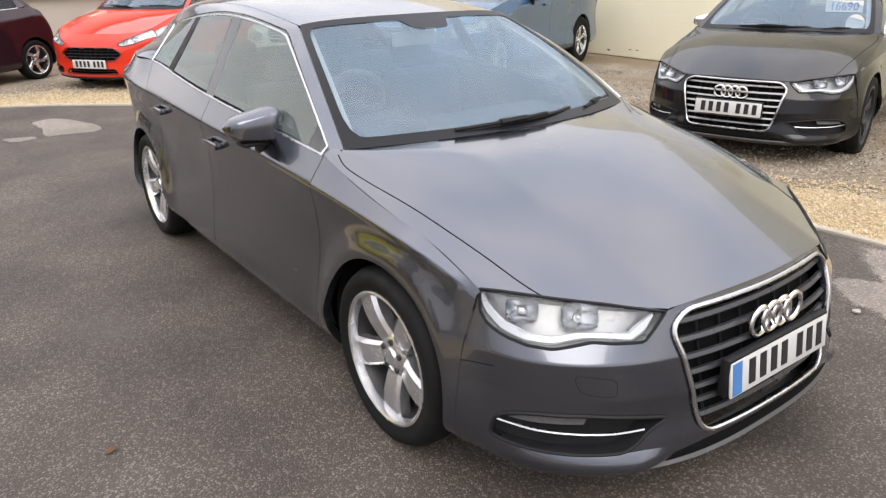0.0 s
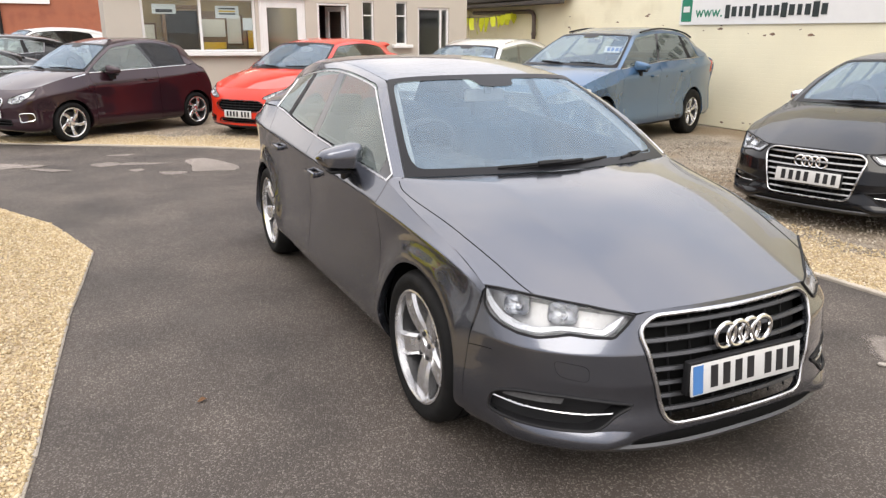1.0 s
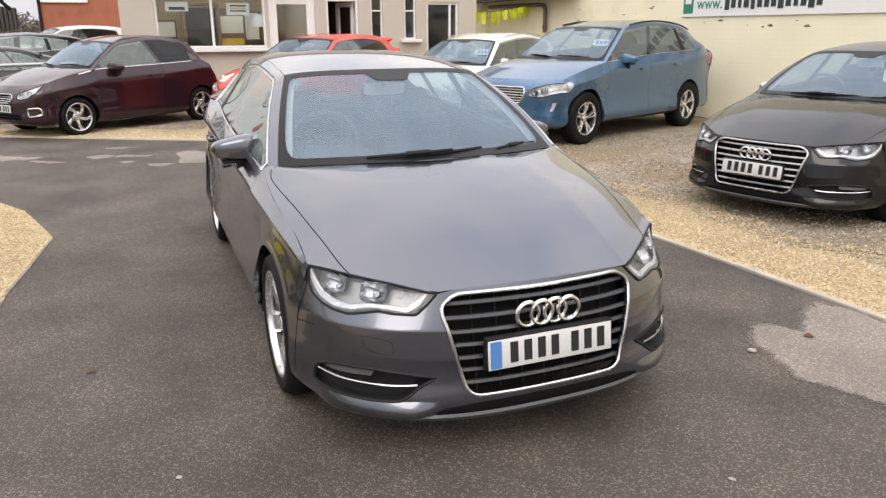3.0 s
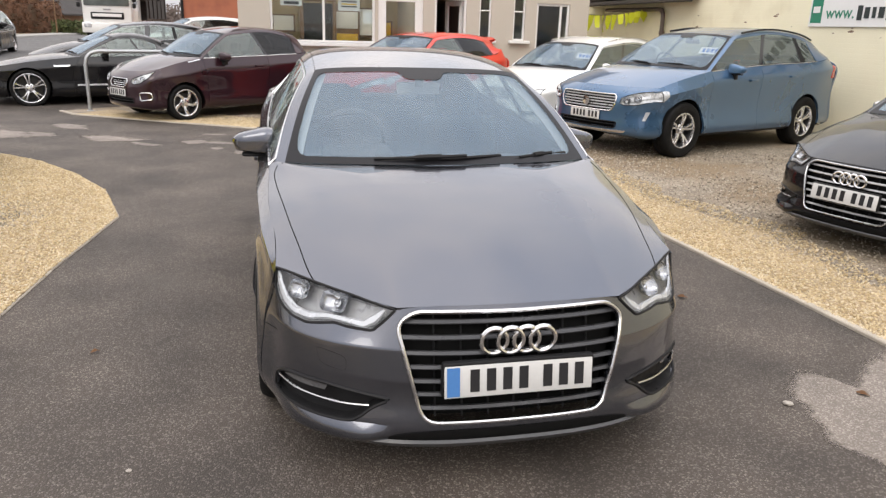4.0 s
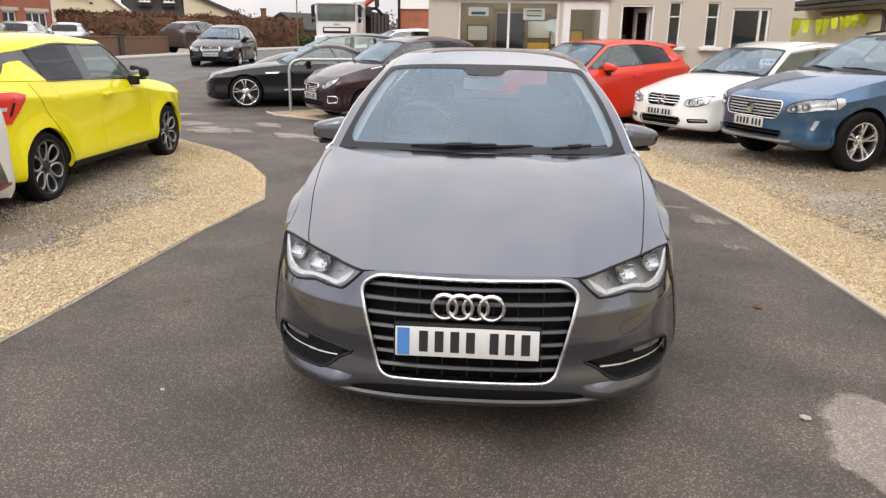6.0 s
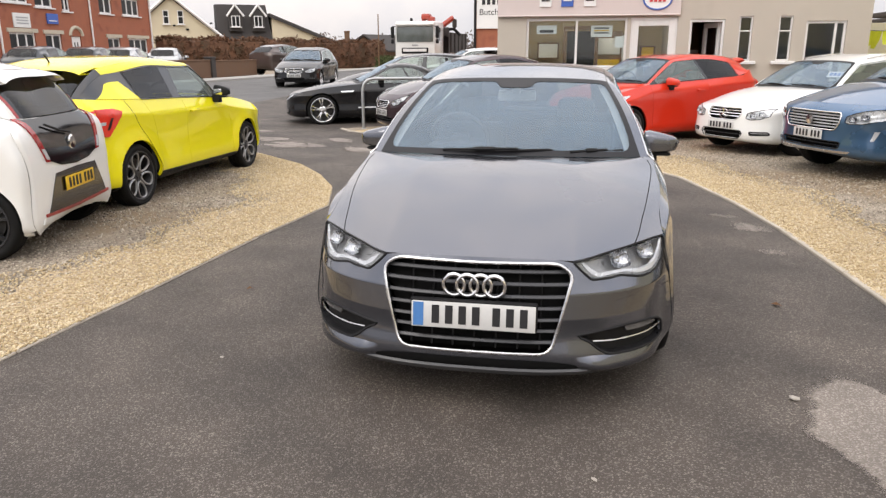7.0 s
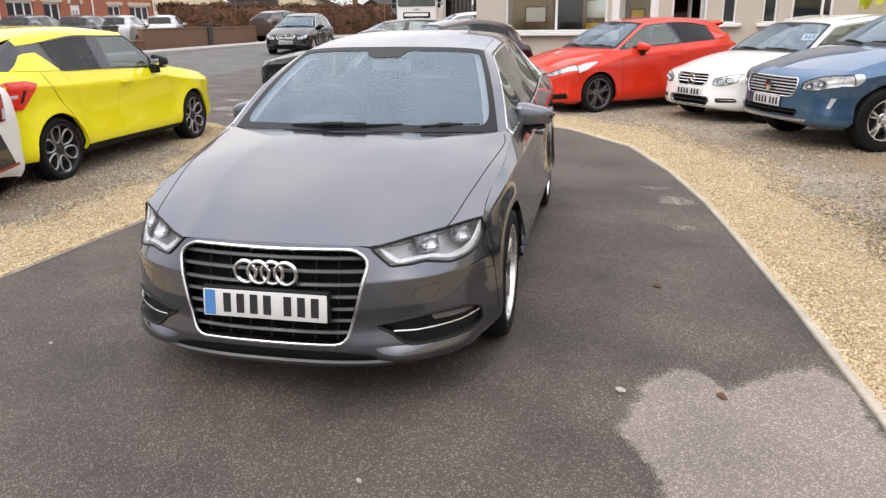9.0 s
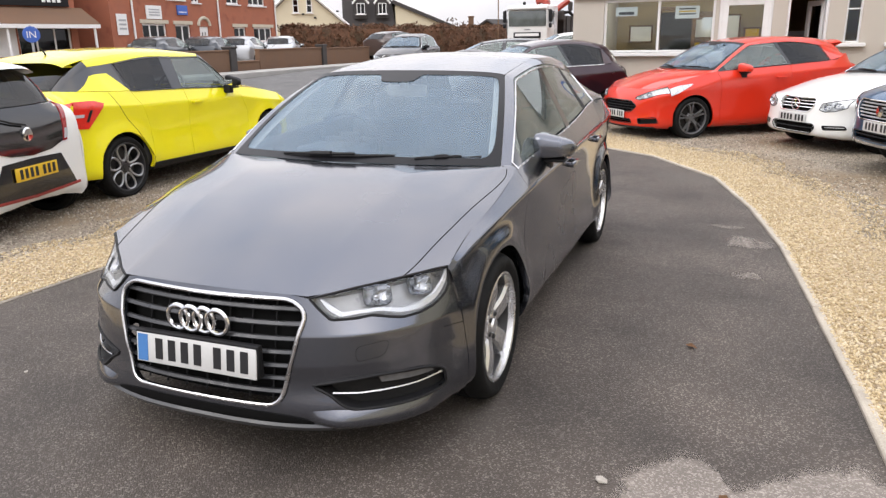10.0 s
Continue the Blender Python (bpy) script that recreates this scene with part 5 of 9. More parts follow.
def make_car(name, s, label, place, group="parked cars"):
    """A car as one thing with its panels, glass, lamps, wheels and cabin as parts."""
    car = thing(name, label, "car", group, place)
    MIDY[0] = s["L"] / 2
    side, top, front, rear, bon = car_nets(s)
    pm, q = s["paint"], s.get("fine", 1.0)
    n = lambda k: max(4, int(k * q))
    cut = [arch(s["fa"], s["wheel"][1], s["arch"]), arch(s["ra"], s["wheel"][1], s["arch"])]

    def add(nm, m, mt, parent=car, lab=""):
        o = mesh_obj(nm, *m, mt, parent, lab)
        if mt in (M_GLASS, M_SIDEGLASS, M_PRIV, M_BACKGLASS):
            o.visible_shadow = False
        return o

    L = np.linspace
    # the bonnet and the roof
    hood = add("bonnet", sheet(whole(bon.grid(L(0.0, 4, n(44)), L(0, 3, n(34)))), 0.0 if "shut_line" in s else 0.002), pm)
    if "shut_line" in s:
        seam(car, bon, s["shut_line"], (0, 1), n=50, parent=hood, r=0.0024)
    add("roof", sheet(whole(top.grid(L(6, 10, n(26)), L(2, 3, n(14))))), pm)
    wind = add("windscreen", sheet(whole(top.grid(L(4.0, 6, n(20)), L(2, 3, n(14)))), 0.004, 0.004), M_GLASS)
    add("windscreen_border", frit_band(top), M_FRIT, wind, "dark printed border")
    if s.get("tail", "hatch") == "hatch":
        add("rear_window", sheet(whole(top.grid(L(10.1, 12, n(12)), L(2, 3, n(10)))), 0.01, 0.004), s.get("rear_glass", M_PRIV))
    else:
        add("boot_lid", sheet(whole(top.grid(L(10.0, 12, n(12)), L(2, 3, n(10))))), pm)
    fb_cuts = [in_poly(p) for p in s.get("openings", [])]
    bumper = add("front_bumper", sheet(whole_front(front, n(s.get("front_n", 110)), n(s.get("front_n", 110) * 0.75)), 0.0, 0.014, fb_cuts), pm)
    tail = add("rear_bumper", sheet(whole_front(rear, n(40), n(34)), 0.002, 0.014), pm)
    five = s.get("five", True)
    nose = [bumper]
    for sd in (1, -1):
        wing = add("front_wing", sheet(side.grid(L(-0.08 if "nose_edge" in s else 0, 4, n(70)), L(1, 5, n(56))), (0.0, 0.002, 0.0, 0.0015), 0.03, cut, sd), pm)
        nose.append(wing)
        door = add("front_door", sheet(side.grid(L(4, 7, n(30)), L(1, 5, n(30))), 0.002, 0.014, (), sd), pm)
        if five:
            rdoor = add("rear_door", sheet(side.grid(L(7, 9, n(30)), L(1, 5, n(30))), 0.002, 0.014, cut, sd), pm)
            add("rear_quarter_panel", sheet(side.grid(L(9, 12, n(56)), L(1, 5, n(56))), 0.002, 0.03, cut, sd), pm)
        else:
            rdoor = None
            add("rear_quarter_panel", sheet(side.grid(L(7, 12, n(80)), L(1, 5, n(56))), 0.002, 0.03, cut, sd), pm)
        add("sill", sheet(side.grid(L(0.5, 11, n(70)), L(0, 1, 5)), 0.001, 0.03, cut, sd), s.get("sill_mat", pm))
        if "apillar" in s:
            add("front_pillar", sheet(top.grid(L(4.0, 6.05, n(24)), L(1, 2, 8)), 0.001, 0.01, (), sd), s["apillar"])
            add("roof_rail_panel", sheet(top.grid(L(6.05, 10, n(40)), L(1, 2, 8)), 0.001, 0.01, (), sd), pm)
        else:
            add("roof_rail_panel", sheet(top.grid(L(4.0, 10, n(60)), L(1, 2, 8)), 0.001, 0.01, (), sd), pm)
        add("rear_pillar", sheet(top.grid(L(9.0, 12, n(26)), L(0, 1, n(12))), 0.001, 0.01, (), sd), s.get("cpillar", pm))
        add("rear_pillar_upper", sheet(top.grid(L(10.0, 12, n(16)), L(1, 2, 8)), 0.001, 0.01, (), sd), s.get("cpillar_up", pm))
        b0, b1 = s.get("bpillar", (0.07, 0.07))
        g1 = add("door_glass", sheet(top.grid(L(4.35, 7 - b0, n(24)), L(0.03, 0.995, n(12))), 0.002, 0.004, (), sd), M_SIDEGLASS, door)
        add("pillar_trim", sheet(top.grid(L(7 - b0, 7 + b1, 5), L(0.0, 1, n(12))), 0.0005, 0.01, (), sd), M_GLOSSBLK, door)
        add("mirror_triangle", sheet(top.grid(L(4.0, 4.35, 5), L(0.0, 1, 6)), 0.0005, 0.006, (), sd), M_GLOSSBLK, door)
        rear_glass = top.grid(L(7 + b1, 8.96, n(22)), L(0.03, 0.995, n(12)))
        add("side_window", sheet(rear_glass, 0.002, 0.004, (), sd), M_PRIV if s.get("privacy") else M_SIDEGLASS, rdoor or car)
        if "quarter" in s:
            qa, qb = s["quarter"]
            bar = top.grid(L(qa, qa + 0.16, 4), L(0.02, 0.98, n(12)))
            for k in range(4):
                bar[k, :, 1] += (L(1, 0, n(12)) - 0.5) * qb
            add("window_divider", sheet(bar + np.array((0.003, 0, 0)), 0.0005, 0.008, (), sd), M_PLASTIC, rdoor or car)
        trim = s.get("trim", M_GLOSSBLK)
        line = np.concatenate((top.grid(L(4.05, 9, 40), [0.0])[:, 0], top.grid(L(9, 4.05, 40), [0.955])[:, 0] - np.array((0.004, 0, 0.0))))
        if s.get("trim_low"):
            line = line[:40]
        v, f = tube_mesh(line + np.array((0.003, 0, 0)), s.get("trim_r", 0.007), 6, not s.get("trim_low"))
        add("window_trim", (v, f) if sd > 0 else mirrored((v, f)), trim, door, "bright window trim" if trim in (M_CHROME, M_SATIN) else "")
        # handles
        for k, (hy, hz) in enumerate(s["handles"]):
            pt, nn = side.find([(hy, hz)], (1, 2))
            hb = boxes([((pt[0][0] * sd + 0.026 * sd, hy, hz), (0.022, 0.17, 0.03)), ((pt[0][0] * sd + 0.008 * sd, hy - 0.075, hz), (0.035, 0.02, 0.026)), ((pt[0][0] * sd + 0.008 * sd, hy + 0.075, hz), (0.035, 0.02, 0.026))], 0.007)
            part("door_handle", hb, pm, door if k == 0 else rdoor)
        # door mirror
        mx, myy, mz = s["mirror"]
        vs, fs = [], []
        rings, seg = 11, 18
        for i in range(rings):
            f = i / (rings - 1)
            k = max(1 - abs(2 * f - 1) ** 5, 0.0) ** 0.5 * 0.9 + 0.08
            hgt, dep = 0.080 * k, 0.078 * k * lerp(1.0, 0.8, f)
            for t in range(seg):
                a = 2 * math.pi * t / seg
                ca, sa = math.cos(a), math.sin(a)
                sx, sz = math.copysign(abs(ca) ** 0.55, ca), (abs(sa) ** 0.55 * lerp(1.12, 0.42, f) if sa > 0 else -abs(sa) ** 0.22 * lerp(0.80, 0.60, f))
                yy = dep * 1.15 * sx if ca < 0 else dep * 0.45 * sx
                vs.append((mx - 0.115 + 0.23 * f, myy + yy + 0.035 * f, mz + hgt * sz))
        for i in range(rings - 1):
            for t in range(seg):
                u = (t + 1) % seg
                fs.append((i * seg + t, i * seg + u, (i + 1) * seg + u, (i + 1) * seg + t))
        fs.append(tuple(range(seg - 1, -1, -1)))
        fs.append(tuple(range((rings - 1) * seg, rings * seg)))
        mir = (vs, fs)
        mo = add("door_mirror", mir if sd > 0 else mirrored(mir), s.get("mirror_mat", pm))
        part("mirror_stalk", boxes([((sd * (mx - 0.062), myy + 0.02, mz - 0.085), (0.10, 0.07, 0.10)), ((sd * (mx - 0.03), myy + 0.01, mz - 0.066), (0.19, 0.09, 0.02))], 0.012), M_PLASTIC, mo, "black plastic stalk")
        part("mirror_glass", boxes([((sd * (mx - 0.012), myy + 0.047, mz - 0.010), (0.15, 0.006, 0.066))], 0.002), M_CHROME, mo, "mirror glass")
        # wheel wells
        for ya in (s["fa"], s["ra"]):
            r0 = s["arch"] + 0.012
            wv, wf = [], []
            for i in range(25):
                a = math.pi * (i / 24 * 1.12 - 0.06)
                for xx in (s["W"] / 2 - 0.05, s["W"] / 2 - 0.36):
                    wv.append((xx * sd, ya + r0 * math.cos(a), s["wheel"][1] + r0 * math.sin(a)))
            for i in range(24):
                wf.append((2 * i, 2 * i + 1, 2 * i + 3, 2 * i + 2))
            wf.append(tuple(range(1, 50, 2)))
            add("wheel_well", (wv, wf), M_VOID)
    if "nose_edge" in s:
        even_join(nose, side.grid([0.0], L(1, 5, 60))[0])
    # underside and cabin
    z0 = s.get("sill", 0.2)
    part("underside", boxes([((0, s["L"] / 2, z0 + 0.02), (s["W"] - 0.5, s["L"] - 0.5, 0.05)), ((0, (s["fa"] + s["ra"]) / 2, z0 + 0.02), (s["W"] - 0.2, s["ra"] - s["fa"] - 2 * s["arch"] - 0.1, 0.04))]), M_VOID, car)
    cw = s["W"] / 2 - 0.1
    yc = s["cowl_y"][1]
    bz = s["belt"][0]
    part("dashboard", boxes([((0, yc + 0.28, bz - 0.13), (2 * cw - 0.08, 0.62, 0.16)), ((-0.36, yc + 0.36, bz - 0.02), (0.36, 0.28, 0.09))], 0.04, 3), M_INSIDE, car, "dark grey dashboard")
    wheel_v = tube_mesh([(-0.37 + 0.185 * math.cos(a), yc + 0.60 - 0.07 * math.sin(a), bz + 0.02 + 0.172 * math.sin(a)) for a in L(0, 2 * math.pi, 33)[:-1]], 0.016, 8, True)
    st = add("steering_wheel", wheel_v, M_WHEELTRIM)
    part("spoke", boxes([((-0.37, yc + 0.59, bz + 0.015), (0.34, 0.03, 0.05)), ((-0.37, yc + 0.59, bz + 0.005), (0.13, 0.05, 0.12))], 0.015), M_INSIDE, st)
    ry = s["doors"][1] - 0.32
    for x in (-0.37, 0.37):
        part("front_seat", seat_mesh(x, ry, 0.42), M_SEAT, car, "dark fabric front seat")
    part("rear_seat", boxes([((0, ry + 0.86, 0.5), (2 * cw - 0.24, 0.45, 0.2)), ((0, ry + 1.1, 0.78), (2 * cw - 0.24, 0.14, 0.5)), ((-0.36, ry + 1.14, 1.08), (0.24, 0.09, 0.14)), ((0.36, ry + 1.14, 1.08), (0.24, 0.09, 0.14))], 0.04, 2) if s.get("tail", "hatch") == "hatch" else boxes([((0, ry + 0.6, 0.6), (2 * cw - 0.2, 0.1, 0.7))], 0.03), M_SEAT, car)
    hz = s["mid"][2][1]
    # the mirror's white reflection is put into the pale colour of its back
    part("rear_view_mirror", boxes([((0, s["mid"][2][0] + 0.02, hz - 0.11), (0.24, 0.03, 0.065)), ((0, s["mid"][2][0] - 0.02, hz - 0.06), (0.05, 0.03, 0.08))], 0.012), M_LIGHTTRIM, car)
    for sd in (1, -1):
        lin = side.grid(L(4, 9.2, 20), L(1.2, 5, 12))
        lin[:, :, 0] -= 0.055
        add("door_lining", sheet(lin, 0.0, 0.004, (), sd), M_INSIDE)
    hl = top.grid(L(6.1, 10, 14), L(2, 3, 8))
    hl[:, :, 2] -= 0.03
    add("headlining", sheet(whole(hl), 0, 0.003), s.get("headlining", M_LIGHTTRIM))
    for sd in (1, -1):
        pil = top.grid(L(4.05, 6, 14), L(1.15, 2.12, 6))
        pil = pil + np.array((-0.022, 0.012, -0.022))
        add("pillar_lining", sheet(pil, 0, 0.004, (), sd), M_LIGHTTRIM)
        for v0, r, m in ((0.0, 0.02, M_INSIDE), (0.97, 0.02, M_LIGHTTRIM)):
            cap = top.grid(L(4.6 if v0 == 0 else 6.1, 9.3, 30), [v0])[:, 0] + np.array((-0.034, 0, 0.006 if v0 == 0 else -0.006))
            cap = tube_mesh(cap, r, 6)
            add("door_capping" if v0 == 0 else "roof_capping", cap if sd > 0 else mirrored(cap), m)
        if s.get("tail", "hatch") == "hatch":
            post = tube_mesh(top.grid([8.95], L(0, 1, 8))[0] + np.array((-0.030, -0.012, -0.008)), 0.024, 6)
            add("rear_post_capping", post if sd > 0 else mirrored(post), M_INSIDE)
            rp = top.grid(L(8.9, 12, 12), L(-0.0, 2.06, 9)) + np.array((-0.035, -0.03, -0.02))
            add("rear_pillar_lining", sheet(rp, 0, 0.004, (), sd), M_INSIDE)
    if s.get("tail", "hatch") == "hatch":
        e = top.at([11.9], [2.5])[0]
        part("parcel_shelf", boxes([((0, e[1] - 0.25, e[2] - 0.03), (2 * e[0] + 0.35, 0.40, 0.09))], 0.01), M_INSIDE, car)
    mesh_obj("bulkhead", [(-cw, yc + 0.02, z0), (cw, yc + 0.02, z0), (cw - 0.05, yc + 0.02, bz - 0.03), (-cw + 0.05, yc + 0.02, bz - 0.03)], [(0, 1, 2, 3)], M_VOID, car)
    add_wheels(car, s)
    # wipers
    for wx0, wx1 in s.get("wipers", ((0.02, -0.62), (0.66, 0.12))):
        pts = []
        for f in L(0, 1, 12):
            x = lerp(wx0, wx1, f)
            u = lerp(*s.get("wiper_u", (4.07, 4.16)), f)
            v = 3 - min(abs(x) / (T2X(top, u) + 1e-6), 1)
            b = top.at([u], [v])[0]
            pts.append((x, b[1] - 0.004, b[2] + 0.010))
        add("wiper", merge(tube_mesh(pts, 0.008, 6), tube_mesh([(p[0], p[1] - 0.002, p[2] + 0.010) for p in pts[1:9]], 0.008, 6), tube_mesh([(pts[4][0], pts[4][1] - 0.004, pts[4][2] + 0.012), (pts[6][0], pts[6][1] - 0.004, pts[6][2] + 0.012)], 0.013, 6)), M_PLASTIC)
    return car, side, top, front, rear, bumper, tail


def frit_band(top):
    """The printed band round the windscreen, with rounded inner corners and a dip for the sensor."""
    inner = [(4.12, w) for w in np.linspace(-0.80, 0.80, 21)]
    inner += [(4.15, 0.845), (4.24, 0.885), (4.38, 0.905)]
    inner += [(u, 0.91) for u in np.linspace(4.5, 5.70, 14)]
    inner += [(5.78, 0.90), (5.84, 0.88), (5.87, 0.84)]
    inner += [(5.88, w) for w in np.linspace(0.78, 0.20, 10)] + [(5.86, 0.17), (5.72, 0.13), (5.69, 0.09), (5.685, 0.0)]
    inner += [(u, -w) for u, w in inner[::-1] if u > 4.13][1:]
    c = np.array((5.0, 0.0))
    outer = []
    for u, w in inner:
        d = np.array((u, w)) - c
        k = 1 / max(abs(d[0]), abs(d[1]))
        outer.append(c + d * k * 0.999)
    inner, outer = np.array(inner), np.array(outer)
    rows = []
    for f in (0.0, 0.25, 0.5, 0.75, 1.0):
        q = outer + (inner - outer) * f
        p = top.at(list(q[:, 0]), list(3 - abs(q[:, 1])))
        p[:, 0] *= np.where(q[:, 1] < 0, -1, 1)
        rows.append(p + np.array((0, -0.0015, 0.003)))
    g = np.array(rows)
    n, k = g.shape[1], g.shape[0]
    vs = [tuple(p) for p in g.reshape(-1, 3)]
    fs = [(i * n + j, i * n + (j + 1) % n, (i + 1) * n + (j + 1) % n, (i + 1) * n + j) for i in range(k - 1) for j in range(n)]
    return vs, fs


def T2X(top, u):
    return top.at([u], [2.0])[0][0]


def whole_front(net, nu, nv):
    """The full width of a front or rear surface."""
    return net.grid(np.linspace(0, net.p.shape[0] - 1, 2 * nu - 1), np.linspace(0, net.p.shape[1] - 1, nv))


def lamp(car, net, lower, upper, kind="head", sides=(1, -1), bulbs=(), depth=0.045, axes=(0, 2), drl=None, n=(22, 7), back_mat=None, wrap=False):
    """Lamps on the surface: for the front a housing with a clear lens, reflectors and a light bar; for the rear a red lens."""
    for sd in sides:
        if kind == "rear":
            mesh_obj("tail_light", *patch(net, lower, upper, n, 0.010, 0.012, axes, sd), M_REDLAMP, car, "red tail light")
            continue
        a, b = resample(lower, n[0]), resample(upper, n[0])
        k = np.linspace(0, 1, n[1])[None, :, None]
        q = (a[:, None] * (1 - k) + b[:, None] * k).reshape(-1, 2)
        p, nn = net.find(q, axes)
        g = p.reshape(n[0], n[1], 3)
        nn = nn.reshape(n[0], n[1], 3)
        if wrap:
            rim = net.grid([net.p.shape[0] - 1.0], np.linspace(0, 5, 200))[0]
            for j in range(n[1]):
                end = rim[abs(rim[:, 2] - g[-1, j, 2]).argmin()]
                for i, f in ((-1, 1.0), (-2, 0.66), (-3, 0.33)):
                    g[i, j] = g[i, j] + (end - g[-1, j] if i == -1 else (end - g[i, j]) * f * 0.8)
        dip = np.full((n[0], n[1], 1), depth if back_mat else 0.016)
        dip[0], dip[-1], dip[:, 0], dip[:, -1] = -0.002, -0.002, -0.002, -0.002
        bg = g - nn * dip
        v, f = sheet(bg, 0, 0.002, (), sd)
        lens_v = sheet(g + nn * 0.003, 0, 0.006, (), sd)
        hl = mesh_obj("headlight", v, f, back_mat or M_LAMPPALE, car, "clear headlight with bright reflectors")
        ring = np.concatenate((g[:, 0], g[-1, 1:-1], g[::-1, -1], g[0, -2:0:-1])) + np.concatenate((nn[:, 0], nn[-1, 1:-1], nn[::-1, -1], nn[0, -2:0:-1])) * 0.002
        rv = tube_mesh(ring, 0.0048, 6, True)
        mesh_obj("lamp_surround", *(rv if sd > 0 else mirrored(rv)), M_PLASTIC, hl)
        mesh_obj("lamp_lens", *lens_v, M_LENS, hl, "clear lens").visible_shadow = False
        for bx, bz, br in bulbs:
            bp, bn = net.find([(bx, bz)], axes)
            c = bp[0] - bn[0] * (0.022 if back_mat else 0.008)
            prof = [(br, 0.016), (br * 0.9, 0.004), (br * 0.6, -0.014), (br * 0.25, -0.02), (0.0, -0.02)]
            lv, lf = lathe_mesh(prof, 20)
            d = Vector(bn[0]).to_track_quat("X", "Z").to_matrix()
            sq = []
            for x, y, z in lv:
                k = math.hypot(y, z) / ((abs(y) ** 5 + abs(z) ** 5) ** 0.2 + 1e-9)
                sq.append((x, y * k * 1.15, z * k * 0.85))
            lv = [tuple(np.array(d @ Vector(x)) + c) for x in sq]
            lb = lathe_mesh([(br * 0.3, -0.012), (br * 0.28, -0.004), (br * 0.15, 0.002), (0, 0.003)], 12)
            bv = [tuple(np.array(d @ Vector(x)) + c) for x in lb[0]]
            m1, m2 = (lv, lf), (bv, lb[1])
            rf = mesh_obj("reflector", *(m1 if sd > 0 else mirrored(m1)), M_REFL, hl)
            mesh_obj("bulb", *(m2 if sd > 0 else mirrored(m2)), M_REFL, rf)
        if drl:
            dp, dn = net.find(resample([d[:2] for d in drl], 26), axes)
            wd = np.interp(np.linspace(0, 1, 26), np.linspace(0, 1, len(drl)), [d[2] for d in drl])
            tang = np.gradient(dp, axis=0)
            tang /= np.linalg.norm(tang, axis=1)[:, None]
            across = np.cross(dn, tang)
            base = dp - dn * 0.008
            dg = np.stack((base - across * wd[:, None], base - across * wd[:, None] * 0.6 + dn * 0.007, base + across * wd[:, None] * 0.6 + dn * 0.007, base + across * wd[:, None]), 1)
            mesh_obj("light_bar", *sheet(dg, 0, 0.01, (), sd), M_DRL, hl, "white light bar")


M_LAMPBACK = mat("lamp_housing", (0.36, 0.362, 0.368), 0.34, 0.35, var=0.25, scale=30)
M_LAMPPALE = mat("pale_lamp_housing", (0.62, 0.63, 0.64), 0.32, 0.3, var=0.25, scale=30)


def lamp_hole(lo, hi):
    return list(lo) + list(hi)[::-1]


def framed_grille(car, net, outline, frame_r, m_frame, slats, m_slat, depth=0.05, slat_h=0.016, back=None, bars=7, flat=1.0):
    """A grille: a frame along the outline, slats across it and a dark back behind."""
    half = np.array(outline)
    full = np.concatenate((half[half[:, 0] > 1e-6], half[half[:, 0] > 1e-6][::-1] * np.array((-1, 1))))
    full = rounded(full, 0.05, 5)
    pts = strip_line(net, full, 110, 0.007, (0, 2), True)
    gr = mesh_obj("grille", *tube_mesh(pts, frame_r, 8, True, flat), m_frame, car, "bright-framed radiator grille")
    zs = half[:, 1]

    def half_width(z):
        w = 0
        for a, b in zip(half[:-1], half[1:]):
            if (a[1] - z) * (b[1] - z) <= 0 and abs(a[1] - b[1]) > 1e-6:
                w = max(w, a[0] + (b[0] - a[0]) * (z - a[1]) / (b[1] - a[1]))
        return w

    g = []
    for z in np.linspace(zs.min() + 0.002, zs.max() - 0.002, 12):
        hw = half_width(z)
        p, nn = net.find([(x, z) for x in np.linspace(-hw, hw, 16)])
        g.append(p + np.array((0, depth, 0)))
    mesh_obj("grille_back", *sheet(np.array(g), 0, 0.0), back or M_VOID, gr)
    for z in slats:
        hw = half_width(z) - frame_r * 0.6
        xs = np.linspace(-hw, hw, 18)
        lo, nn = net.find([(x, z - slat_h / 2) for x in xs])
        hi, _ = net.find([(x, z + slat_h / 2) for x in xs])
        dep = np.array((0, 1.0, 0))
        sg = np.stack((lo + dep * 0.020, lo + dep * 0.008, (lo + hi) / 2 + dep * 0.004 - np.array((0, 0, slat_h * 0.2)), hi + dep * 0.010, hi + dep * 0.020), 1)
        mesh_obj("slat", *sheet(sg, 0, 0.006), m_slat, gr)
    for i in range(bars):
        x = lerp(-0.8, 0.8, (i + 0.5) / bars) * max(half[:, 0])
        zt = zs.max() - 0.01
        zb = zs.min() + 0.01
        if half_width(zb) < abs(x):
            zb = lerp(zs.min(), zs.max(), 0.4)
        p, _ = net.find([(x, zb), (x, zt)])
        mesh_obj("upright_bar", *tube_mesh([p[0] + (0, 0.03, 0), p[1] + (0, 0.03, 0)], 0.004, 5), M_PLASTIC, gr)
    return gr


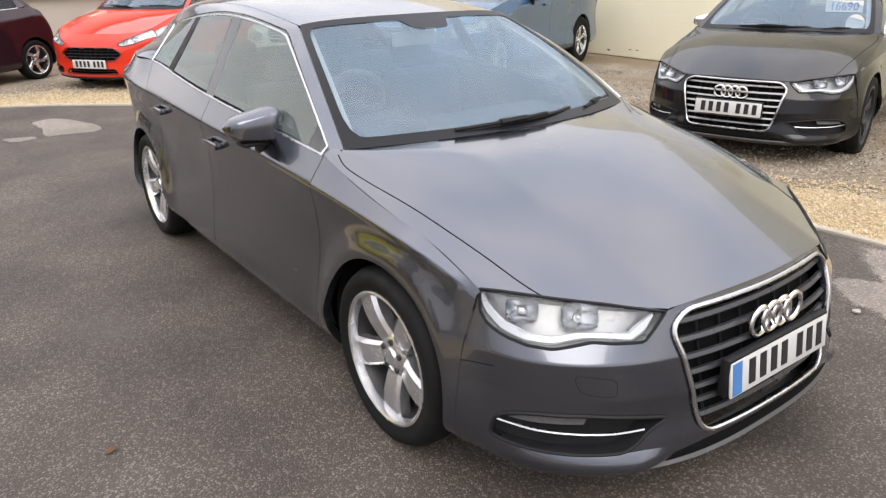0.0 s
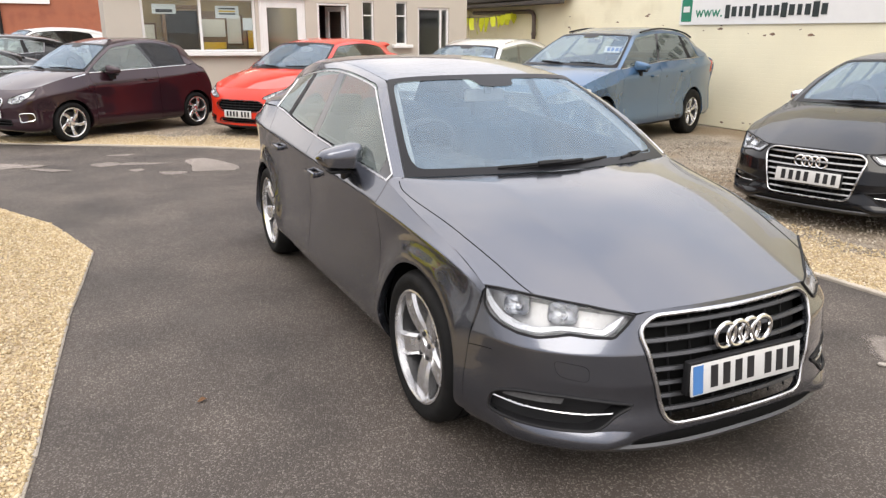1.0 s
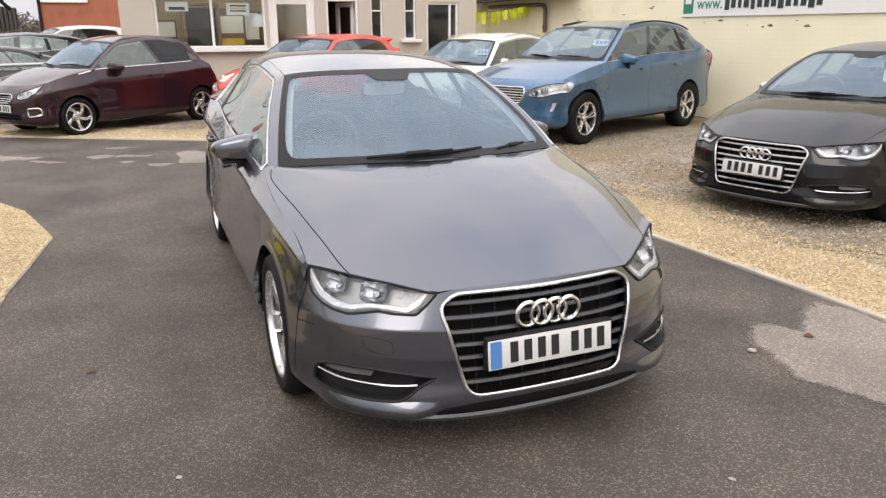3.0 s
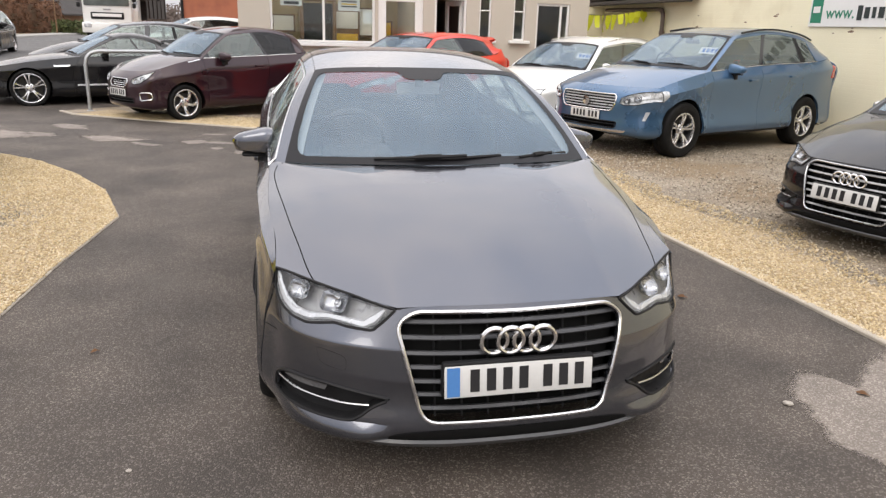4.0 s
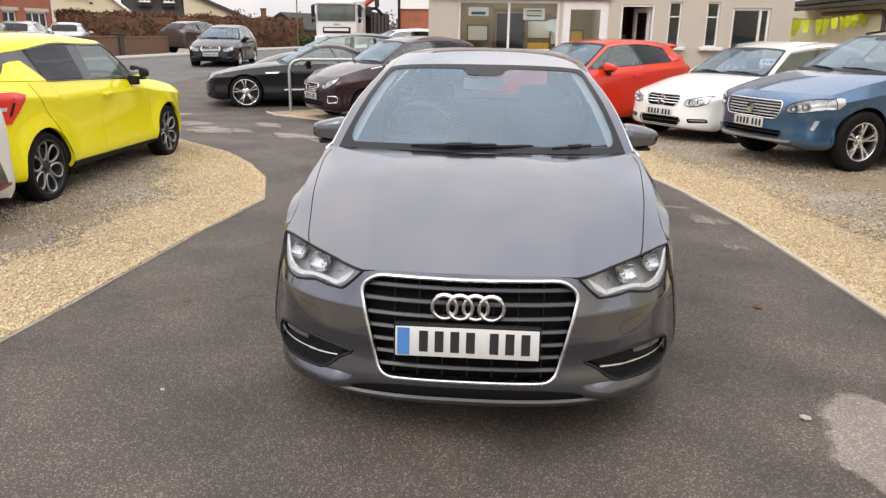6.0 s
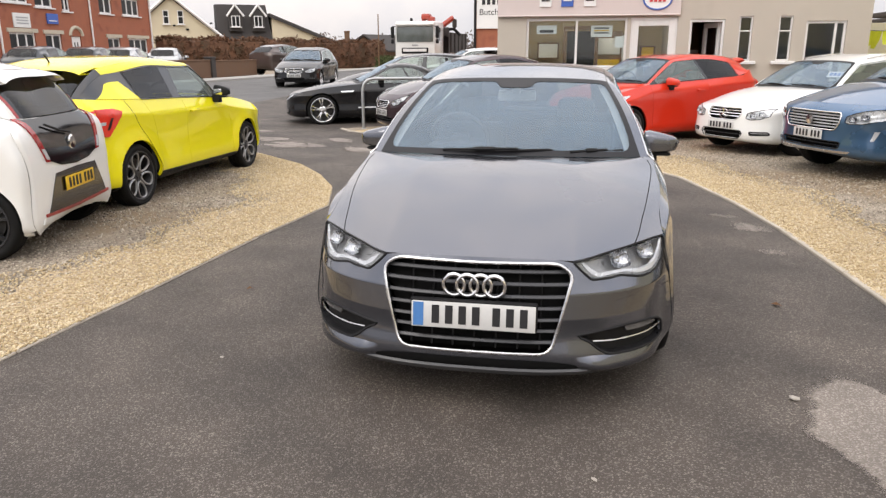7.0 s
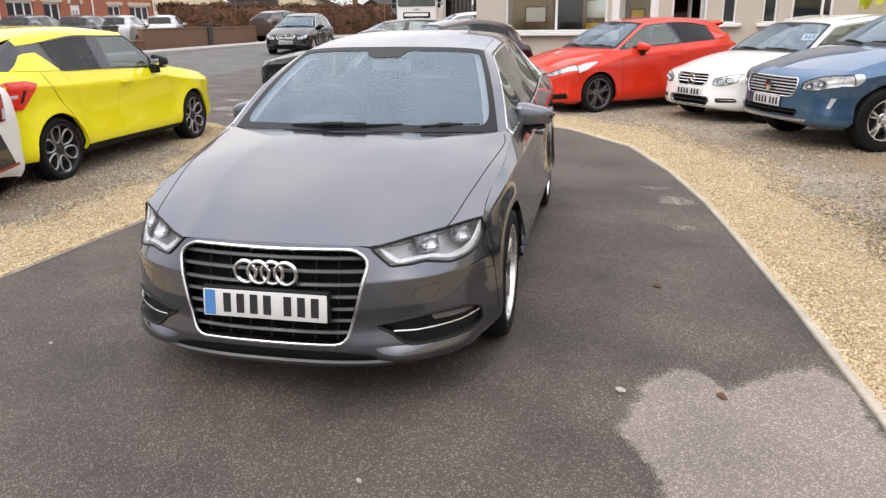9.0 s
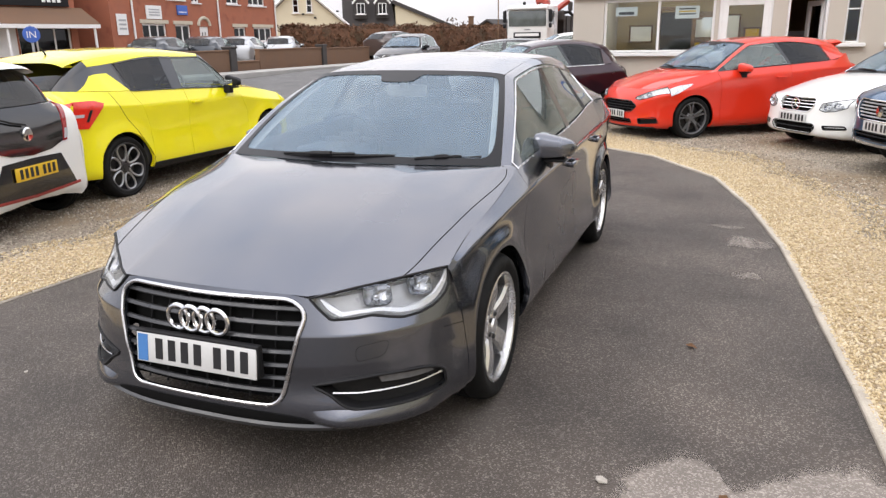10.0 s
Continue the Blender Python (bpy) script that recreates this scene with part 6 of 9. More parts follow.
def side_intake(car, net, outline, m_trim=None, strip=None, fog=None, depth=0.05):
    """A recessed dark intake at either end of the bumper, with its surround, bright strip and fog lamp."""
    for sd in (1, -1):
        poly = rounded(np.array(outline), 0.02, 3)
        pts = strip_line(net, poly, 60, 0.001, (0, 2), True)
        t = tube_mesh(pts, 0.006, 6, True)
        it = mesh_obj("bumper_intake", *(t if sd > 0 else mirrored(t)), M_PLASTIC, car, "black bumper intake")
        c = pts.mean(0)
        inner = c + (pts - c) * 0.96 + np.array((-0.01, depth, 0))
        vs = [tuple(p) for p in pts] + [tuple(p) for p in inner]
        k = len(pts)
        fs = [(i, (i + 1) % k, k + (i + 1) % k, k + i) for i in range(k)] + [tuple(range(k, 2 * k))]
        m = (vs, fs)
        mesh_obj("intake_bowl", *(m if sd > 0 else mirrored(m)), M_PLASTIC, it)
        if strip:
            sp = strip_line(net, strip, 20, -0.004)
            t = tube_mesh(sp, 0.0045, 6)
            mesh_obj("bright_strip", *(t if sd > 0 else mirrored(t)), m_trim or M_CHROME, it, "bright metal strip")
        if fog:
            m = patch(net, fog[0], fog[1], (10, 4), -0.012, 0.02, (0, 2), sd)
            mesh_obj("fog_lamp", *m, M_FOG, it, "dark fog lamp")


M_FOG = mat("fog_lamp_lens", (0.10, 0.102, 0.106), 0.15, 0.2, 0.6, var=0.2, scale=30)


def rings_badge(car, y, z, r=0.05, step=0.058, th=0.0065):
    bd = None
    for i in range(4):
        x = (i - 1.5) * step * 1.0
        v, f = tube_mesh([(x + r * math.cos(a), y - 0.002 * (i % 2), z + r * math.sin(a)) for a in np.linspace(0, 2 * math.pi, 37)[:-1]], th, 8, True)
        o = mesh_obj("badge_ring", v, f, M_CHROME, car if bd is None else bd)
        bd = bd or o
    return bd


def seam(car, net, line, axes, sides=(1, -1), r=0.0022, n=20, off=-0.0006, closed=False, parent=None):
    pts = strip_line(net, line, n, off, axes, closed)
    t = tube_mesh(pts, r, 5, closed)
    for sd in sides:
        mesh_obj("panel_seam", *(t if sd > 0 else mirrored(t)), M_VOID, parent or car)


def hatch_front(car, net, bumper, m_slat=None, blue=False):
    """Headlights, grille, intakes, rings, plate and lower blades of the two hatchbacks of the same make."""
    lamp(car, net, HATCH_LAMP[0], HATCH_LAMP[1], back_mat=M_LAMPBACK, bulbs=((0.60, 0.642, 0.045), (0.715, 0.655, 0.040)), n=(34, 9),
         drl=[(0.783, 0.692, 0.007), (0.779, 0.650, 0.012), (0.764, 0.612, 0.015), (0.735, 0.592, 0.014), (0.687, 0.586, 0.012), (0.62, 0.599, 0.010), (0.56, 0.597, 0.010), (0.508, 0.593, 0.013), (0.470, 0.616, 0.017), (0.438, 0.645, 0.005)])
    framed_grille(car, net, HATCH_GRILLE, 0.0075, M_SATIN, [0.612, 0.563, 0.514, 0.466, 0.418, 0.370, 0.322], m_slat or M_SLAT, 0.06, 0.0135)
    side_intake(car, net, HATCH_INTAKE, M_SATIN, [(0.800, 0.326), (0.74, 0.321), (0.667, 0.320), (0.58, 0.319), (0.497, 0.324)], ([(0.645, 0.345), (0.782, 0.337)], [(0.632, 0.371), (0.773, 0.357)]))
    p, _ = net.find([(0.0, 0.555), (0.0, 0.437)])
    rings_badge(car, p[0][1] - 0.014, 0.560, 0.0445, 0.0565, 0.0085)
    plate(bumper, (0, p[1][1] - 0.024, 0.437), 0, blue=blue, tilt=-7)
    part("plate_holder", boxes([((0, p[1][1] - 0.005, 0.440), (0.532, 0.03, 0.122))], 0.006), M_PLASTIC, bumper)
    seam(car, net, rounded([(0.567, 0.485), (0.665, 0.502), (0.652, 0.446), (0.569, 0.432)], 0.02), (0, 2), n=48, closed=True, parent=bumper, r=0.0010)
    seam(car, net, [(0.842, 0.484), (0.82, 0.487), (0.793, 0.491)], (0, 2), n=12, parent=bumper, r=0.0018)
    m_body = bumper.data.materials[0]
    xs = np.linspace(-0.47, 0.47, 60)
    # no recess here: a near-black patch on the bumper paints the slot's shade
    mesh_obj("slot_shade_patch", *patch(net, [(x, 0.207) for x in xs], [(x, 0.251 - 0.038 * abs(x / 0.47) ** 5) for x in xs], (80, 6), 0.004, 0.012), M_VOID, bumper, "dark slot above the lip")
    xs = np.linspace(-0.54, 0.54, 60)
    rows = []
    for dz, out_ in ((-0.017, -0.03), (-0.010, 0.012), (-0.003, 0.022), (0.010, 0.016), (0.013, -0.004)):
        p, nn = net.find([(x, 0.200 + dz) for x in xs])
        rows.append(p + nn * out_)
    mesh_obj("front_lip", *sheet(np.array(rows), 0, 0.004), M_LIP, bumper, "dark grey lip")
    # body-coloured blades below the intakes, which run out to a kink beside the lip
    xs = np.linspace(0.40, 0.846, 46)
    k = np.clip((xs - 0.40) / 0.13, 0, 1)
    k = k * k * (3 - 2 * k) * np.clip((0.846 - xs) / 0.09, 0.03, 1)
    zt = np.interp(xs, [0.40, 0.44, 0.50, 0.56, 0.62, 0.846], [0.258, 0.262, 0.266, 0.2635, 0.261, 0.261])
    rows = []
    for f, out_ in ((0.0, 0.001), (0.25, 0.013), (0.5, 0.026), (0.58, 0.027), (0.8, 0.022), (1.0, 0.012), (1.10, -0.012)):
        z = zt + (np.interp(xs, [0.40, 0.50, 0.846], [0.206, 0.188, 0.172]) - zt) * f
        p, nn = net.find(np.stack((xs, z), 1))
        rows.append(p + nn * (out_ * k)[:, None])
    for sd in (1, -1):
        mesh_obj("bumper_blade", *sheet(np.array(rows), 0, 0.004, (), sd), m_body, bumper)


M_LIP = mat("satin_dark_lip", (0.045, 0.046, 0.05), 0.42, 0, 0.2, var=0.1, scale=12)
HATCH_GRILLE = [(0.0, 0.648), (0.345, 0.646), (0.402, 0.603), (0.321, 0.277), (0.0, 0.276)]
HATCH_INTAKE = [(0.425, 0.352), (0.533, 0.367), (0.637, 0.378), (0.74, 0.374), (0.775, 0.360), (0.798, 0.335), (0.806, 0.268), (0.76, 0.263), (0.66, 0.262), (0.56, 0.265), (0.525, 0.285), (0.49, 0.318)]
HATCH_LAMP = ([(0.404, 0.647), (0.440, 0.612), (0.480, 0.578), (0.554, 0.578), (0.600, 0.583), (0.645, 0.574), (0.690, 0.565), (0.735, 0.570), (0.766, 0.584), (0.784, 0.607), (0.790, 0.640)],
           [(0.406, 0.650), (0.47, 0.661), (0.541, 0.672), (0.60, 0.681), (0.661, 0.690), (0.73, 0.698), (0.784, 0.703)])
SHUT = Net([[(x, y, 0), (x, y, 1)] for x, y in ((0.652, 0.345), (0.667, 0.390), (0.697, 0.54), (0.726, 0.70), (0.750, 0.865), (0.771, 1.03), (0.786, 1.19), (0.786, 1.24), (0.772, 1.30))]).grid(np.linspace(0, 8, 50), [0.0])[:, 0, :2].tolist()
GRILLE_HOLE = [(0.0, 0.642)] + [tuple(q * (0.99, 1.0)) for q in rounded([(-0.345, 0.645), (0.345, 0.645), (0.402, 0.603), (0.321, 0.278), (-0.321, 0.278), (-0.402, 0.603)], 0.05, 5) if q[0] > 0.001] + [(0.0, 0.280)]
GREY_CAR = dict(bpillar=(0.06, 0.15), wipers=((-0.40, 0.26), (0.33, 0.64)), wiper_u=(4.025, 4.11), flare=((0.90, 0.317, 0.350, 0.035, 0.085, 0.80), (3.537, 0.317, 0.350, 0.030, 0.085, 0.88)), wheel_in=0.022, wheel_turn=(8, 36), L=4.31, W=1.785, taper=[0.945, 0.966, 0.980, 0.987, 0.99, 0.992, 0.996, 1, 1, 1, 0.995, 0.965, 0.9], H=1.425, fa=0.90, ra=3.537, arch=0.350, sill=0.19, doors=(1.34, 2.44, 3.22), tail_y=4.12,
          wing_y=0.492, wing_x=0.790, wing_z=0.706, belt=(0.922, 1.065, 1.07), belt_at=((1.34, 0.922), (2.1, 0.966), (2.44, 0.988), (2.9, 1.022), (3.22, 1.064)), shoulder=(0.655, 0.826, 0.915, 0.955), waist=0.013, cowl_y=(1.16, 1.34),
          mid=[(0.10, 0.668), (1.10, 0.955), (1.925, 1.338), (2.45, 1.408), (3.85, 1.29), (4.20, 0.98)], bonnet_bulge=0.04,
          hdrop=0.046, header_y=1.985, header_x=0.558, rail_x=0.61, rear_x=0.53, glass_end=(3.42, 3.50), tail_glass=(4.2, 4.10, 0.975), tail_glass_x=0.60,
          nose=[(0.09, 0.185), (0.026, 0.205), (0.026, 0.33), (0.028, 0.415), (0.0445, 0.524), (0.10, 0.668)], nose_end=0.985, nose_power=(2.75, 2.75, 2.5, 2.45, 2.42, 2.4), nose_edge={2: 0.33, 3: 0.43, 4: 0.532}, front_breaks=(3, 4), quarter=(8.12, 0.10), rear_glass=M_BACKGLASS,
          shut_line=SHUT, hollow=0.032, crease_in=0.008, side_fix={(0, 0): (0.775, 0.52, 0.18), (0, 1): (0.818, 0.52, 0.22), (0, 2): (0.829, 0.52, 0.41), (0, 3): (0.824, 0.515, 0.56), (0, 4): (0.799, 0.500, 0.692), (1, 4): (0.832, 0.68, 0.750), (2, 4): (0.856, 0.95, 0.789), (3, 4): (0.868, 1.16, 0.812), (1, 5): (0.790, 0.70, 0.770), (2, 5): (0.812, 0.94, 0.830), (3, 5): (0.812, 1.16, 0.876), (9, 5): (0.792, 3.42, 1.064), (8, 5): (0.806, 2.94, 1.026)}, nose_spread=1.0,
          top_fix={(4, 1): (0.784, 1.348, 0.934), (4, 2): (0.738, 1.32, 0.934), (5, 1): (0.702, 1.675, 1.148), (5, 2): (0.655, 1.655, 1.150), (6, 1): (0.604, 2.0, 1.296), (7, 1): (0.607, 2.5, 1.346), (0, 1): (0.62, 0.325, 0.681), (0, 2): (0.40, 0.138, 0.659), (0, 3): (0, 0.10, 0.668)}, openings=[GRILLE_HOLE, HATCH_INTAKE, HATCH_LAMP[0] + HATCH_LAMP[1][::-1]], rear=[(4.2, 0.2), (4.28, 0.25), (4.31, 0.45), (4.30, 0.62), (4.26, 0.8), (4.2, 0.98)],
          handles=((2.30, 0.800), (3.10, 0.838)), mirror=(0.885, 1.78, 0.965), wheel=("grey", 0.317, 0.215, 0.232, 5, "broad", M_ALLOY, M_ALLOYDK), paint=M_GREY, trim=M_SATIN, trim_r=0.0055, fine=1.0, front_n=170)
hero, h_side, h_top, h_front, h_rear, h_bumper, h_tail = make_car("hatchback_car", GREY_CAR, "grey metallic five-door hatchback standing on the tarmac drive", pose(1.885, 1.02, 0, 0, 0, 0.8), "")
hatch_front(hero, h_front, h_bumper, blue=True)


# ---- the other parked cars ----
def heading(p, local, turn):
    """The pose of a car turned by turn degrees whose point local (x, y) stands at p."""
    c, s = math.cos(radians(turn)), math.sin(radians(turn))
    return pose(p[0] - (local[0] * c - local[1] * s), p[1] - (local[0] * s + local[1] * c), 0, 0, 0, turn)


def spec(base, **over):
    d = dict(base)
    d.update(over)
    return d


# measures that only the grey car and the black one of its make share
OWN = ("bpillar", "wipers", "wiper_u", "flare", "wheel_in", "wheel_turn", "taper", "side_fix", "belt_at", "nose_edge", "nose_end", "hdrop", "quarter", "shut_line", "front_breaks", "rear_glass", "top_fix")
BASE = {k: v for k, v in GREY_CAR.items() if k not in OWN}


# black hatchback of the same make
BLACK_CAR = spec(GREY_CAR, paint=M_BLACK, wheel=("black_hatch", 0.325, 0.225, 0.235, 5, "double", M_ALLOYDK, M_ALLOYDK), mirror_mat=M_CHROME, fine=0.6, trim=M_GLOSSBLK)
black_hatch, n_side, n_top, n_front, n_rear, n_bumper, n_tail = make_car("hatchback_car", BLACK_CAR, "black five-door hatchback with silver mirror caps parked on gravel", heading((5.18, 3.48), (0, 0.02), -73.5))
hatch_front(black_hatch, n_front, n_bumper, m_slat=M_ALLOYMID)

pr = n_top.at([5.0], [2.62])[0]
card = part("price_card", boxes([((0.42, pr[1] + 0.06, pr[2] - 0.02), (0.30, 0.006, 0.10))]), M_PAPER, black_hatch, "white price card behind the windscreen", smooth=False)
ptx = bpy.data.curves.new("price_text", "FONT")
ptx.body, ptx.size, ptx.align_x = "16690", 0.095, "CENTER"
pto = new("price_text", ptx)
pto.parent = card
pto.matrix_basis = pose(0.42, pr[1] + 0.055, pr[2] - 0.052, 90, 0, 0)
ptx.materials.append(M_SIGNBLUE)
mesh_obj("round_sticker", *lathe_mesh([(0.0, 0.0), (0.075, 0.0), (0.075, 0.004), (0.0, 0.004)], 20, "z"), M_PAPER, black_hatch, "pale round sticker", place=pose(0.56, pr[1] - 0.12, pr[2] - 0.15, 90, 0, 0))



def price_card(car, net, x, w=0.34, h=0.13):
    """A white price card with blue bars behind the windscreen."""
    q = net.at([5.25], [3 - abs(x) / (T2X(net, 5.25) + 1e-6)])[0]
    m = pose(x, q[1] + 0.05, q[2] - 0.06, -35, 0, 0)
    cd = part("price_card", boxes([((0, 0, 0), (w, 0.006, h))]), M_PAPER, car, "white price card behind the windscreen", place=m, smooth=False)
    for k in range(4):
        part("bar", boxes([((-w / 2 + 0.07 + k * 0.068, -0.005, 0), (0.045, 0.002, h * 0.6))]), M_SIGNBLUE, cd, smooth=False)


# blue estate-like off-roader
BLUE_CAR = spec(BASE, hollow=0.028, L=4.64, W=1.89, H=1.71, fa=0.88, ra=3.654, arch=0.40, sill=0.27, doors=(1.36, 2.42, 3.28), tail_y=4.42, wing_y=0.42, wing_x=0.83, wing_z=0.90,
          belt=(1.10, 1.225, 1.30), shoulder=(0.80, 0.98, 1.07, 1.14), cowl_y=(1.2, 1.36), mid=[(0.12, 0.90), (1.12, 1.135), (2.0, 1.575), (2.6, 1.66), (4.10, 1.54), (4.52, 1.24)], bonnet_bulge=0.025,
          header_y=2.06, header_x=0.60, rail_x=0.66, rear_x=0.56, glass_end=(3.80, 3.78), tail_glass=(4.5, 4.42, 1.24), tail_glass_x=0.62,
          nose=[(0.12, 0.30), (0.03, 0.33), (0.0, 0.48), (0.0, 0.62), (0.03, 0.78), (0.12, 0.90)], nose_power=2.5, top_fix={}, rear=[(4.52, 0.35), (4.60, 0.42), (4.64, 0.6), (4.62, 0.8), (4.58, 1.0), (4.52, 1.2)],
          handles=((2.2, 0.98), (3.14, 1.02)), mirror=(0.96, 1.78, 1.13), wheel=("off_roader", 0.362, 0.235, 0.222, 5, "double", M_ALLOY, M_ALLOYDK), paint=M_BLUE, trim=M_CHROME, trim_low=True, quarter=(8.35, 0.04), crease_in=0.004, waist=0.03, trim_r=0.006, fine=0.6, wedge=0.05,
          openings=[lamp_hole([(0.535, 0.70), (0.59, 0.68), (0.72, 0.69), (0.868, 0.735), (1.0, 0.735)], [(0.54, 0.76), (0.61, 0.80), (0.72, 0.838), (0.845, 0.860), (1.0, 0.860)]), [(0, 0.80), (0.46, 0.79), (0.47, 0.70), (0.41, 0.60), (0, 0.595)], [(0, 0.47), (0.5, 0.46), (0.48, 0.39), (0, 0.385)]], sill_mat=M_PLASTIC)
off_roader, n_side, n_top, n_front, n_rear, n_bumper, n_tail = make_car("off_roader_car", BLUE_CAR, "blue metallic five-door off-roader parked on gravel by the wall", heading((6.161, 7.516), (0.93, 0.88), -67.8))
framed_grille(off_roader, n_front, [(0, 0.81), (0.47, 0.80), (0.48, 0.70), (0.42, 0.595), (0, 0.585)], 0.009, M_CHROME, [0.77, 0.735, 0.70, 0.665, 0.63], M_ALLOYMID, 0.05, 0.016, bars=0)
lamp(off_roader, n_front, [(0.535, 0.70), (0.59, 0.68), (0.72, 0.69), (0.868, 0.735)], [(0.54, 0.76), (0.61, 0.80), (0.72, 0.838), (0.845, 0.860)], bulbs=((0.62, 0.735, 0.04), (0.74, 0.765, 0.042)), wrap=True, back_mat=M_LAMPPALE)
for sd in (1, -1):
    mesh_obj("day_lamp", *patch(n_front, [(0.79, 0.50), (0.815, 0.50)], [(0.81, 0.61), (0.835, 0.61)], (4, 6), 0.006, 0.01, (0, 2), sd), M_DRL, off_roader, "upright white day lamp")
    mesh_obj("tail_light", *patch(n_side, [(4.30, 0.98), (4.42, 0.98)], [(4.30, 1.16), (4.40, 1.16)], (5, 8), 0.008, 0.012, (1, 2), sd), M_REDLAMP, off_roader, "red tail light")
framed_grille(off_roader, n_front, [(0, 0.475), (0.52, 0.465), (0.49, 0.385), (0, 0.38)], 0.006, M_PLASTIC, [0.43], M_PLASTIC, 0.05, 0.012, bars=0)
sk = patch(n_front, [(-0.6, 0.335), (0, 0.325), (0.6, 0.335)], [(-0.64, 0.365), (0, 0.355), (0.64, 0.365)], (24, 4), 0.006, 0.01)
mesh_obj("skid_strip", *sk, M_ALLOY, n_bumper, "silver lower strip")
price_card(off_roader, n_top, 0.45, 0.26, 0.10)
for sd in (1, -1):
    wl = mesh_obj("wing_lamp", *patch(n_side, [(0.452, 0.735), (0.50, 0.765), (0.535, 0.80)], [(0.436, 0.858), (0.49, 0.866), (0.54, 0.860)], (10, 6), 0.007, 0.012, (1, 2), sd), M_LAMPPALE, off_roader, "swept-back end of the headlight")
    mesh_obj("lamp_lens", *patch(n_side, [(0.452, 0.73), (0.50, 0.76), (0.54, 0.796)], [(0.436, 0.863), (0.49, 0.871), (0.547, 0.864)], (10, 6), 0.011, 0.004, (1, 2), sd), M_LENS, wl)
badge, _ = n_front.find([(0, 0.70)])
mesh_obj("badge", *lathe_mesh([(0.0, 0.0), (0.05, 0.0), (0.058, 0.008), (0.058, 0.016), (0.0, 0.02)], 24, "z"), M_CHROME, off_roader, place=pose(0, badge[0][1] - 0.002, 0.70, 90, 0, 0))
plate(n_bumper, (0, n_front.find([(0, 0.53)])[0][0][1] - 0.01, 0.53), 0)

for sd in (1, -1):
    g = n_top.grid(np.linspace(6.3, 9.9, 20), [1.75])[:, 0] + np.array((0.0, 0, 0.03))
    t = tube_mesh([(p[0] * sd, p[1], p[2]) for p in g], 0.014, 6)
    mesh_obj("roof_rail", *t, M_PLASTIC, off_roader, "black roof rail")

# white estate
WHITE_ESTATE = spec(BASE, hollow=0.014, L=4.61, W=1.77, H=1.46, fa=0.80, ra=3.56, arch=0.345, sill=0.20, doors=(1.36, 2.4, 3.2), tail_y=4.42, wing_y=0.42, wing_x=0.77, wing_z=0.73,
          belt=(0.94, 0.97, 1.0), shoulder=(0.66, 0.78, 0.84, 0.88), cowl_y=(1.25, 1.42), mid=[(0.10, 0.73), (1.2, 0.975), (2.0, 1.37), (2.6, 1.455), (4.2, 1.36), (4.5, 1.02)],
          header_y=2.05, glass_end=(3.75, 3.95), tail_glass=(4.45, 4.42, 1.02), tail_glass_x=0.6,
          nose=[(0.10, 0.21), (0.02, 0.23), (0.0, 0.38), (0.02, 0.50), (0.05, 0.62), (0.10, 0.73)], nose_power=2.3, top_fix={}, rear=[(4.5, 0.25), (4.58, 0.3), (4.61, 0.5), (4.6, 0.66), (4.57, 0.84), (4.5, 1.02)],
          handles=((2.2, 0.80), (3.05, 0.83)), mirror=(0.90, 1.86, 0.99), wheel=("estate", 0.316, 0.215, 0.215, 7, "plain", M_ALLOY, M_ALLOYDK), paint=M_WHITE, trim=M_CHROME, trim_r=0.006, fine=0.55,
          openings=[lamp_hole([(0.42, 0.555), (0.50, 0.535), (0.62, 0.55), (0.74, 0.60)], [(0.43, 0.63), (0.52, 0.655), (0.64, 0.685), (0.755, 0.705)]), [(0, 0.69), (0.30, 0.685), (0.33, 0.62), (0.26, 0.525), (0, 0.515)], [(0, 0.375), (0.36, 0.37), (0.40, 0.33), (0.34, 0.26), (0, 0.255)], [(0.50, 0.36), (0.74, 0.37), (0.76, 0.33), (0.52, 0.315)]])


def white_front(car, net, bumper):
    framed_grille(car, net, [(0, 0.695), (0.31, 0.69), (0.34, 0.62), (0.27, 0.52), (0, 0.51)], 0.008, M_CHROME, [0.655, 0.615, 0.575], M_CHROME, 0.05, 0.012, bars=0)
    p, _ = net.find([(0, 0.60), (0, 0.43)])
    v, f = tube_mesh([(0.075 * math.cos(a), p[0][1] - 0.008, 0.605 + 0.075 * math.sin(a)) for a in np.linspace(0, 2 * math.pi, 33)[:-1]], 0.006, 6, True)
    star = [tube_mesh([(0, p[0][1] - 0.012, 0.605), (0.072 * math.sin(a), p[0][1] - 0.008, 0.605 + 0.072 * math.cos(a))], 0.007, 5) for a in (0, 2.094, 4.189)]
    mesh_obj("badge", *merge((v, f), *star), M_CHROME, car)
    lamp(car, net, [(0.42, 0.555), (0.50, 0.535), (0.62, 0.55), (0.74, 0.60)], [(0.43, 0.63), (0.52, 0.655), (0.64, 0.685), (0.755, 0.705)], bulbs=((0.53, 0.595, 0.045), (0.64, 0.62, 0.04)))
    framed_grille(car, net, [(0, 0.38), (0.37, 0.375), (0.41, 0.33), (0.35, 0.255), (0, 0.25)], 0.006, M_PLASTIC, [0.32], M_PLASTIC, 0.05, 0.012, bars=0)
    side_intake(car, net, [(0.50, 0.362), (0.74, 0.372), (0.765, 0.33), (0.52, 0.312)], M_ALLOYMID, [(0.53, 0.345), (0.74, 0.35)])
    plate(bumper, (0, p[1][1] - 0.012, 0.435), 0)


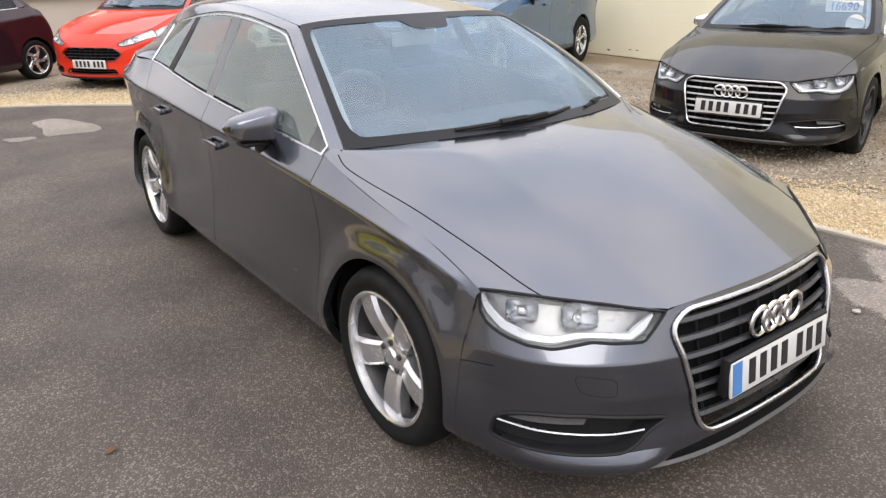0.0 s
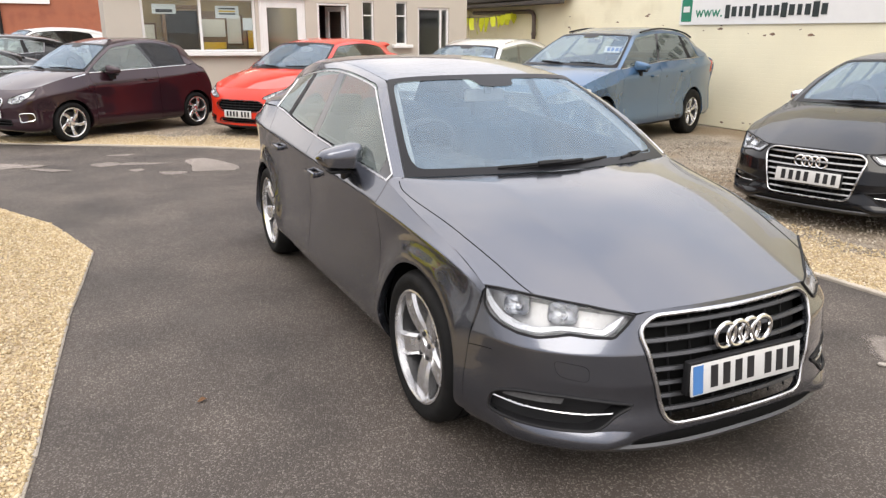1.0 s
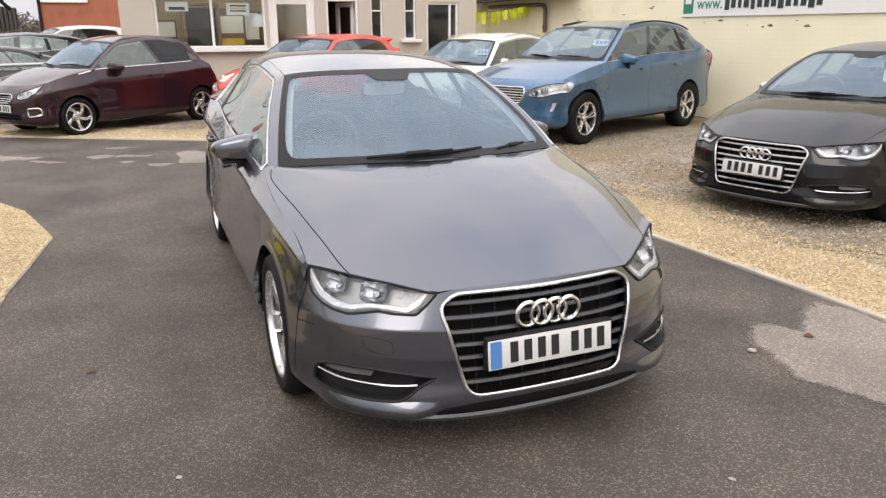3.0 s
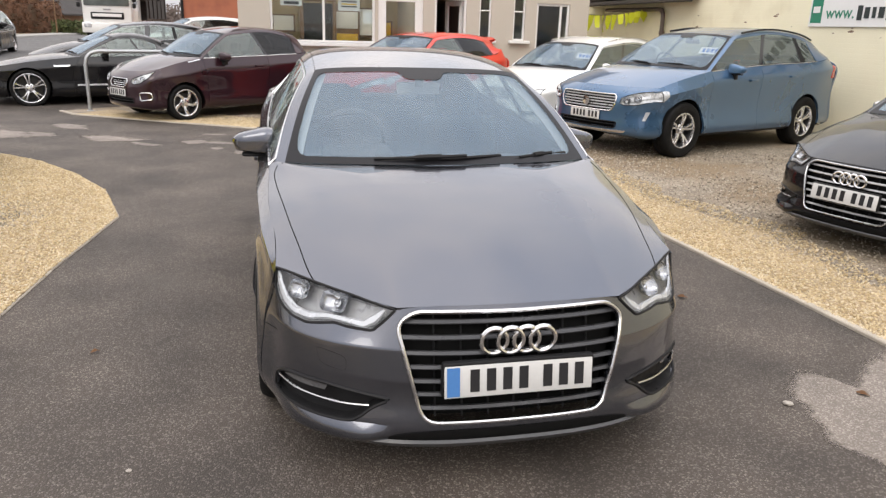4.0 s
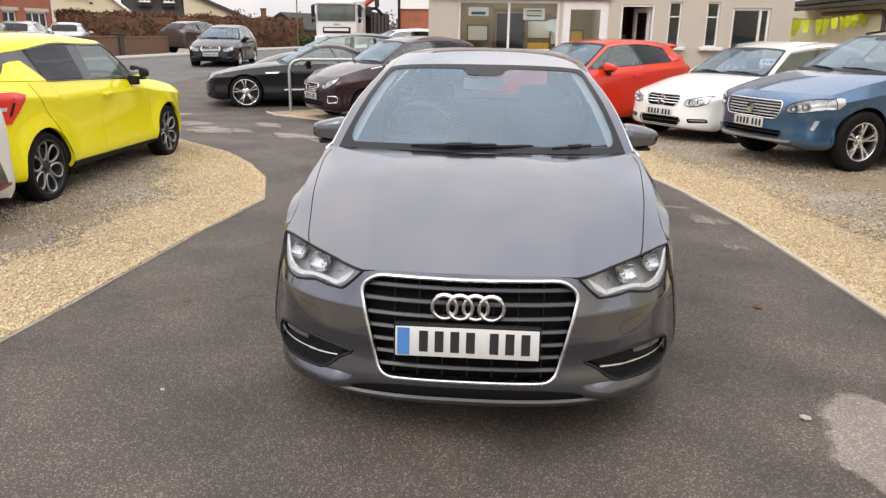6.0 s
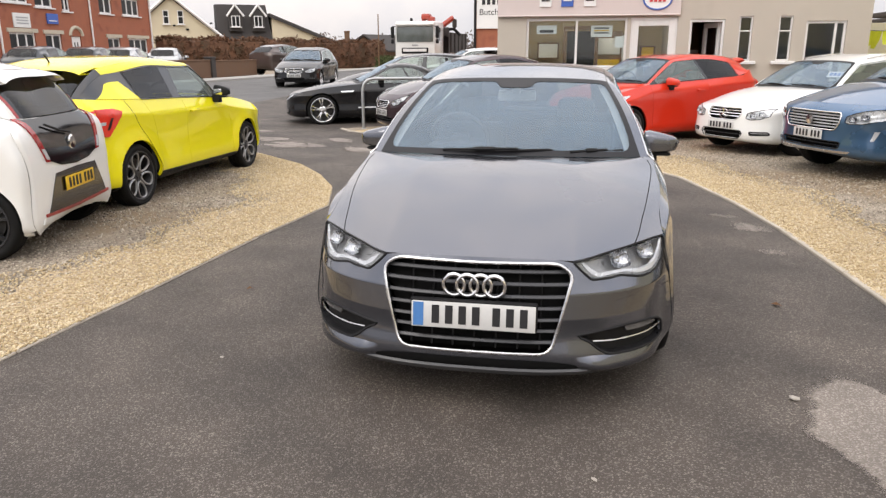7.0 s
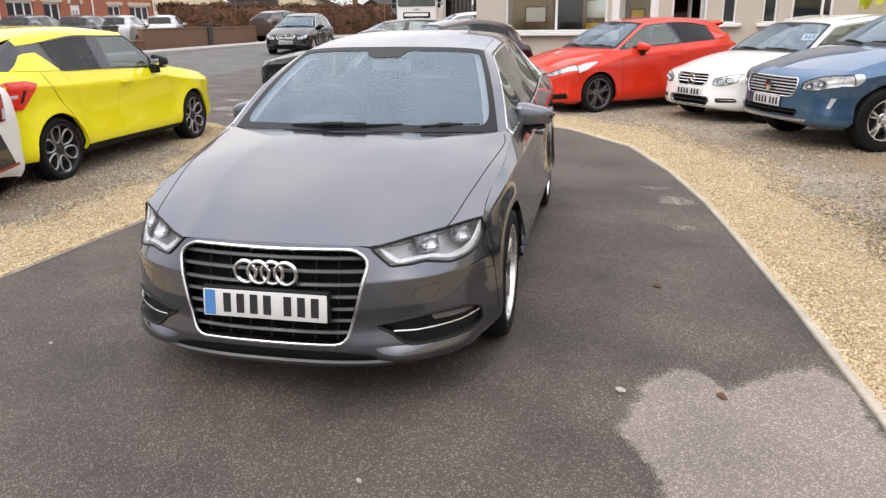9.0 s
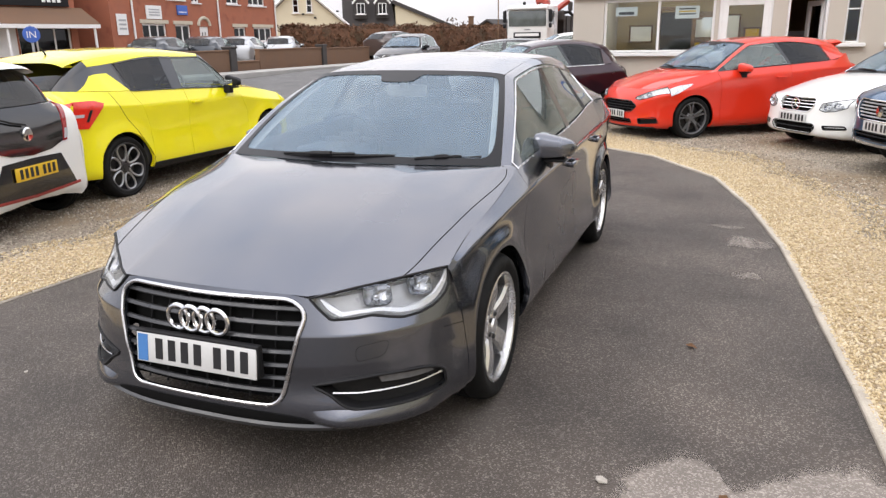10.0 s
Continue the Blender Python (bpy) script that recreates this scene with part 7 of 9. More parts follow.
cc, n_side, n_top, n_front, n_rear, n_bumper, n_tail = make_car("estate_car", WHITE_ESTATE, "white estate car with roof rails parked on gravel", heading((4.28, 10.02), (0, 0.0), -55))
white_front(cc, n_front, n_bumper)
price_card(cc, n_top, 0.42, 0.26, 0.10)
for sd in (1, -1):
    g = n_top.grid(np.linspace(6.3, 9.9, 20), [1.75])[:, 0] + np.array((0.0, 0, 0.035))
    t = tube_mesh([(p[0] * sd, p[1], p[2]) for p in g], 0.012, 6)
    mesh_obj("roof_rail", *t, M_ALLOY, cc, "silver roof rail")

# orange-red three-door hatchback
RED_CAR = spec(BASE, hollow=0.014, L=3.98, W=1.72, H=1.47, fa=0.82, ra=3.31, arch=0.345, sill=0.17, doors=(1.28, 2.52, 3.05), tail_y=3.80, wing_y=0.40, wing_x=0.74, wing_z=0.79, five=False,
          belt=(0.98, 1.10, 1.235), shoulder=(0.66, 0.86, 0.97, 1.0), cowl_y=(1.05, 1.22), mid=[(0.12, 0.74), (0.98, 1.0), (1.78, 1.40), (2.3, 1.465), (3.60, 1.36), (3.86, 1.06)], bonnet_bulge=0.03,
          header_y=1.84, header_x=0.555, rail_x=0.60, rear_x=0.5, glass_end=(3.28, 3.20), tail_glass=(3.85, 3.78, 1.06), tail_glass_x=0.55,
          nose=[(0.10, 0.16), (0.02, 0.18), (0.0, 0.33), (0.0, 0.46), (0.04, 0.60), (0.12, 0.74)], nose_power=2.2, top_fix={(0, 1): (0.62, 0.30, 0.76), (0, 2): (0.40, 0.16, 0.735)}, rear=[(3.86, 0.22), (3.94, 0.27), (3.98, 0.5), (3.96, 0.7), (3.92, 0.88), (3.86, 1.06)],
          handles=((2.32, 0.87),), mirror=(0.90, 1.62, 1.02), wheel=("red", 0.312, 0.205, 0.232, 5, "double", M_WHEELGREY, M_ALLOYDK), paint=M_RED, trim=M_GLOSSBLK, trim_r=0.005, fine=0.55, privacy=True,
          openings=[lamp_hole([(0.42, 0.60), (0.50, 0.585), (0.62, 0.615), (0.785, 0.685), (1.0, 0.69)], [(0.43, 0.625), (0.53, 0.675), (0.63, 0.722), (0.752, 0.779), (1.0, 0.79)]), [(0, 0.565), (0.36, 0.56), (0.47, 0.49), (0.36, 0.41), (0, 0.405)], [(0, 0.30), (0.36, 0.295), (0.40, 0.24), (0, 0.235)], [(0.50, 0.30), (0.74, 0.33), (0.76, 0.26), (0.52, 0.24)]])
fi, n_side, n_top, n_front, n_rear, n_bumper, n_tail = make_car("hatchback_car", RED_CAR, "orange-red three-door hatchback with rear spoiler parked on gravel", heading((1.846, 10.834), (0, 0.02), -51))
framed_grille(fi, n_front, [(0, 0.572), (0.365, 0.567), (0.48, 0.49), (0.365, 0.402), (0, 0.397)], 0.006, M_GLOSSBLK, [0.53, 0.49, 0.45], M_PLASTIC, 0.05, 0.008, bars=9)
framed_grille(fi, n_front, [(0, 0.305), (0.365, 0.30), (0.405, 0.235), (0, 0.23)], 0.005, M_PLASTIC, [0.27], M_PLASTIC, 0.05, 0.008, bars=0)
side_intake(fi, n_front, [(0.50, 0.31), (0.74, 0.34), (0.765, 0.26), (0.52, 0.235)])
lamp(fi, n_front, [(0.42, 0.60), (0.50, 0.585), (0.62, 0.615), (0.785, 0.685)], [(0.43, 0.625), (0.53, 0.675), (0.63, 0.722), (0.752, 0.779)], bulbs=((0.52, 0.63, 0.03), (0.62, 0.67, 0.035)), wrap=True)
for sd in (1, -1):
    wl = mesh_obj("wing_lamp", *patch(n_side, [(0.43, 0.645), (0.56, 0.695), (0.76, 0.790)], [(0.42, 0.745), (0.56, 0.788), (0.78, 0.815)], (14, 6), 0.007, 0.012, (1, 2), sd), M_LAMPPALE, fi, "swept-back end of the headlight")
    mesh_obj("lamp_lens", *patch(n_side, [(0.43, 0.64), (0.56, 0.69), (0.765, 0.787)], [(0.42, 0.75), (0.56, 0.793), (0.79, 0.818)], (14, 6), 0.011, 0.004, (1, 2), sd), M_LENS, wl)
plate(n_bumper, (0, n_front.find([(0, 0.36)])[0][0][1] - 0.012, 0.362), 0)
mesh_obj("front_lip", *patch(n_front, [(-0.7, 0.175), (0, 0.165), (0.7, 0.175)], [(-0.7, 0.195), (0, 0.187), (0.7, 0.195)], (24, 3), 0.012, 0.02), M_PLASTIC, n_bumper, "black lip")
spo = n_top.grid([10.0], np.linspace(2, 4, 17))[0]
bm_sp = np.stack((spo + (0, -0.2, 0.008), spo + (0, 0.0, 0.03), spo + (0, 0.14, 0.045), spo + (0, 0.16, 0.03), spo + (0, 0.02, -0.02)), 1)
mesh_obj("spoiler", *sheet(bm_sp, 0, 0.01), M_RED, fi, "roof spoiler")

# maroon small car
MAROON_CAR = spec(BASE, hollow=0.014, L=3.475, W=1.615, H=1.46, fa=0.72, ra=3.06, arch=0.325, sill=0.19, doors=(1.12, 2.3, 2.72), tail_y=3.34, wing_y=0.36, wing_x=0.70, wing_z=0.82, five=False,
          belt=(0.97, 1.03, 1.08), shoulder=(0.68, 0.80, 0.88, 0.95), cowl_y=(0.92, 1.08), mid=[(0.12, 0.76), (0.85, 1.0), (1.55, 1.38), (2.0, 1.455), (3.1, 1.36), (3.36, 1.02)], bonnet_bulge=0.035,
          header_y=1.62, header_x=0.53, rail_x=0.57, rear_x=0.47, glass_end=(2.92, 2.92), tail_glass=(3.34, 3.28, 1.02), tail_glass_x=0.5,
          nose=[(0.10, 0.2), (0.02, 0.22), (0.0, 0.38), (0.0, 0.50), (0.04, 0.64), (0.12, 0.76)], nose_power=2.3, top_fix={}, rear=[(3.36, 0.25), (3.44, 0.3), (3.475, 0.5), (3.46, 0.7), (3.42, 0.86), (3.36, 1.02)],
          handles=((2.1, 0.84),), mirror=(0.85, 1.42, 1.0), wheel=("maroon", 0.29, 0.175, 0.205, 5, "swirl", M_ALLOY, M_ALLOYDK), paint=M_MAROON, trim=M_CHROME, trim_low=True, trim_r=0.007, fine=0.55, privacy=True,
          openings=[lamp_hole([(0.36, 0.60), (0.44, 0.575), (0.56, 0.60), (0.66, 0.68)], [(0.37, 0.65), (0.46, 0.685), (0.57, 0.73), (0.67, 0.775)]), [(0, 0.64), (0.24, 0.635), (0.26, 0.59), (0.22, 0.53), (0, 0.525)], [(0, 0.37), (0.40, 0.36), (0.42, 0.29), (0, 0.285)]])


def small_front(car, net, bumper):
    framed_grille(car, net, [(0, 0.65), (0.25, 0.645), (0.275, 0.59), (0.225, 0.52), (0, 0.515)], 0.009, M_CHROME, [0.61, 0.58, 0.55], M_ALLOY, 0.05, 0.01, bars=0)
    framed_grille(car, net, [(0, 0.375), (0.405, 0.365), (0.43, 0.285), (0, 0.28)], 0.005, M_PLASTIC, [0.35, 0.32], M_PLASTIC, 0.05, 0.01, bars=0)
    lamp(car, net, [(0.36, 0.60), (0.44, 0.575), (0.56, 0.60), (0.66, 0.68)], [(0.37, 0.65), (0.46, 0.685), (0.57, 0.73), (0.67, 0.775)], bulbs=((0.47, 0.625, 0.04), (0.57, 0.665, 0.035)))
    side_intake(car, net, [(0.53, 0.45), (0.69, 0.46), (0.71, 0.36), (0.55, 0.33)], M_CHROME, [(0.54, 0.345), (0.62, 0.35), (0.70, 0.375)], ([(0.58, 0.38), (0.66, 0.385)], [(0.58, 0.44), (0.67, 0.445)]))
    pts = strip_line(net, rounded([(0.53, 0.45), (0.69, 0.46), (0.71, 0.36), (0.55, 0.33)], 0.03), 40, 0.004, (0, 2), True)
    for sd in (1, -1):
        t = tube_mesh(pts, 0.008, 6, True)
        mesh_obj("bright_surround", *(t if sd > 0 else mirrored(t)), M_CHROME, bumper)
    plate(bumper, (0, net.find([(0, 0.44)])[0][0][1] - 0.012, 0.44), 0)


pe, n_side, n_top, n_front, n_rear, n_bumper, n_tail = make_car("small_car", MAROON_CAR, "maroon three-door small car with chrome strip parked on gravel", heading((-0.416, 11.204), (0.80, 0.72), -53.6))
small_front(pe, n_front, n_bumper)
for sd in (1, -1):
    mesh_obj("wing_strip", *patch(n_side, [(0.82, 0.905), (1.03, 0.945)], [(0.82, 0.917), (1.03, 0.960)], (8, 3), 0.006, 0.008, (1, 2), sd), M_CHROME, pe, "short bright strip on the wing")

# black two-seater with folding top
SPORTS_CAR = spec(BASE, hollow=0.014, L=4.24, W=1.79, H=1.29, fa=0.84, ra=3.34, arch=0.355, sill=0.17, doors=(1.55, 2.75, 2.92), tail_y=4.05, wing_y=0.42, wing_x=0.76, wing_z=0.70, five=False,
          belt=(0.86, 0.89, 0.90), shoulder=(0.62, 0.72, 0.76, 0.80), cowl_y=(1.5, 1.68), mid=[(0.10, 0.66), (1.45, 0.90), (2.22, 1.24), (2.55, 1.285), (3.15, 1.14), (3.75, 0.93)], bonnet_bulge=0.04,
          header_y=2.28, header_x=0.52, rail_x=0.52, rear_x=0.44, glass_end=(3.05, 3.0), tail_glass=(3.9, 3.85, 0.92), tail_glass_x=0.60,
          nose=[(0.10, 0.17), (0.02, 0.19), (0.0, 0.33), (0.0, 0.45), (0.03, 0.56), (0.10, 0.66)], nose_power=2.2, top_fix={}, rear=[(4.12, 0.25), (4.2, 0.3), (4.24, 0.5), (4.2, 0.62), (4.1, 0.78), (3.9, 0.93)],
          handles=((2.6, 0.76),), mirror=(0.88, 2.1, 0.96), wheel=("sports", 0.325, 0.235, 0.25, 5, "double", M_ALLOY, M_ALLOYDK), paint=M_BLACK, trim=M_GLOSSBLK, trim_r=0.005, fine=0.55,
          openings=[lamp_hole([(0.40, 0.52), (0.50, 0.51), (0.62, 0.54), (0.72, 0.60)], [(0.41, 0.575), (0.52, 0.60), (0.64, 0.64), (0.735, 0.675)]), [(0.03, 0.56), (0.26, 0.56), (0.29, 0.50), (0.24, 0.43), (0.03, 0.43)], [(0, 0.34), (0.6, 0.33), (0.58, 0.24), (0, 0.235)]])
zb, n_side, n_top, n_front, n_rear, n_bumper, n_tail = make_car("sports_car", SPORTS_CAR, "low black two-door sports car parked on the forecourt", heading((-3.268, 13.1), (0.89, 0.84), -74))
lamp(zb, n_front, [(0.40, 0.52), (0.50, 0.51), (0.62, 0.54), (0.72, 0.60)], [(0.41, 0.575), (0.52, 0.60), (0.64, 0.64), (0.735, 0.675)], bulbs=((0.51, 0.55, 0.035), (0.62, 0.585, 0.035)))
framed_grille(zb, n_front, [(0, 0.345), (0.61, 0.335), (0.59, 0.235), (0, 0.23)], 0.006, M_PLASTIC, [0.29], M_PLASTIC, 0.05, 0.01, bars=0)
mesh_obj("wing_vent", *patch(n_side, [(1.26, 0.69), (1.50, 0.70)], [(1.24, 0.715), (1.52, 0.725)], (8, 3), 0.006, 0.01, (1, 2)), M_CHROME, zb, "bright side vent")
mesh_obj("sill_strip", *patch(n_side, [(1.6, 0.36), (2.7, 0.38)], [(1.6, 0.39), (2.7, 0.41)], (14, 3), 0.008, 0.01, (1, 2)), M_ALLOY, zb, "silver sill strip")

# yellow hatchback seen from behind
YELLOW_CAR = spec(BASE, hollow=0.022, L=4.05, W=1.735, H=1.495, fa=0.80, ra=3.40, arch=0.350, sill=0.22, doors=(1.26, 2.38, 3.02), tail_y=3.93, wing_y=0.40, wing_x=0.74, wing_z=0.84,
          belt=(0.980, 1.050, 1.085), shoulder=(0.74, 0.86, 0.90, 0.98), cowl_y=(1.16, 1.46), mid=[(0.12, 0.80), (1.10, 1.0), (1.76, 1.395), (2.4, 1.468), (3.52, 1.39), (3.98, 1.08)], bonnet_bulge=0.045,
          hdrop=0.038, rdrop=0.098, header_y=1.79, header_x=0.57, rail_x=0.61, rear_x=0.54, glass_end=(3.18, 3.20), tail_glass=(3.93, 3.88, 1.085), tail_glass_x=0.58,
          nose=[(0.10, 0.2), (0.02, 0.22), (0.0, 0.38), (0.0, 0.52), (0.04, 0.66), (0.12, 0.80)], nose_power=2.4, top_fix={}, rear=[(3.95, 0.25), (4.03, 0.3), (4.06, 0.5), (4.05, 0.7), (4.01, 0.9), (3.95, 1.08)],
          flare=((0.80, 0.305, 0.350, 0.022, 0.10, 0.84), (3.40, 0.305, 0.350, 0.026, 0.10, 0.92)), wheel_in=0.02,
          handles=((2.24, 0.870),), mirror=(0.92, 1.61, 1.055), mirror_mat=M_PLASTIC, wheel=("yellow", 0.312, 0.195, 0.240, 6, "petal", M_ALLOYMID, M_ALLOYDK), paint=M_YELLOW, trim=M_GLOSSBLK, trim_r=0.007, fine=0.8, privacy=True,
          apillar=M_GLOSSBLK, openings=[], sill_mat=M_PLASTIC, bpillar=(0.0, 0.44), cpillar=M_GLOSSBLK, cpillar_up=M_GLOSSBLK)
sw, y_side, y_top, y_front, y_rear, y_bumper, y_tail = make_car("hatchback_car", YELLOW_CAR, "bright yellow hatchback with dark two-tone wheels parked on gravel", heading((-2.165, 7.32), (-0.85, 0.80), 182.2))
# white small car with black tailgate
SMALL_WHITE = spec(MAROON_CAR, L=3.455, arch=0.308, tail_y=3.42, rear=[(3.405, 0.25), (3.44, 0.3), (3.46, 0.5), (3.455, 0.7), (3.42, 0.86), (3.36, 1.02)], paint=M_WHITE, wheel=("small_white", 0.29, 0.175, 0.205, 5, "double", M_ALLOYDK, M_ALLOYDK), trim=M_GLOSSBLK, five=True, doors=(1.12, 1.98, 2.66), handles=((1.8, 0.84), (2.5, 0.86)), openings=[], fine=0.8)
ay, a_side, a_top, a_front, a_rear, a_bumper, a_tail = make_car("small_car", SMALL_WHITE, "white small car with black tailgate parked on gravel", heading((-1.80, 3.45), (0, 3.455), -75.8))


def on_top(net, us0, us1, vs0, vs1, n=(12, 8), off=0.005, sd=1, thick=0.012):
    """A piece on the glasshouse between two lines of its own coordinates."""
    a = np.stack((np.linspace(*us0, n[0]), np.full(n[0], vs0)), 1)
    b = np.stack((np.linspace(*us1, n[0]), np.full(n[0], vs1)), 1)
    k = np.linspace(0, 1, n[1])[None, :, None]
    q = (a[:, None] * (1 - k) + b[:, None] * k).reshape(-1, 2)
    g = net.at(q[:, 0], q[:, 1]).reshape(n[0], n[1], 3)
    nn, _ = grid_normals(g)
    return sheet(g + nn * off, 0.0, thick, (), sd)


for sd in (1, -1):
    mesh_obj("pillar_hump", *on_top(y_top, (9.02, 11.3), (9.5, 10.3), 0.0, 0.68, (16, 10), 0.006, sd), M_YELLOW, sw, "yellow hump behind the side window")
    mesh_obj("tail_light", *patch(y_side, [(3.80, 0.735), (3.87, 0.74), (3.928, 0.75)], [(3.60, 0.955), (3.70, 0.985), (3.925, 0.985)], (14, 8), 0.012, 0.014, (1, 2), sd), M_REDLAMP, sw, "red tail light")
    mesh_obj("tail_light", *patch(y_rear, [(0.52, 0.76), (0.774, 0.75)], [(0.58, 0.94), (0.772, 0.982)], (10, 8), 0.012, 0.014, (0, 2), sd), M_REDLAMP, sw, "red tail light")
    mesh_obj("lamp_strip", *patch(y_side, [(3.83, 0.845), (3.92, 0.845)], [(3.82, 0.875), (3.92, 0.875)], (6, 3), 0.016, 0.01, (1, 2), sd), M_DRL, sw, "pale lamp strip")
    mesh_obj("lamp_slot", *patch(y_side, [(3.79, 0.80), (3.815, 0.80)], [(3.74, 0.91), (3.765, 0.91)], (4, 6), 0.016, 0.01, (1, 2), sd), M_PLASTIC, sw)
for sd in (1, -1):
    seam(sw, y_side, [(3.47, 1.05), (3.42, 0.93), (3.33, 0.79), (3.22, 0.66), (3.11, 0.50), (3.04, 0.36), (3.02, 0.26)], (1, 2), (sd,), r=0.003)
    mesh_obj("side_skirt", *patch(y_side, [(1.17, 0.225), (3.03, 0.225)], [(1.17, 0.27), (3.03, 0.30)], (30, 4), 0.010, 0.02, (1, 2), sd), M_PLASTIC, sw, "black side skirt")
mesh_obj("lower_rear_trim", *patch(y_rear, [(-0.74, 0.26), (0, 0.24), (0.74, 0.26)], [(-0.76, 0.42), (0, 0.50), (0.76, 0.42)], (30, 6), 0.006, 0.01), M_PLASTIC, y_tail, "black lower bumper trim")
plate(y_tail, (0, y_rear.find([(0, 0.56)])[0][0][1] + 0.012, 0.57), 180, "rear")


def roof_spoiler(car, net, material, lift=0.02, length=0.22):
    e = net.grid([10.0], np.linspace(1.95, 4.05, 21))[0]
    g = np.stack((e + (0, -0.18, 0.012), e + (0, 0.0, 0.02 + lift * 0.3), e + (0, length * 0.8, lift), e + (0, length, lift - 0.02), e + (0, length * 0.6, -0.05), e + (0, 0.03, -0.05)), 1)
    return mesh_obj("spoiler", *sheet(g, 0, 0.006), material, car, "roof spoiler over the rear window")


roof_spoiler(sw, y_top, M_YELLOW, -0.03, 0.24)
ae = y_top.at([9.6], [3.0])[0]
mesh_obj("aerial", *tube_mesh([ae, ae + (0, 0.02, 0.03), ae + (0, 0.06, 0.07)], 0.008, 6), M_PLASTIC, sw, "short black aerial")
lamp(sw, y_front, [(0.50, 0.62), (0.60, 0.60), (0.70, 0.66)], [(0.50, 0.74), (0.60, 0.78), (0.715, 0.82)], bulbs=((0.6, 0.69, 0.05),))
# rear of the white small car
M_TAILDARK = mat("dark_red_lamp_lens", (0.30, 0.015, 0.018), 0.12, 0, 0.8, var=0.2, scale=30)
M_REDTRIM = mat("dull_red_trim", (0.32, 0.035, 0.03), 0.4, 0, 0.2, var=0.1, scale=20)
mesh_obj("tailgate_glass", *patch(a_rear, [(-0.42, 0.70), (-0.25, 0.65), (0, 0.63), (0.25, 0.65), (0.42, 0.70)], [(-0.53, 1.018), (0, 1.022), (0.53, 1.018)], (30, 8), 0.006, 0.012), M_GLOSSBLK, a_tail, "black glass tailgate")
mesh_obj("tailgate_edge", *on_top(a_top, (10.12, 11.98), (10.12, 11.98), 1.6, 2.02, (14, 5), 0.004), M_GLOSSBLK, ay)
mesh_obj("tailgate_edge", *on_top(a_top, (10.12, 11.98), (10.12, 11.98), 1.6, 2.02, (14, 5), 0.004, -1), M_GLOSSBLK, ay)
for sd in (1, -1):
    mesh_obj("tail_light", *patch(a_rear, [(0.425, 0.695), (0.475, 0.70)], [(0.535, 1.02), (0.60, 1.02)], (8, 12), 0.012, 0.014, (0, 2), sd), M_TAILDARK, ay, "red and clear upright tail light")
    mesh_obj("lamp_inset", *patch(a_rear, [(0.436, 0.715), (0.475, 0.718)], [(0.475, 0.80), (0.512, 0.80)], (5, 8), 0.018, 0.01, (0, 2), sd), M_DRL, ay, "clear lamp inset")
    mesh_obj("upright_light", *on_top(a_top, (10.4, 11.98), (10.4, 11.98), 1.30, 1.6, (12, 5), 0.008, sd), M_TAILDARK, ay, "red upright tail light")
mesh_obj("lower_rear_trim", *patch(a_rear, [(-0.56, 0.27), (0, 0.25), (0.56, 0.27)], [(-0.36, 0.60), (0, 0.61), (0.36, 0.60)], (30, 8), 0.006, 0.012), M_GLOSSBLK, a_tail, "black lower bumper trim")
mesh_obj("red_strip", *patch(a_rear, [(-0.58, 0.300), (0, 0.280), (0.58, 0.300)], [(-0.58, 0.322), (0, 0.302), (0.58, 0.322)], (30, 3), 0.012, 0.012), M_REDTRIM, a_tail, "dull red trim strip")
mesh_obj("lower_strip", *patch(a_rear, [(-0.62, 0.25), (0, 0.225), (0.62, 0.25)], [(-0.60, 0.298), (0, 0.278), (0.60, 0.298)], (30, 3), 0.010, 0.012), M_WHITE, a_tail, "white lower strip")
plate(a_tail, (0, a_rear.find([(0, 0.49)])[0][0][1] + 0.02, 0.50), 180, "rear", blue=False)
bd_, _ = a_rear.find([(0, 0.80)])
mesh_obj("badge", *lathe_mesh([(0.0, 0.0), (0.055, 0.0), (0.062, 0.008), (0.05, 0.016), (0.0, 0.012)], 24, "z"), M_CHROME, ay, place=pose(0, bd_[0][1] + 0.004, 0.80, -90, 0, 0))
mesh_obj("rear_wiper", *tube_mesh([a_rear.find([(x, z)])[0][0] + (0, 0.03, 0) for x, z in ((0.0, 0.88), (0.15, 0.91), (0.34, 0.97))], 0.009, 6), M_PLASTIC, ay)
roof_spoiler(ay, a_top, M_WHITE, -0.02, 0.16)
# cars by the road
dm, n_side, n_top, n_front, n_rear, n_bumper, n_tail = make_car("estate_car", spec(WHITE_ESTATE, paint=M_BLACK, fine=0.35), "dark grey estate car standing at the road", heading((-8.50, 24.2), (0, 0), 8))
dm.location.z = gz(24)
white_front(dm, n_front, n_bumper)
bk, n_side, n_top, n_front, n_rear, n_bumper, n_tail = make_car("hatchback_car", spec(GREY_CAR, paint=M_BLACK, fine=0.35, openings=[]), "black hatchback parked on the forecourt", heading((-4.5, 16.9), (0, 0), -72))
bk.location.z = gz(16)

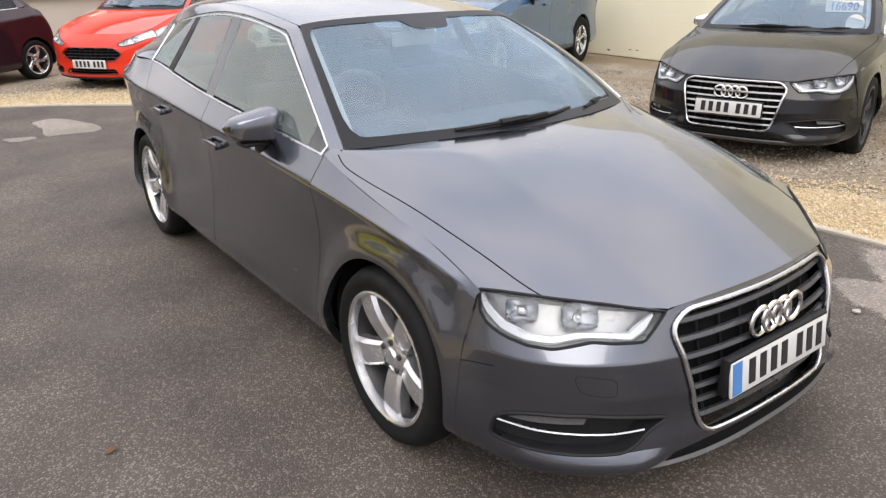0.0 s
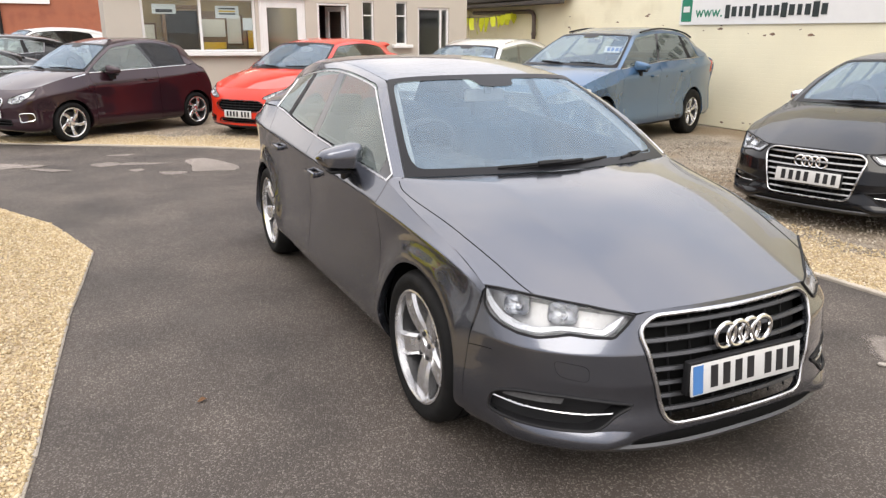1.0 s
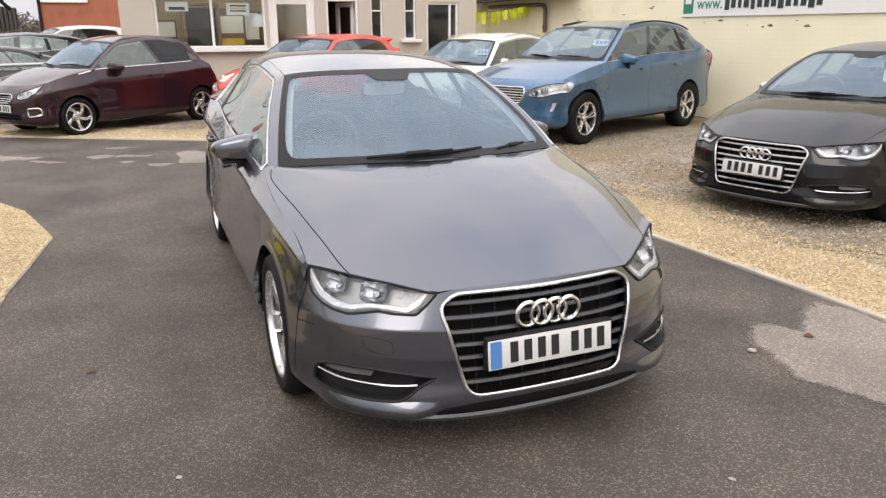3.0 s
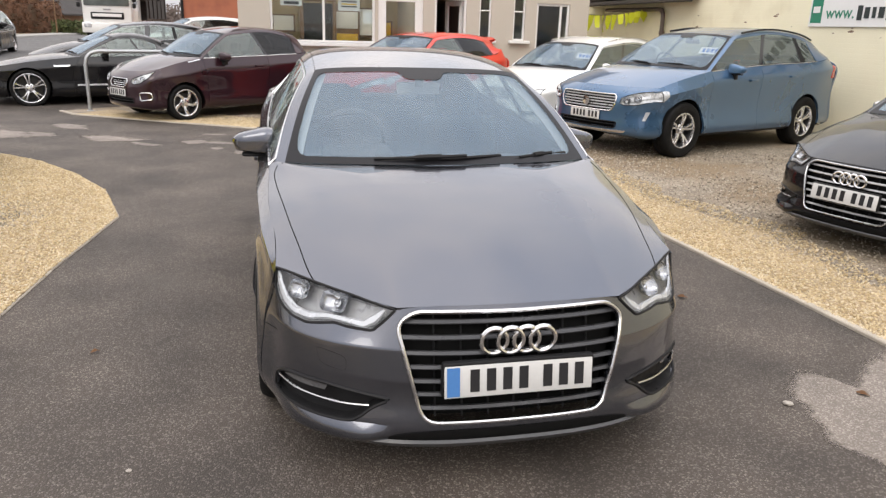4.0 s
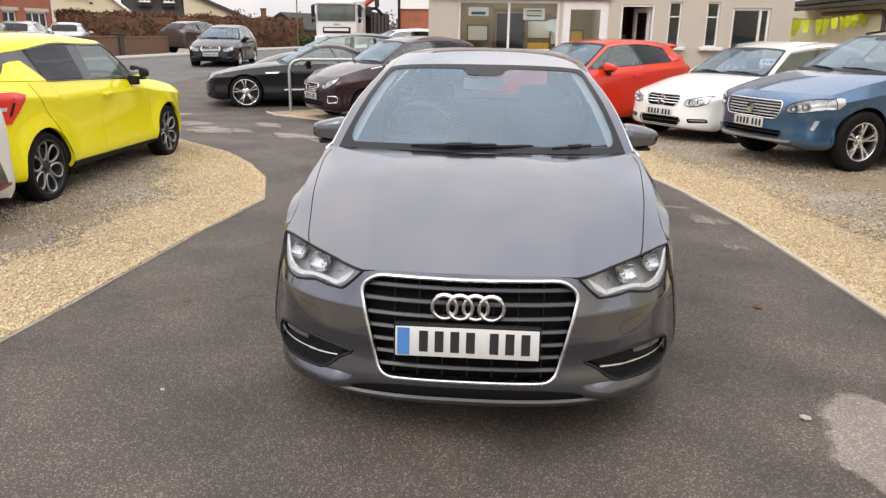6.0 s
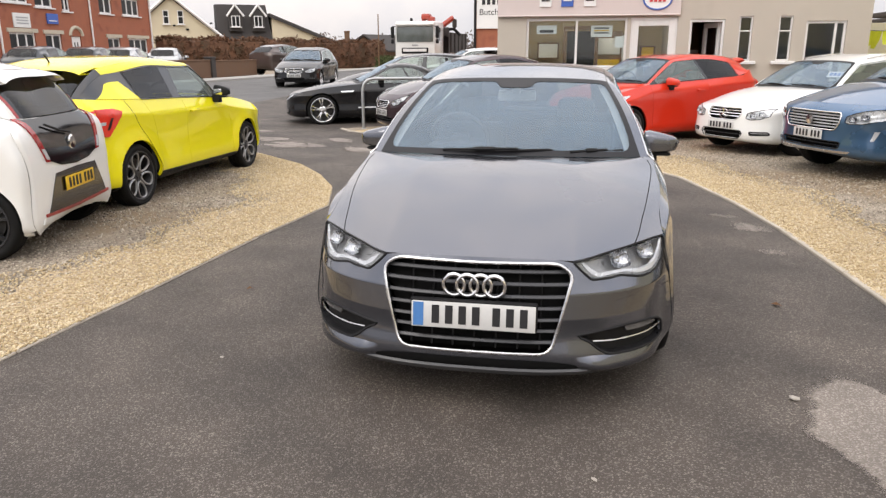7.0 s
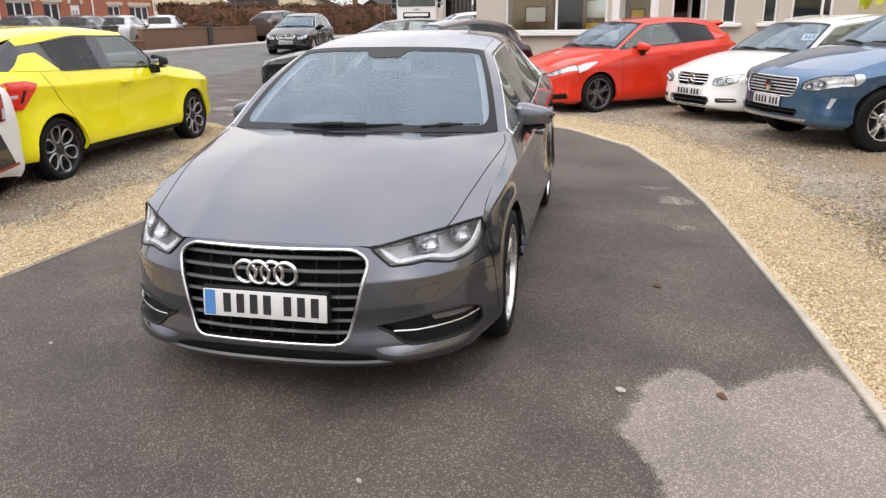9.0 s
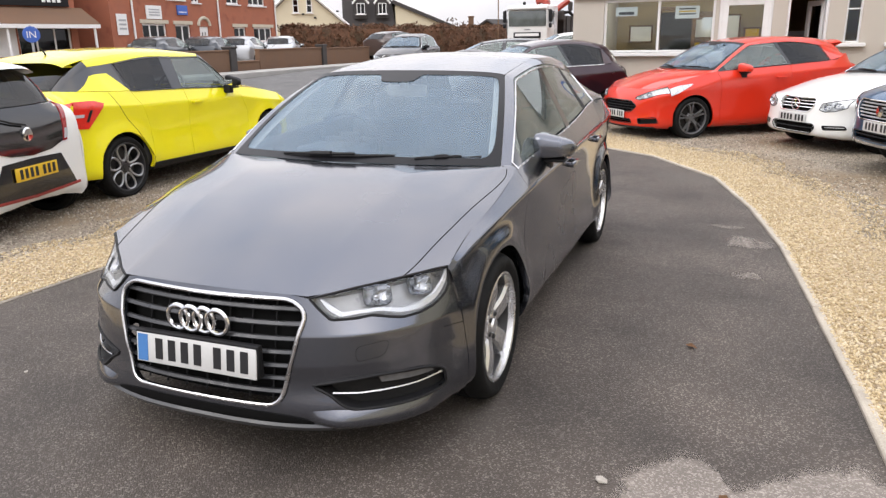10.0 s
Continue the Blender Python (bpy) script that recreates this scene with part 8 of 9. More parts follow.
wc, n_side, n_top, n_front, n_rear, n_bumper, n_tail = make_car("hatchback_car", spec(RED_CAR, paint=M_WHITE, fine=0.35, openings=[]), "white hatchback parked behind the forecourt cars", heading((-3.3, 20.6), (0, 0), -70))
wc.location.z = gz(21)
for px_, py_, tn, mt, lb in ((-18.2, 28.6, 200, M_SILVER, "silver hatchback parked before the brick building"), (-18.6, 32.4, 205, M_SILVER, "pale silver hatchback parked before the brick building"), (-18.4, 23.6, 195, M_DKGREY, "dark hatchback parked before the shop"), (-18.2, 26.2, 200, M_DKGREY, "dark grey hatchback parked before the shop"), (-15.1, 39.5, 165, M_DKBROWN, "dark brown off-roader standing at the far side of the road")):
    bg_car = make_car("hatchback_car", spec(BLUE_CAR if "off-roader" in lb else RED_CAR, paint=mt, fine=0.3, openings=[]), lb, heading((px_, py_), (0, 2.0), tn), "cars across the road")[0]
    bg_car.location.z = gz(30) + 0.001


# ---- across the road ----
M_BRICK = mat("orange_red_brick", (0.33, 0.115, 0.065), 0.85, 0, var=0.18, scale=2.0, fine=30, bump=0.2, other=(0.26, 0.085, 0.052), amount=0.45)
M_BROWNW = mat("brown_brick_wall", (0.15, 0.085, 0.05), 0.85, 0, var=0.2, scale=2.0, fine=40, bump=0.2)
M_HOUSE = mat("pale_cream_render", (0.62, 0.55, 0.40), 0.9, 0, var=0.06, scale=1.0, fine=50)
M_DKTILE = mat("dark_slate_tiles", (0.045, 0.040, 0.038), 0.8, 0, var=0.25, scale=1.5, fine=25, bump=0.3)
M_STONEW = mat("pale_stone_lintel", (0.5, 0.45, 0.36), 0.8, 0, var=0.1)
M_DARKPANE = glass_mat("dark_window_pane", (0.10, 0.12, 0.13), 1.5)
ZR = 0.308
bh = thing("brick_building", "two-storey orange-red brick building with white windows", "building", m=pose(-23.83, 30.95, ZR, 0, 0, 93.1))
# local x runs along the front, the front faces local -y
fw = [(-2.95, -1.2, 1.2, 2.15), (-0.5, 0.72, 1.2, 2.13), (4.7, 5.9, 1.2, 2.05), (6.77, 8.8, 1.2, 2.05), (-3.2, -1.4, 3.45, 4.4), (-0.95, 0.35, 3.35, 4.3), (1.05, 1.7, 3.25, 4.2), (4.2, 5.4, 3.3, 4.25), (6.4, 8.2, 3.3, 4.25), (1.5, 2.3, 0, 2.05)]
part("wall", boxes(holed(-5.0, 9.3, 0, 5.6, 0, 0.3, fw) + [((2.15, 5.0, 2.8), (14.2, 0.3, 5.6)), ((-4.85, 2.6, 2.8), (0.3, 4.6, 5.6)), ((9.15, 2.6, 2.8), (0.3, 4.6, 5.6))]), M_BRICK, bh, smooth=False)
for x0, x1, z0, z1 in fw[:9]:
    n = 2 if x1 - x0 > 1.5 else 1
    wn = window(bh, "window", x0, x1, z0, z1, 0.1, [lerp(x0, x1, (i + 1) / (n + 1)) for i in range(n)], (), True, 0.09, M_DARKPANE)
    part("lintel", boxes([(((x0 + x1) / 2, -0.02, z1 + 0.09), (x1 - x0 + 0.3, 0.08, 0.18))]), M_STONEW, wn)
dr = part("door", boxes([((1.9, 0.1, 1.02), (0.8, 0.08, 2.04))], 0.01, 1), M_UPVC, bh, "white door with dark slots")
for i in (-1, 1):
    part("slot_pane", boxes([((1.9 + i * 0.12, 0.055, 1.1), (0.07, 0.02, 1.3))]), M_DARKPANE, dr, smooth=False)
mesh_obj("door_arch", *tube_mesh([(1.9 + 0.5 * math.cos(a), -0.02, 2.08 + 0.42 * math.sin(a)) for a in np.linspace(0, math.pi, 14)], 0.09, 6), M_STONEW, bh)
rf = [(-5.4, -0.4, 5.55), (9.7, -0.4, 5.55), (9.7, 5.6, 5.55), (-5.4, 5.6, 5.55), (-3, 2.6, 7.6), (7.4, 2.6, 7.6)]
mesh_obj("roof", rf, [(0, 1, 5, 4), (1, 2, 5), (2, 3, 4, 5), (3, 0, 4), (3, 2, 1, 0)], M_DKTILE, bh, smooth=False)
for x in (-3.56, 3.26, 9.28):
    mesh_obj("downpipe", *tube_mesh([(x, -0.06, 0), (x, -0.06, 5.5)], 0.05, 6), M_UPVC, bh)
for x0, x1, z0, z1, mt in ((-2.62, -1.5, 2.36, 3.0, M_PAPER), (-0.28, 0.55, 2.6, 3.08, M_SIGNBLUE), (-4.66, -4.0, 1.6, 2.55, M_PAPER)):
    sg = part("sign_board", boxes([(((x0 + x1) / 2, -0.04, (z0 + z1) / 2), (x1 - x0, 0.06, z1 - z0))], 0.01, 1), mt, bh, "flat sign board on the brick front")
    for i in range(3 if mt is M_PAPER else 1):
        part("bar", boxes([(((x0 + x1) / 2, -0.075, lerp(z0, z1, 0.3 + 0.2 * i)), ((x1 - x0) * 0.7, 0.01, (z1 - z0) * 0.09))]), M_GALV if mt is M_PAPER else M_PAPER, sg, smooth=False)

sh = thing("corner_shop", "low shop with tiled canopy roof and dark sign board", "building", m=pose(-23.49, 22.86, ZR, 0, 0, 78.0))
part("wall", boxes(holed(-6.0, 1.3, 0, 5.0, 0.6, 0.3, [(-5.5, -2.6, 0.5, 1.9), (-1.3, 1.0, 0.3, 1.95)]) + [((1.15, 3.2, 2.5), (0.3, 4.6, 5.0)), ((-5.85, 3.2, 2.5), (0.3, 4.6, 5.0)), ((-2.35, 5.5, 2.5), (7.3, 0.3, 5))]), M_BRICK, sh, smooth=False)
window(sh, "shop_window", -1.3, 1.0, 0.3, 1.95, 0.75, (-0.5, 0.3), (), True, 0.07, M_DARKPANE)
window(sh, "shop_window", -5.5, -2.6, 0.5, 1.9, 0.75, (-4.5, -3.5), (), True, 0.07, M_DARKPANE)
part("door_panel", boxes([((-1.85, 0.58, 1.0), (0.9, 0.06, 2.0))], 0.01, 1), M_UPVC, sh)
mesh_obj("canopy_roof", [(-6.3, -0.5, 2.05), (1.75, -0.5, 2.05), (1.6, 0.6, 2.75), (-6.2, 0.6, 2.75), (-6.3, -0.5, 1.93), (1.75, -0.5, 1.93), (1.6, 0.6, 1.93), (-6.2, 0.6, 1.93)], [(0, 1, 2, 3), (4, 5, 1, 0), (5, 6, 2, 1), (7, 6, 5, 4), (7, 4, 0, 3)], M_BROWNW, sh, smooth=False)
part("fascia", boxes([((-2.3, -0.52, 1.95), (8.0, 0.06, 0.16))]), M_UPVC, sh, smooth=False)
for x in (-5.8, -2.2, 1.5):
    mesh_obj("post", *tube_mesh([(x, -0.4, 0), (x, -0.4, 1.95)], 0.06, 8), M_UPVC, sh)
sb = part("sign_board", boxes([((-0.6, 0.52, 3.05), (3.2, 0.1, 0.55))], 0.02, 1), M_PLASTIC, sh, "dark sign board with pale bars")
for i in range(4):
    part("bar", boxes([((-0.1 + i * 0.22, 0.455, 3.05), (0.14, 0.02, 0.22))]), M_PAPER, sb, smooth=False)
bs = thing("round_road_sign", "round blue road sign on a grey post", "sign", m=pose(-15.64, 15.11, ZR - 0.15, 0, 0, 52))
mesh_obj("post", *tube_mesh([(0, 0, 0), (0, 0, 1.9)], 0.035, 8), M_GALV, bs)
mesh_obj("disc", *lathe_mesh([(0.0, -0.012), (0.222, -0.012), (0.23, 0.0), (0.222, 0.012), (0.0, 0.012)], 28, "z"), M_SIGNBLUE, bs, place=pose(0, -0.05, 1.65, 90, 0, 0))
inx = bpy.data.curves.new("sign_text", "FONT")
inx.body, inx.size, inx.align_x, inx.extrude = "IN", 0.27, "CENTER", 0.003
ino = new("sign_text", inx)
ino.parent = bs
ino.matrix_basis = pose(0, -0.068, 1.555, 90, 0, 0)
inx.materials.append(M_PAPER)

ch = thing("cream_house", "cream gabled house with dark mansard roof and dormers", "house", m=pose(-33.42, 53.71, ZR, 0, 0, 30.0))
gab = [(-1.5, 0, 0), (5.7, 0, 0), (5.7, 0, 2.6), (2.1, 0, 5.6), (-1.5, 0, 2.6)]
mesh_obj("wall", gab + [(x, 8, z) for x, y, z in gab], [(0, 1, 2, 3, 4), (9, 8, 7, 6, 5), (0, 5, 6, 1), (1, 6, 7, 2), (4, 9, 5, 0)], M_HOUSE, ch, smooth=False)
rg = [(-2.0, -0.3, 2.2), (2.1, -0.3, 5.75), (6.1, -0.3, 2.4), (-2.0, 8.3, 2.2), (2.1, 8.3, 5.75), (6.1, 8.3, 2.4)]
mesh_obj("gable_roof", rg + [(x, y, z + 0.22) for x, y, z in rg], [(6, 7, 10, 9), (7, 8, 11, 10), (0, 1, 7, 6), (1, 2, 8, 7), (0, 3, 4, 1), (1, 4, 5, 2), (3, 9, 10, 4), (4, 10, 11, 5), (0, 6, 9, 3), (2, 5, 11, 8)], M_DKTILE, ch, smooth=False)
for sgn in (1, -1):
    mesh_obj("barge_board", *tube_mesh([(2.1, -0.36, 5.85), (2.1 + sgn * 4.05, -0.36, 2.4)], 0.12, 4), M_UPVC, ch, smooth=False)
for x in (1.47, 2.6):
    window(ch, "window", x, x + 0.48, 3.5, 4.6, -0.04, (), (4.1,), True, 0.07, M_DARKPANE)
mn = [(5.7, 0.3, 2.2), (10.2, 0.3, 2.2), (9.8, 1.2, 5.2), (5.7, 1.2, 5.2), (5.7, 6, 5.4), (9.8, 6, 5.4), (10.2, 7, 2.2), (5.7, 7, 2.2)]
mesh_obj("mansard_roof", mn, [(0, 1, 2, 3), (3, 2, 5, 4), (1, 6, 5, 2), (7, 0, 3, 4), (6, 7, 4, 5)], M_DKTILE, ch, smooth=False)
part("lower_wall", boxes([((7.95, 3.6, 1.1), (4.4, 6.4, 2.2))]), M_HOUSE, ch, smooth=False)
for x in (7.2, 9.05):
    dm_ = [(x - 0.55, 0.2, 3.0), (x + 0.55, 0.2, 3.0), (x + 0.55, 0.2, 4.3), (x, 0.2, 5.0), (x - 0.55, 0.2, 4.3)]
    d_ = mesh_obj("dormer", dm_ + [(a, 2.0, c) for a, b, c in dm_], [(0, 1, 2, 3, 4), (1, 6, 7, 2), (5, 0, 4, 9), (2, 7, 8, 3), (3, 8, 9, 4)], M_DKTILE, ch, smooth=False)
    for sgn in (1, -1):
        mesh_obj("barge_board", *tube_mesh([(x, 0.12, 5.12), (x + sgn * 0.7, 0.12, 4.2)], 0.08, 4), M_UPVC, d_, smooth=False)
    window(d_, "window", x - 0.35, x + 0.35, 3.35, 4.25, 0.14, (x,), (), True, 0.06, M_DARKPANE)
ex = [(10.2, 0.5, 0), (16.5, 0.5, 0), (16.5, 0.5, 1.65), (10.2, 0.5, 4.2)]
mesh_obj("side_wing", ex + [(x, 6, z) for x, y, z in ex], [(0, 1, 2, 3), (1, 5, 6, 2), (4, 0, 3, 7), (5, 4, 7, 6)], M_HOUSE, ch, smooth=False)
xr_ = [(10.0, 0.2, 4.5), (16.8, 0.2, 1.75), (16.8, 6.3, 1.75), (10.0, 6.3, 4.5)]
mesh_obj("side_wing_roof", xr_ + [(x, y, z - 0.3) for x, y, z in xr_], [(0, 1, 2, 3), (7, 6, 5, 4), (4, 5, 1, 0), (5, 6, 2, 1), (7, 4, 0, 3)], M_DKTILE, ch, smooth=False)
for x, y, z in ((1.0, -0.1, 4.9), (0.2, -0.1, 4.2), (2.3, -0.1, 3.4), (3.3, -0.1, 3.1), (3.6, -0.1, 4.6), (5.2, -0.1, 3.6)):
    part("wall_lamp", boxes([((x, y, z), (0.22, 0.16, 0.14))], 0.03, 1), M_PLASTIC, ch)

bg = thing("bungalow", "small brown bungalow with dark pitched roof and chimney", "house", m=pose(-19.4, 70.0, ZR, 0, 0, 15.9))
b5 = [(-2.6, 0, 0), (1.4, 0, 0), (1.4, 0, 1.5), (-0.65, 0, 2.75), (-2.6, 0, 1.5)]
mesh_obj("wall", b5 + [(x + 5, 6, z) for x, y, z in b5], [(0, 1, 2, 3, 4), (1, 6, 7, 2), (5, 0, 4, 9), (9, 8, 7, 6, 5)], M_BROWNW, bg, smooth=False)
r5 = [(-3.0, -0.3, 1.3), (-0.65, -0.3, 2.85), (1.8, -0.3, 1.3), (2.0, 6.3, 1.3), (4.35, 6.3, 2.85), (6.8, 6.3, 1.3)]
mesh_obj("roof", r5 + [(x, y, z + 0.15) for x, y, z in r5], [(6, 7, 10, 9), (7, 8, 11, 10), (0, 1, 7, 6), (1, 2, 8, 7), (0, 3, 4, 1), (1, 4, 5, 2), (2, 5, 11, 8)], M_DKTILE, bg, smooth=False)
part("chimney", boxes([((-2.3, 2.0, 2.3), (0.5, 0.5, 1.9)), ((-2.3, 2.0, 3.3), (0.62, 0.62, 0.12))], 0.02, 1), M_BROWNW, bg)
tp = thing("telegraph_pole", "dark wooden telegraph pole beyond the houses", "pole", m=pose(-14.35, 55.7, ZR))
mesh_obj("pole", *tube_mesh([(0, 0, 0), (0, 0, 4.1)], 0.045, 8), M_WOOD, tp)
mesh_obj("cap", *lathe_mesh([(0.06, 4.08), (0.05, 4.12), (0.0, 4.14)], 10, "z"), M_WOOD, tp)

# low wall with piers
lw = tagged(new("boundary_wall"), "low brown brick boundary wall with dark piers", "wall", kind="structure")
lw.matrix_basis = pose(-14.95, 22.8, ZR, 0, 0, 93.1)
for x0, x1, hgt in ((-13, 0.45, 0.80), (0.75, 2.5, 0.36), (2.55, 8.0, 0.80), (8.35, 13.6, 0.76)):
    part("wall_run", boxes([(((x0 + x1) / 2, 0.12, hgt / 2 + 0.05), (x1 - x0, 0.22, hgt)), (((x0 + x1) / 2, 0.12, hgt + 0.08), (x1 - x0, 0.28, 0.06))], 0.01, 1), M_BROWNW, lw)
for x in (0.6, 8.2):
    part("pier", boxes([((x, 0.12, 0.5), (0.4, 0.4, 0.96)), ((x, 0.12, 1.0), (0.46, 0.46, 0.08))], 0.02, 1), M_DKTILE, lw)


def clumps(name, label, count, place_fn, size, material, category, seed, per=3):
    """A mass of small leaf clumps as one mesh."""
    r = np.random.RandomState(seed)
    c = np.array([place_fn(r) for _ in range(count)])
    k = per
    c = np.repeat(c, k, 0) + r.normal(0, size * 0.6, (count * k, 3))
    n = len(c)
    d = r.normal(0, 1, (n, 2, 3))
    d /= np.linalg.norm(d, axis=2)[:, :, None]
    s = size * r.uniform(0.5, 1.3, (n, 1))
    v = np.stack((c - d[:, 0] * s, c + d[:, 1] * s * 0.5, c + d[:, 0] * s, c - d[:, 1] * s * 0.5), 1).reshape(-1, 3)
    o = mesh_obj(name, v, np.arange(4 * n).reshape(n, 4), material, None, label, smooth=False)
    return tagged(o, category=category, kind="stuff")


M_HEDGE = mat("brown_beech_hedge", (0.13, 0.062, 0.032), 0.85, 0, var=0.4, scale=1.5, fine=6, per=0.0, other=(0.075, 0.045, 0.022), amount=0.5)
ha, hb = np.array((-24.3, 41.5)), np.array((-15.5, 62.0))
hedge_core = thing("hedge_core", "dense brown hedge behind the boundary wall", "hedge", m=pose(0, 0, 0))
hd = (hb - ha) / np.linalg.norm(hb - ha)
part("core", boxes([((0, 0.5, 1.0), (np.linalg.norm(hb - ha), 0.9, 2.0))], 0.1, 2), M_HEDGE, hedge_core, place=pose((ha[0] + hb[0]) / 2, (ha[1] + hb[1]) / 2, ZR, 0, 0, math.degrees(math.atan2(hd[1], hd[0]))))


def in_hedge(r):
    f = r.uniform(0, 1)
    p = ha + (hb - ha) * f
    o = r.uniform(-0.15, 1.1)
    z = r.uniform(0, 2.15 + 0.12 * math.sin(f * 40)) if o < 0.2 else r.uniform(1.8, 2.15 + 0.12 * math.sin(f * 40))
    return p[0] - hd[1] * o * 1.0, p[1] + hd[0] * o, ZR + z


clumps("hedge", "brown winter beech hedge with an uneven top", 5200, in_hedge, 0.13, M_HEDGE, "hedge", 8)
M_FARTREE = mat("bare_grey_trees", (0.13, 0.10, 0.085), 0.9, 0, var=0.3, scale=0.6, fine=4)
clumps("far_woods", "distant bare grey trees on the skyline", 9000, lambda r: (lambda a, d: (2 - d * math.sin(a), d * math.cos(a), ZR + abs(r.normal(0, 0.9)) + 0.9 * math.sin(a * 31) ** 2))(r.uniform(0.05, 0.75), r.uniform(90, 130)), 0.3, M_FARTREE, "trees", 9)
clumps("low_hedge", "low green hedge before the bungalow", 500, lambda r: (-13.5 + r.uniform(-1.6, 1.6), 58 + r.uniform(-1, 1), ZR + r.uniform(0, 0.9)), 0.16, mat("green_hedge", (0.06, 0.075, 0.022), 0.85, 0, var=0.35, scale=2), "hedge", 10)

# butcher's brick end building with its white board
be = thing("brick_shop", "orange-brown brick building end with a white sign board", "building", m=pose(-3.3, 34.0, ZR))
part("wall", boxes([((4.0, 3.0, 3.0), (8.0, 6.0, 6.0))]), M_BRICK, be, smooth=False)
mesh_obj("downpipe", *tube_mesh([(0.05, -0.08, 0), (0.05, -0.08, 6)], 0.06, 6), M_PLASTIC, be)
wb = part("sign_board", boxes([((1.0, -0.06, 3.5), (1.75, 0.08, 2.4))], 0.01, 1), M_PAPER, be, "white sign board with dark bars")
for i in range(5):
    part("bar", boxes([((0.45 + i * 0.24, -0.11, 3.5), (0.15, 0.01, 0.24))]), M_INK, wb, smooth=False)

btx = bpy.data.curves.new("sign_text", "FONT")
btx.body, btx.size, btx.extrude = "Butchers", 0.40, 0.003
bto = new("sign_text", btx)
bto.parent = wb
bto.matrix_basis = pose(0.24, -0.105, 2.92, 90, 0, 0)
btx.materials.append(M_INK)

# tipper lorry with a crane
tk = thing("tipper_lorry", "white tipper lorry with a red folding crane behind the cab", "lorry", m=pose(-7.3, 39.1, ZR, 0, 0, -3.0))
M_DKSCREEN = mat("dark_lorry_glass", (0.10, 0.115, 0.11), 0.08, 0, 0.6, var=0.5, scale=2)
cb = part("cab", boxes([((-0.15, 1.0, 1.75), (2.35, 1.9, 2.3))], 0.12, 3), M_WHITE, tk)
part("windscreen", boxes([((-0.15, 0.03, 2.20), (2.12, 0.10, 0.82))], 0.05, 2), M_DKSCREEN, cb, "dark lorry windscreen")
part("side_window", boxes([((1.02, 0.75, 2.22), (0.03, 0.85, 0.7))], 0.012, 1), M_DKSCREEN, cb, "dark side window")
part("door_seam", boxes([((1.026, 1.30, 1.7), (0.01, 0.02, 1.8))]), M_VOID, cb, smooth=False)
gp = part("grille_panel", boxes([((-0.15, 0.03, 1.32), (1.55, 0.08, 0.32))], 0.03, 1), M_PLASTIC, cb)
part("grille_inset", boxes([((-0.15, -0.015, 1.345), (1.36, 0.03, 0.15))], 0.01, 1), M_WHITE, gp, "white inset panel")
part("badge", boxes([((-0.15, 0.04, 1.62), (0.34, 0.04, 0.07))], 0.01, 1), M_ALLOYMID, cb)
part("sun_visor", boxes([((-0.15, -0.04, 2.72), (2.2, 0.22, 0.12))], 0.03, 1), M_WHITE, cb)
part("roof_beacon", boxes([((-0.45, 0.4, 2.98), (0.14, 0.14, 0.18))], 0.03, 1), M_PLASTIC, cb)
part("front_bumper", boxes([((-0.15, 0.02, 0.75), (2.4, 0.3, 0.5))], 0.06, 2), M_WHITE, tk)
for x in (-1.45, 1.15):
    mr_ = part("mirror", boxes([((x, 0.05, 2.3), (0.18, 0.2, 0.62)), ((x, 0.03, 1.82), (0.16, 0.18, 0.24))], 0.05, 2), M_PLASTIC, cb)
    part("mirror_arm", boxes([((x * 0.93, 0.1, 2.62), (0.26, 0.05, 0.05))], 0.01, 1), M_PLASTIC, mr_)
for x in (-1.05, 0.75):
    part("headlight", boxes([((x, -0.14, 0.85), (0.35, 0.06, 0.2))], 0.03, 1), M_DRL, tk)
for y in (0.9, 4.5, 5.8):
    for x in (-1.15, 0.9):
        mesh_obj("wheel", *lathe_mesh([(0.0, -0.13), (0.48, -0.13), (0.5, -0.1), (0.5, 0.1), (0.48, 0.13), (0.0, 0.13)], 28), M_TYRE, tk, place=pose(x, y, 0.5))
body = part("tipper_body", boxes([((-0.1, 5.2, 1.80), (2.45, 5.0, 1.15)), ((-0.1, 2.75, 1.9), (2.45, 0.1, 1.5))], 0.03, 1), M_DKTILE, tk, "dark steel tipper body")
for y in (3.2, 4.2, 5.2, 6.2, 7.2):
    part("side_rib", boxes([((1.15, y, 1.80), (0.08, 0.09, 1.1))], 0.01, 1), M_DKTILE, body)
part("chassis", boxes([((-0.15, 4.0, 0.85), (0.9, 7.5, 0.25))]), M_VOID, tk)
M_CRANE = mat("dull_red_crane_paint", (0.36, 0.045, 0.025), 0.45, 0, 0.2, var=0.2, scale=6)
part("crane_base", boxes([((0.45, 2.35, 1.9), (0.5, 0.5, 1.9))], 0.04, 1), M_DKTILE, tk)
mesh_obj("crane_arm", *tube_mesh([(0.75, 2.4, 2.65), (1.05, 2.5, 2.9), (1.45, 2.6, 3.18)], 0.15, 8), M_CRANE, tk, "red folded crane arm")
part("crane_claw", boxes([((-0.10, 2.3, 3.22), (0.55, 0.5, 0.34)), ((0.20, 2.3, 3.02), (0.40, 0.45, 0.42)), ((-0.26, 2.3, 3.02), (0.18, 0.4, 0.3))], 0.10, 2), M_CRANE, tk, "red crane claw")
mesh_obj("crane_jib", *tube_mesh([(0.5, 2.4, 2.4), (1.0, 2.5, 2.5), (1.45, 2.65, 2.55), (1.75, 2.9, 2.2)], 0.10, 6), M_PLASTIC, tk)
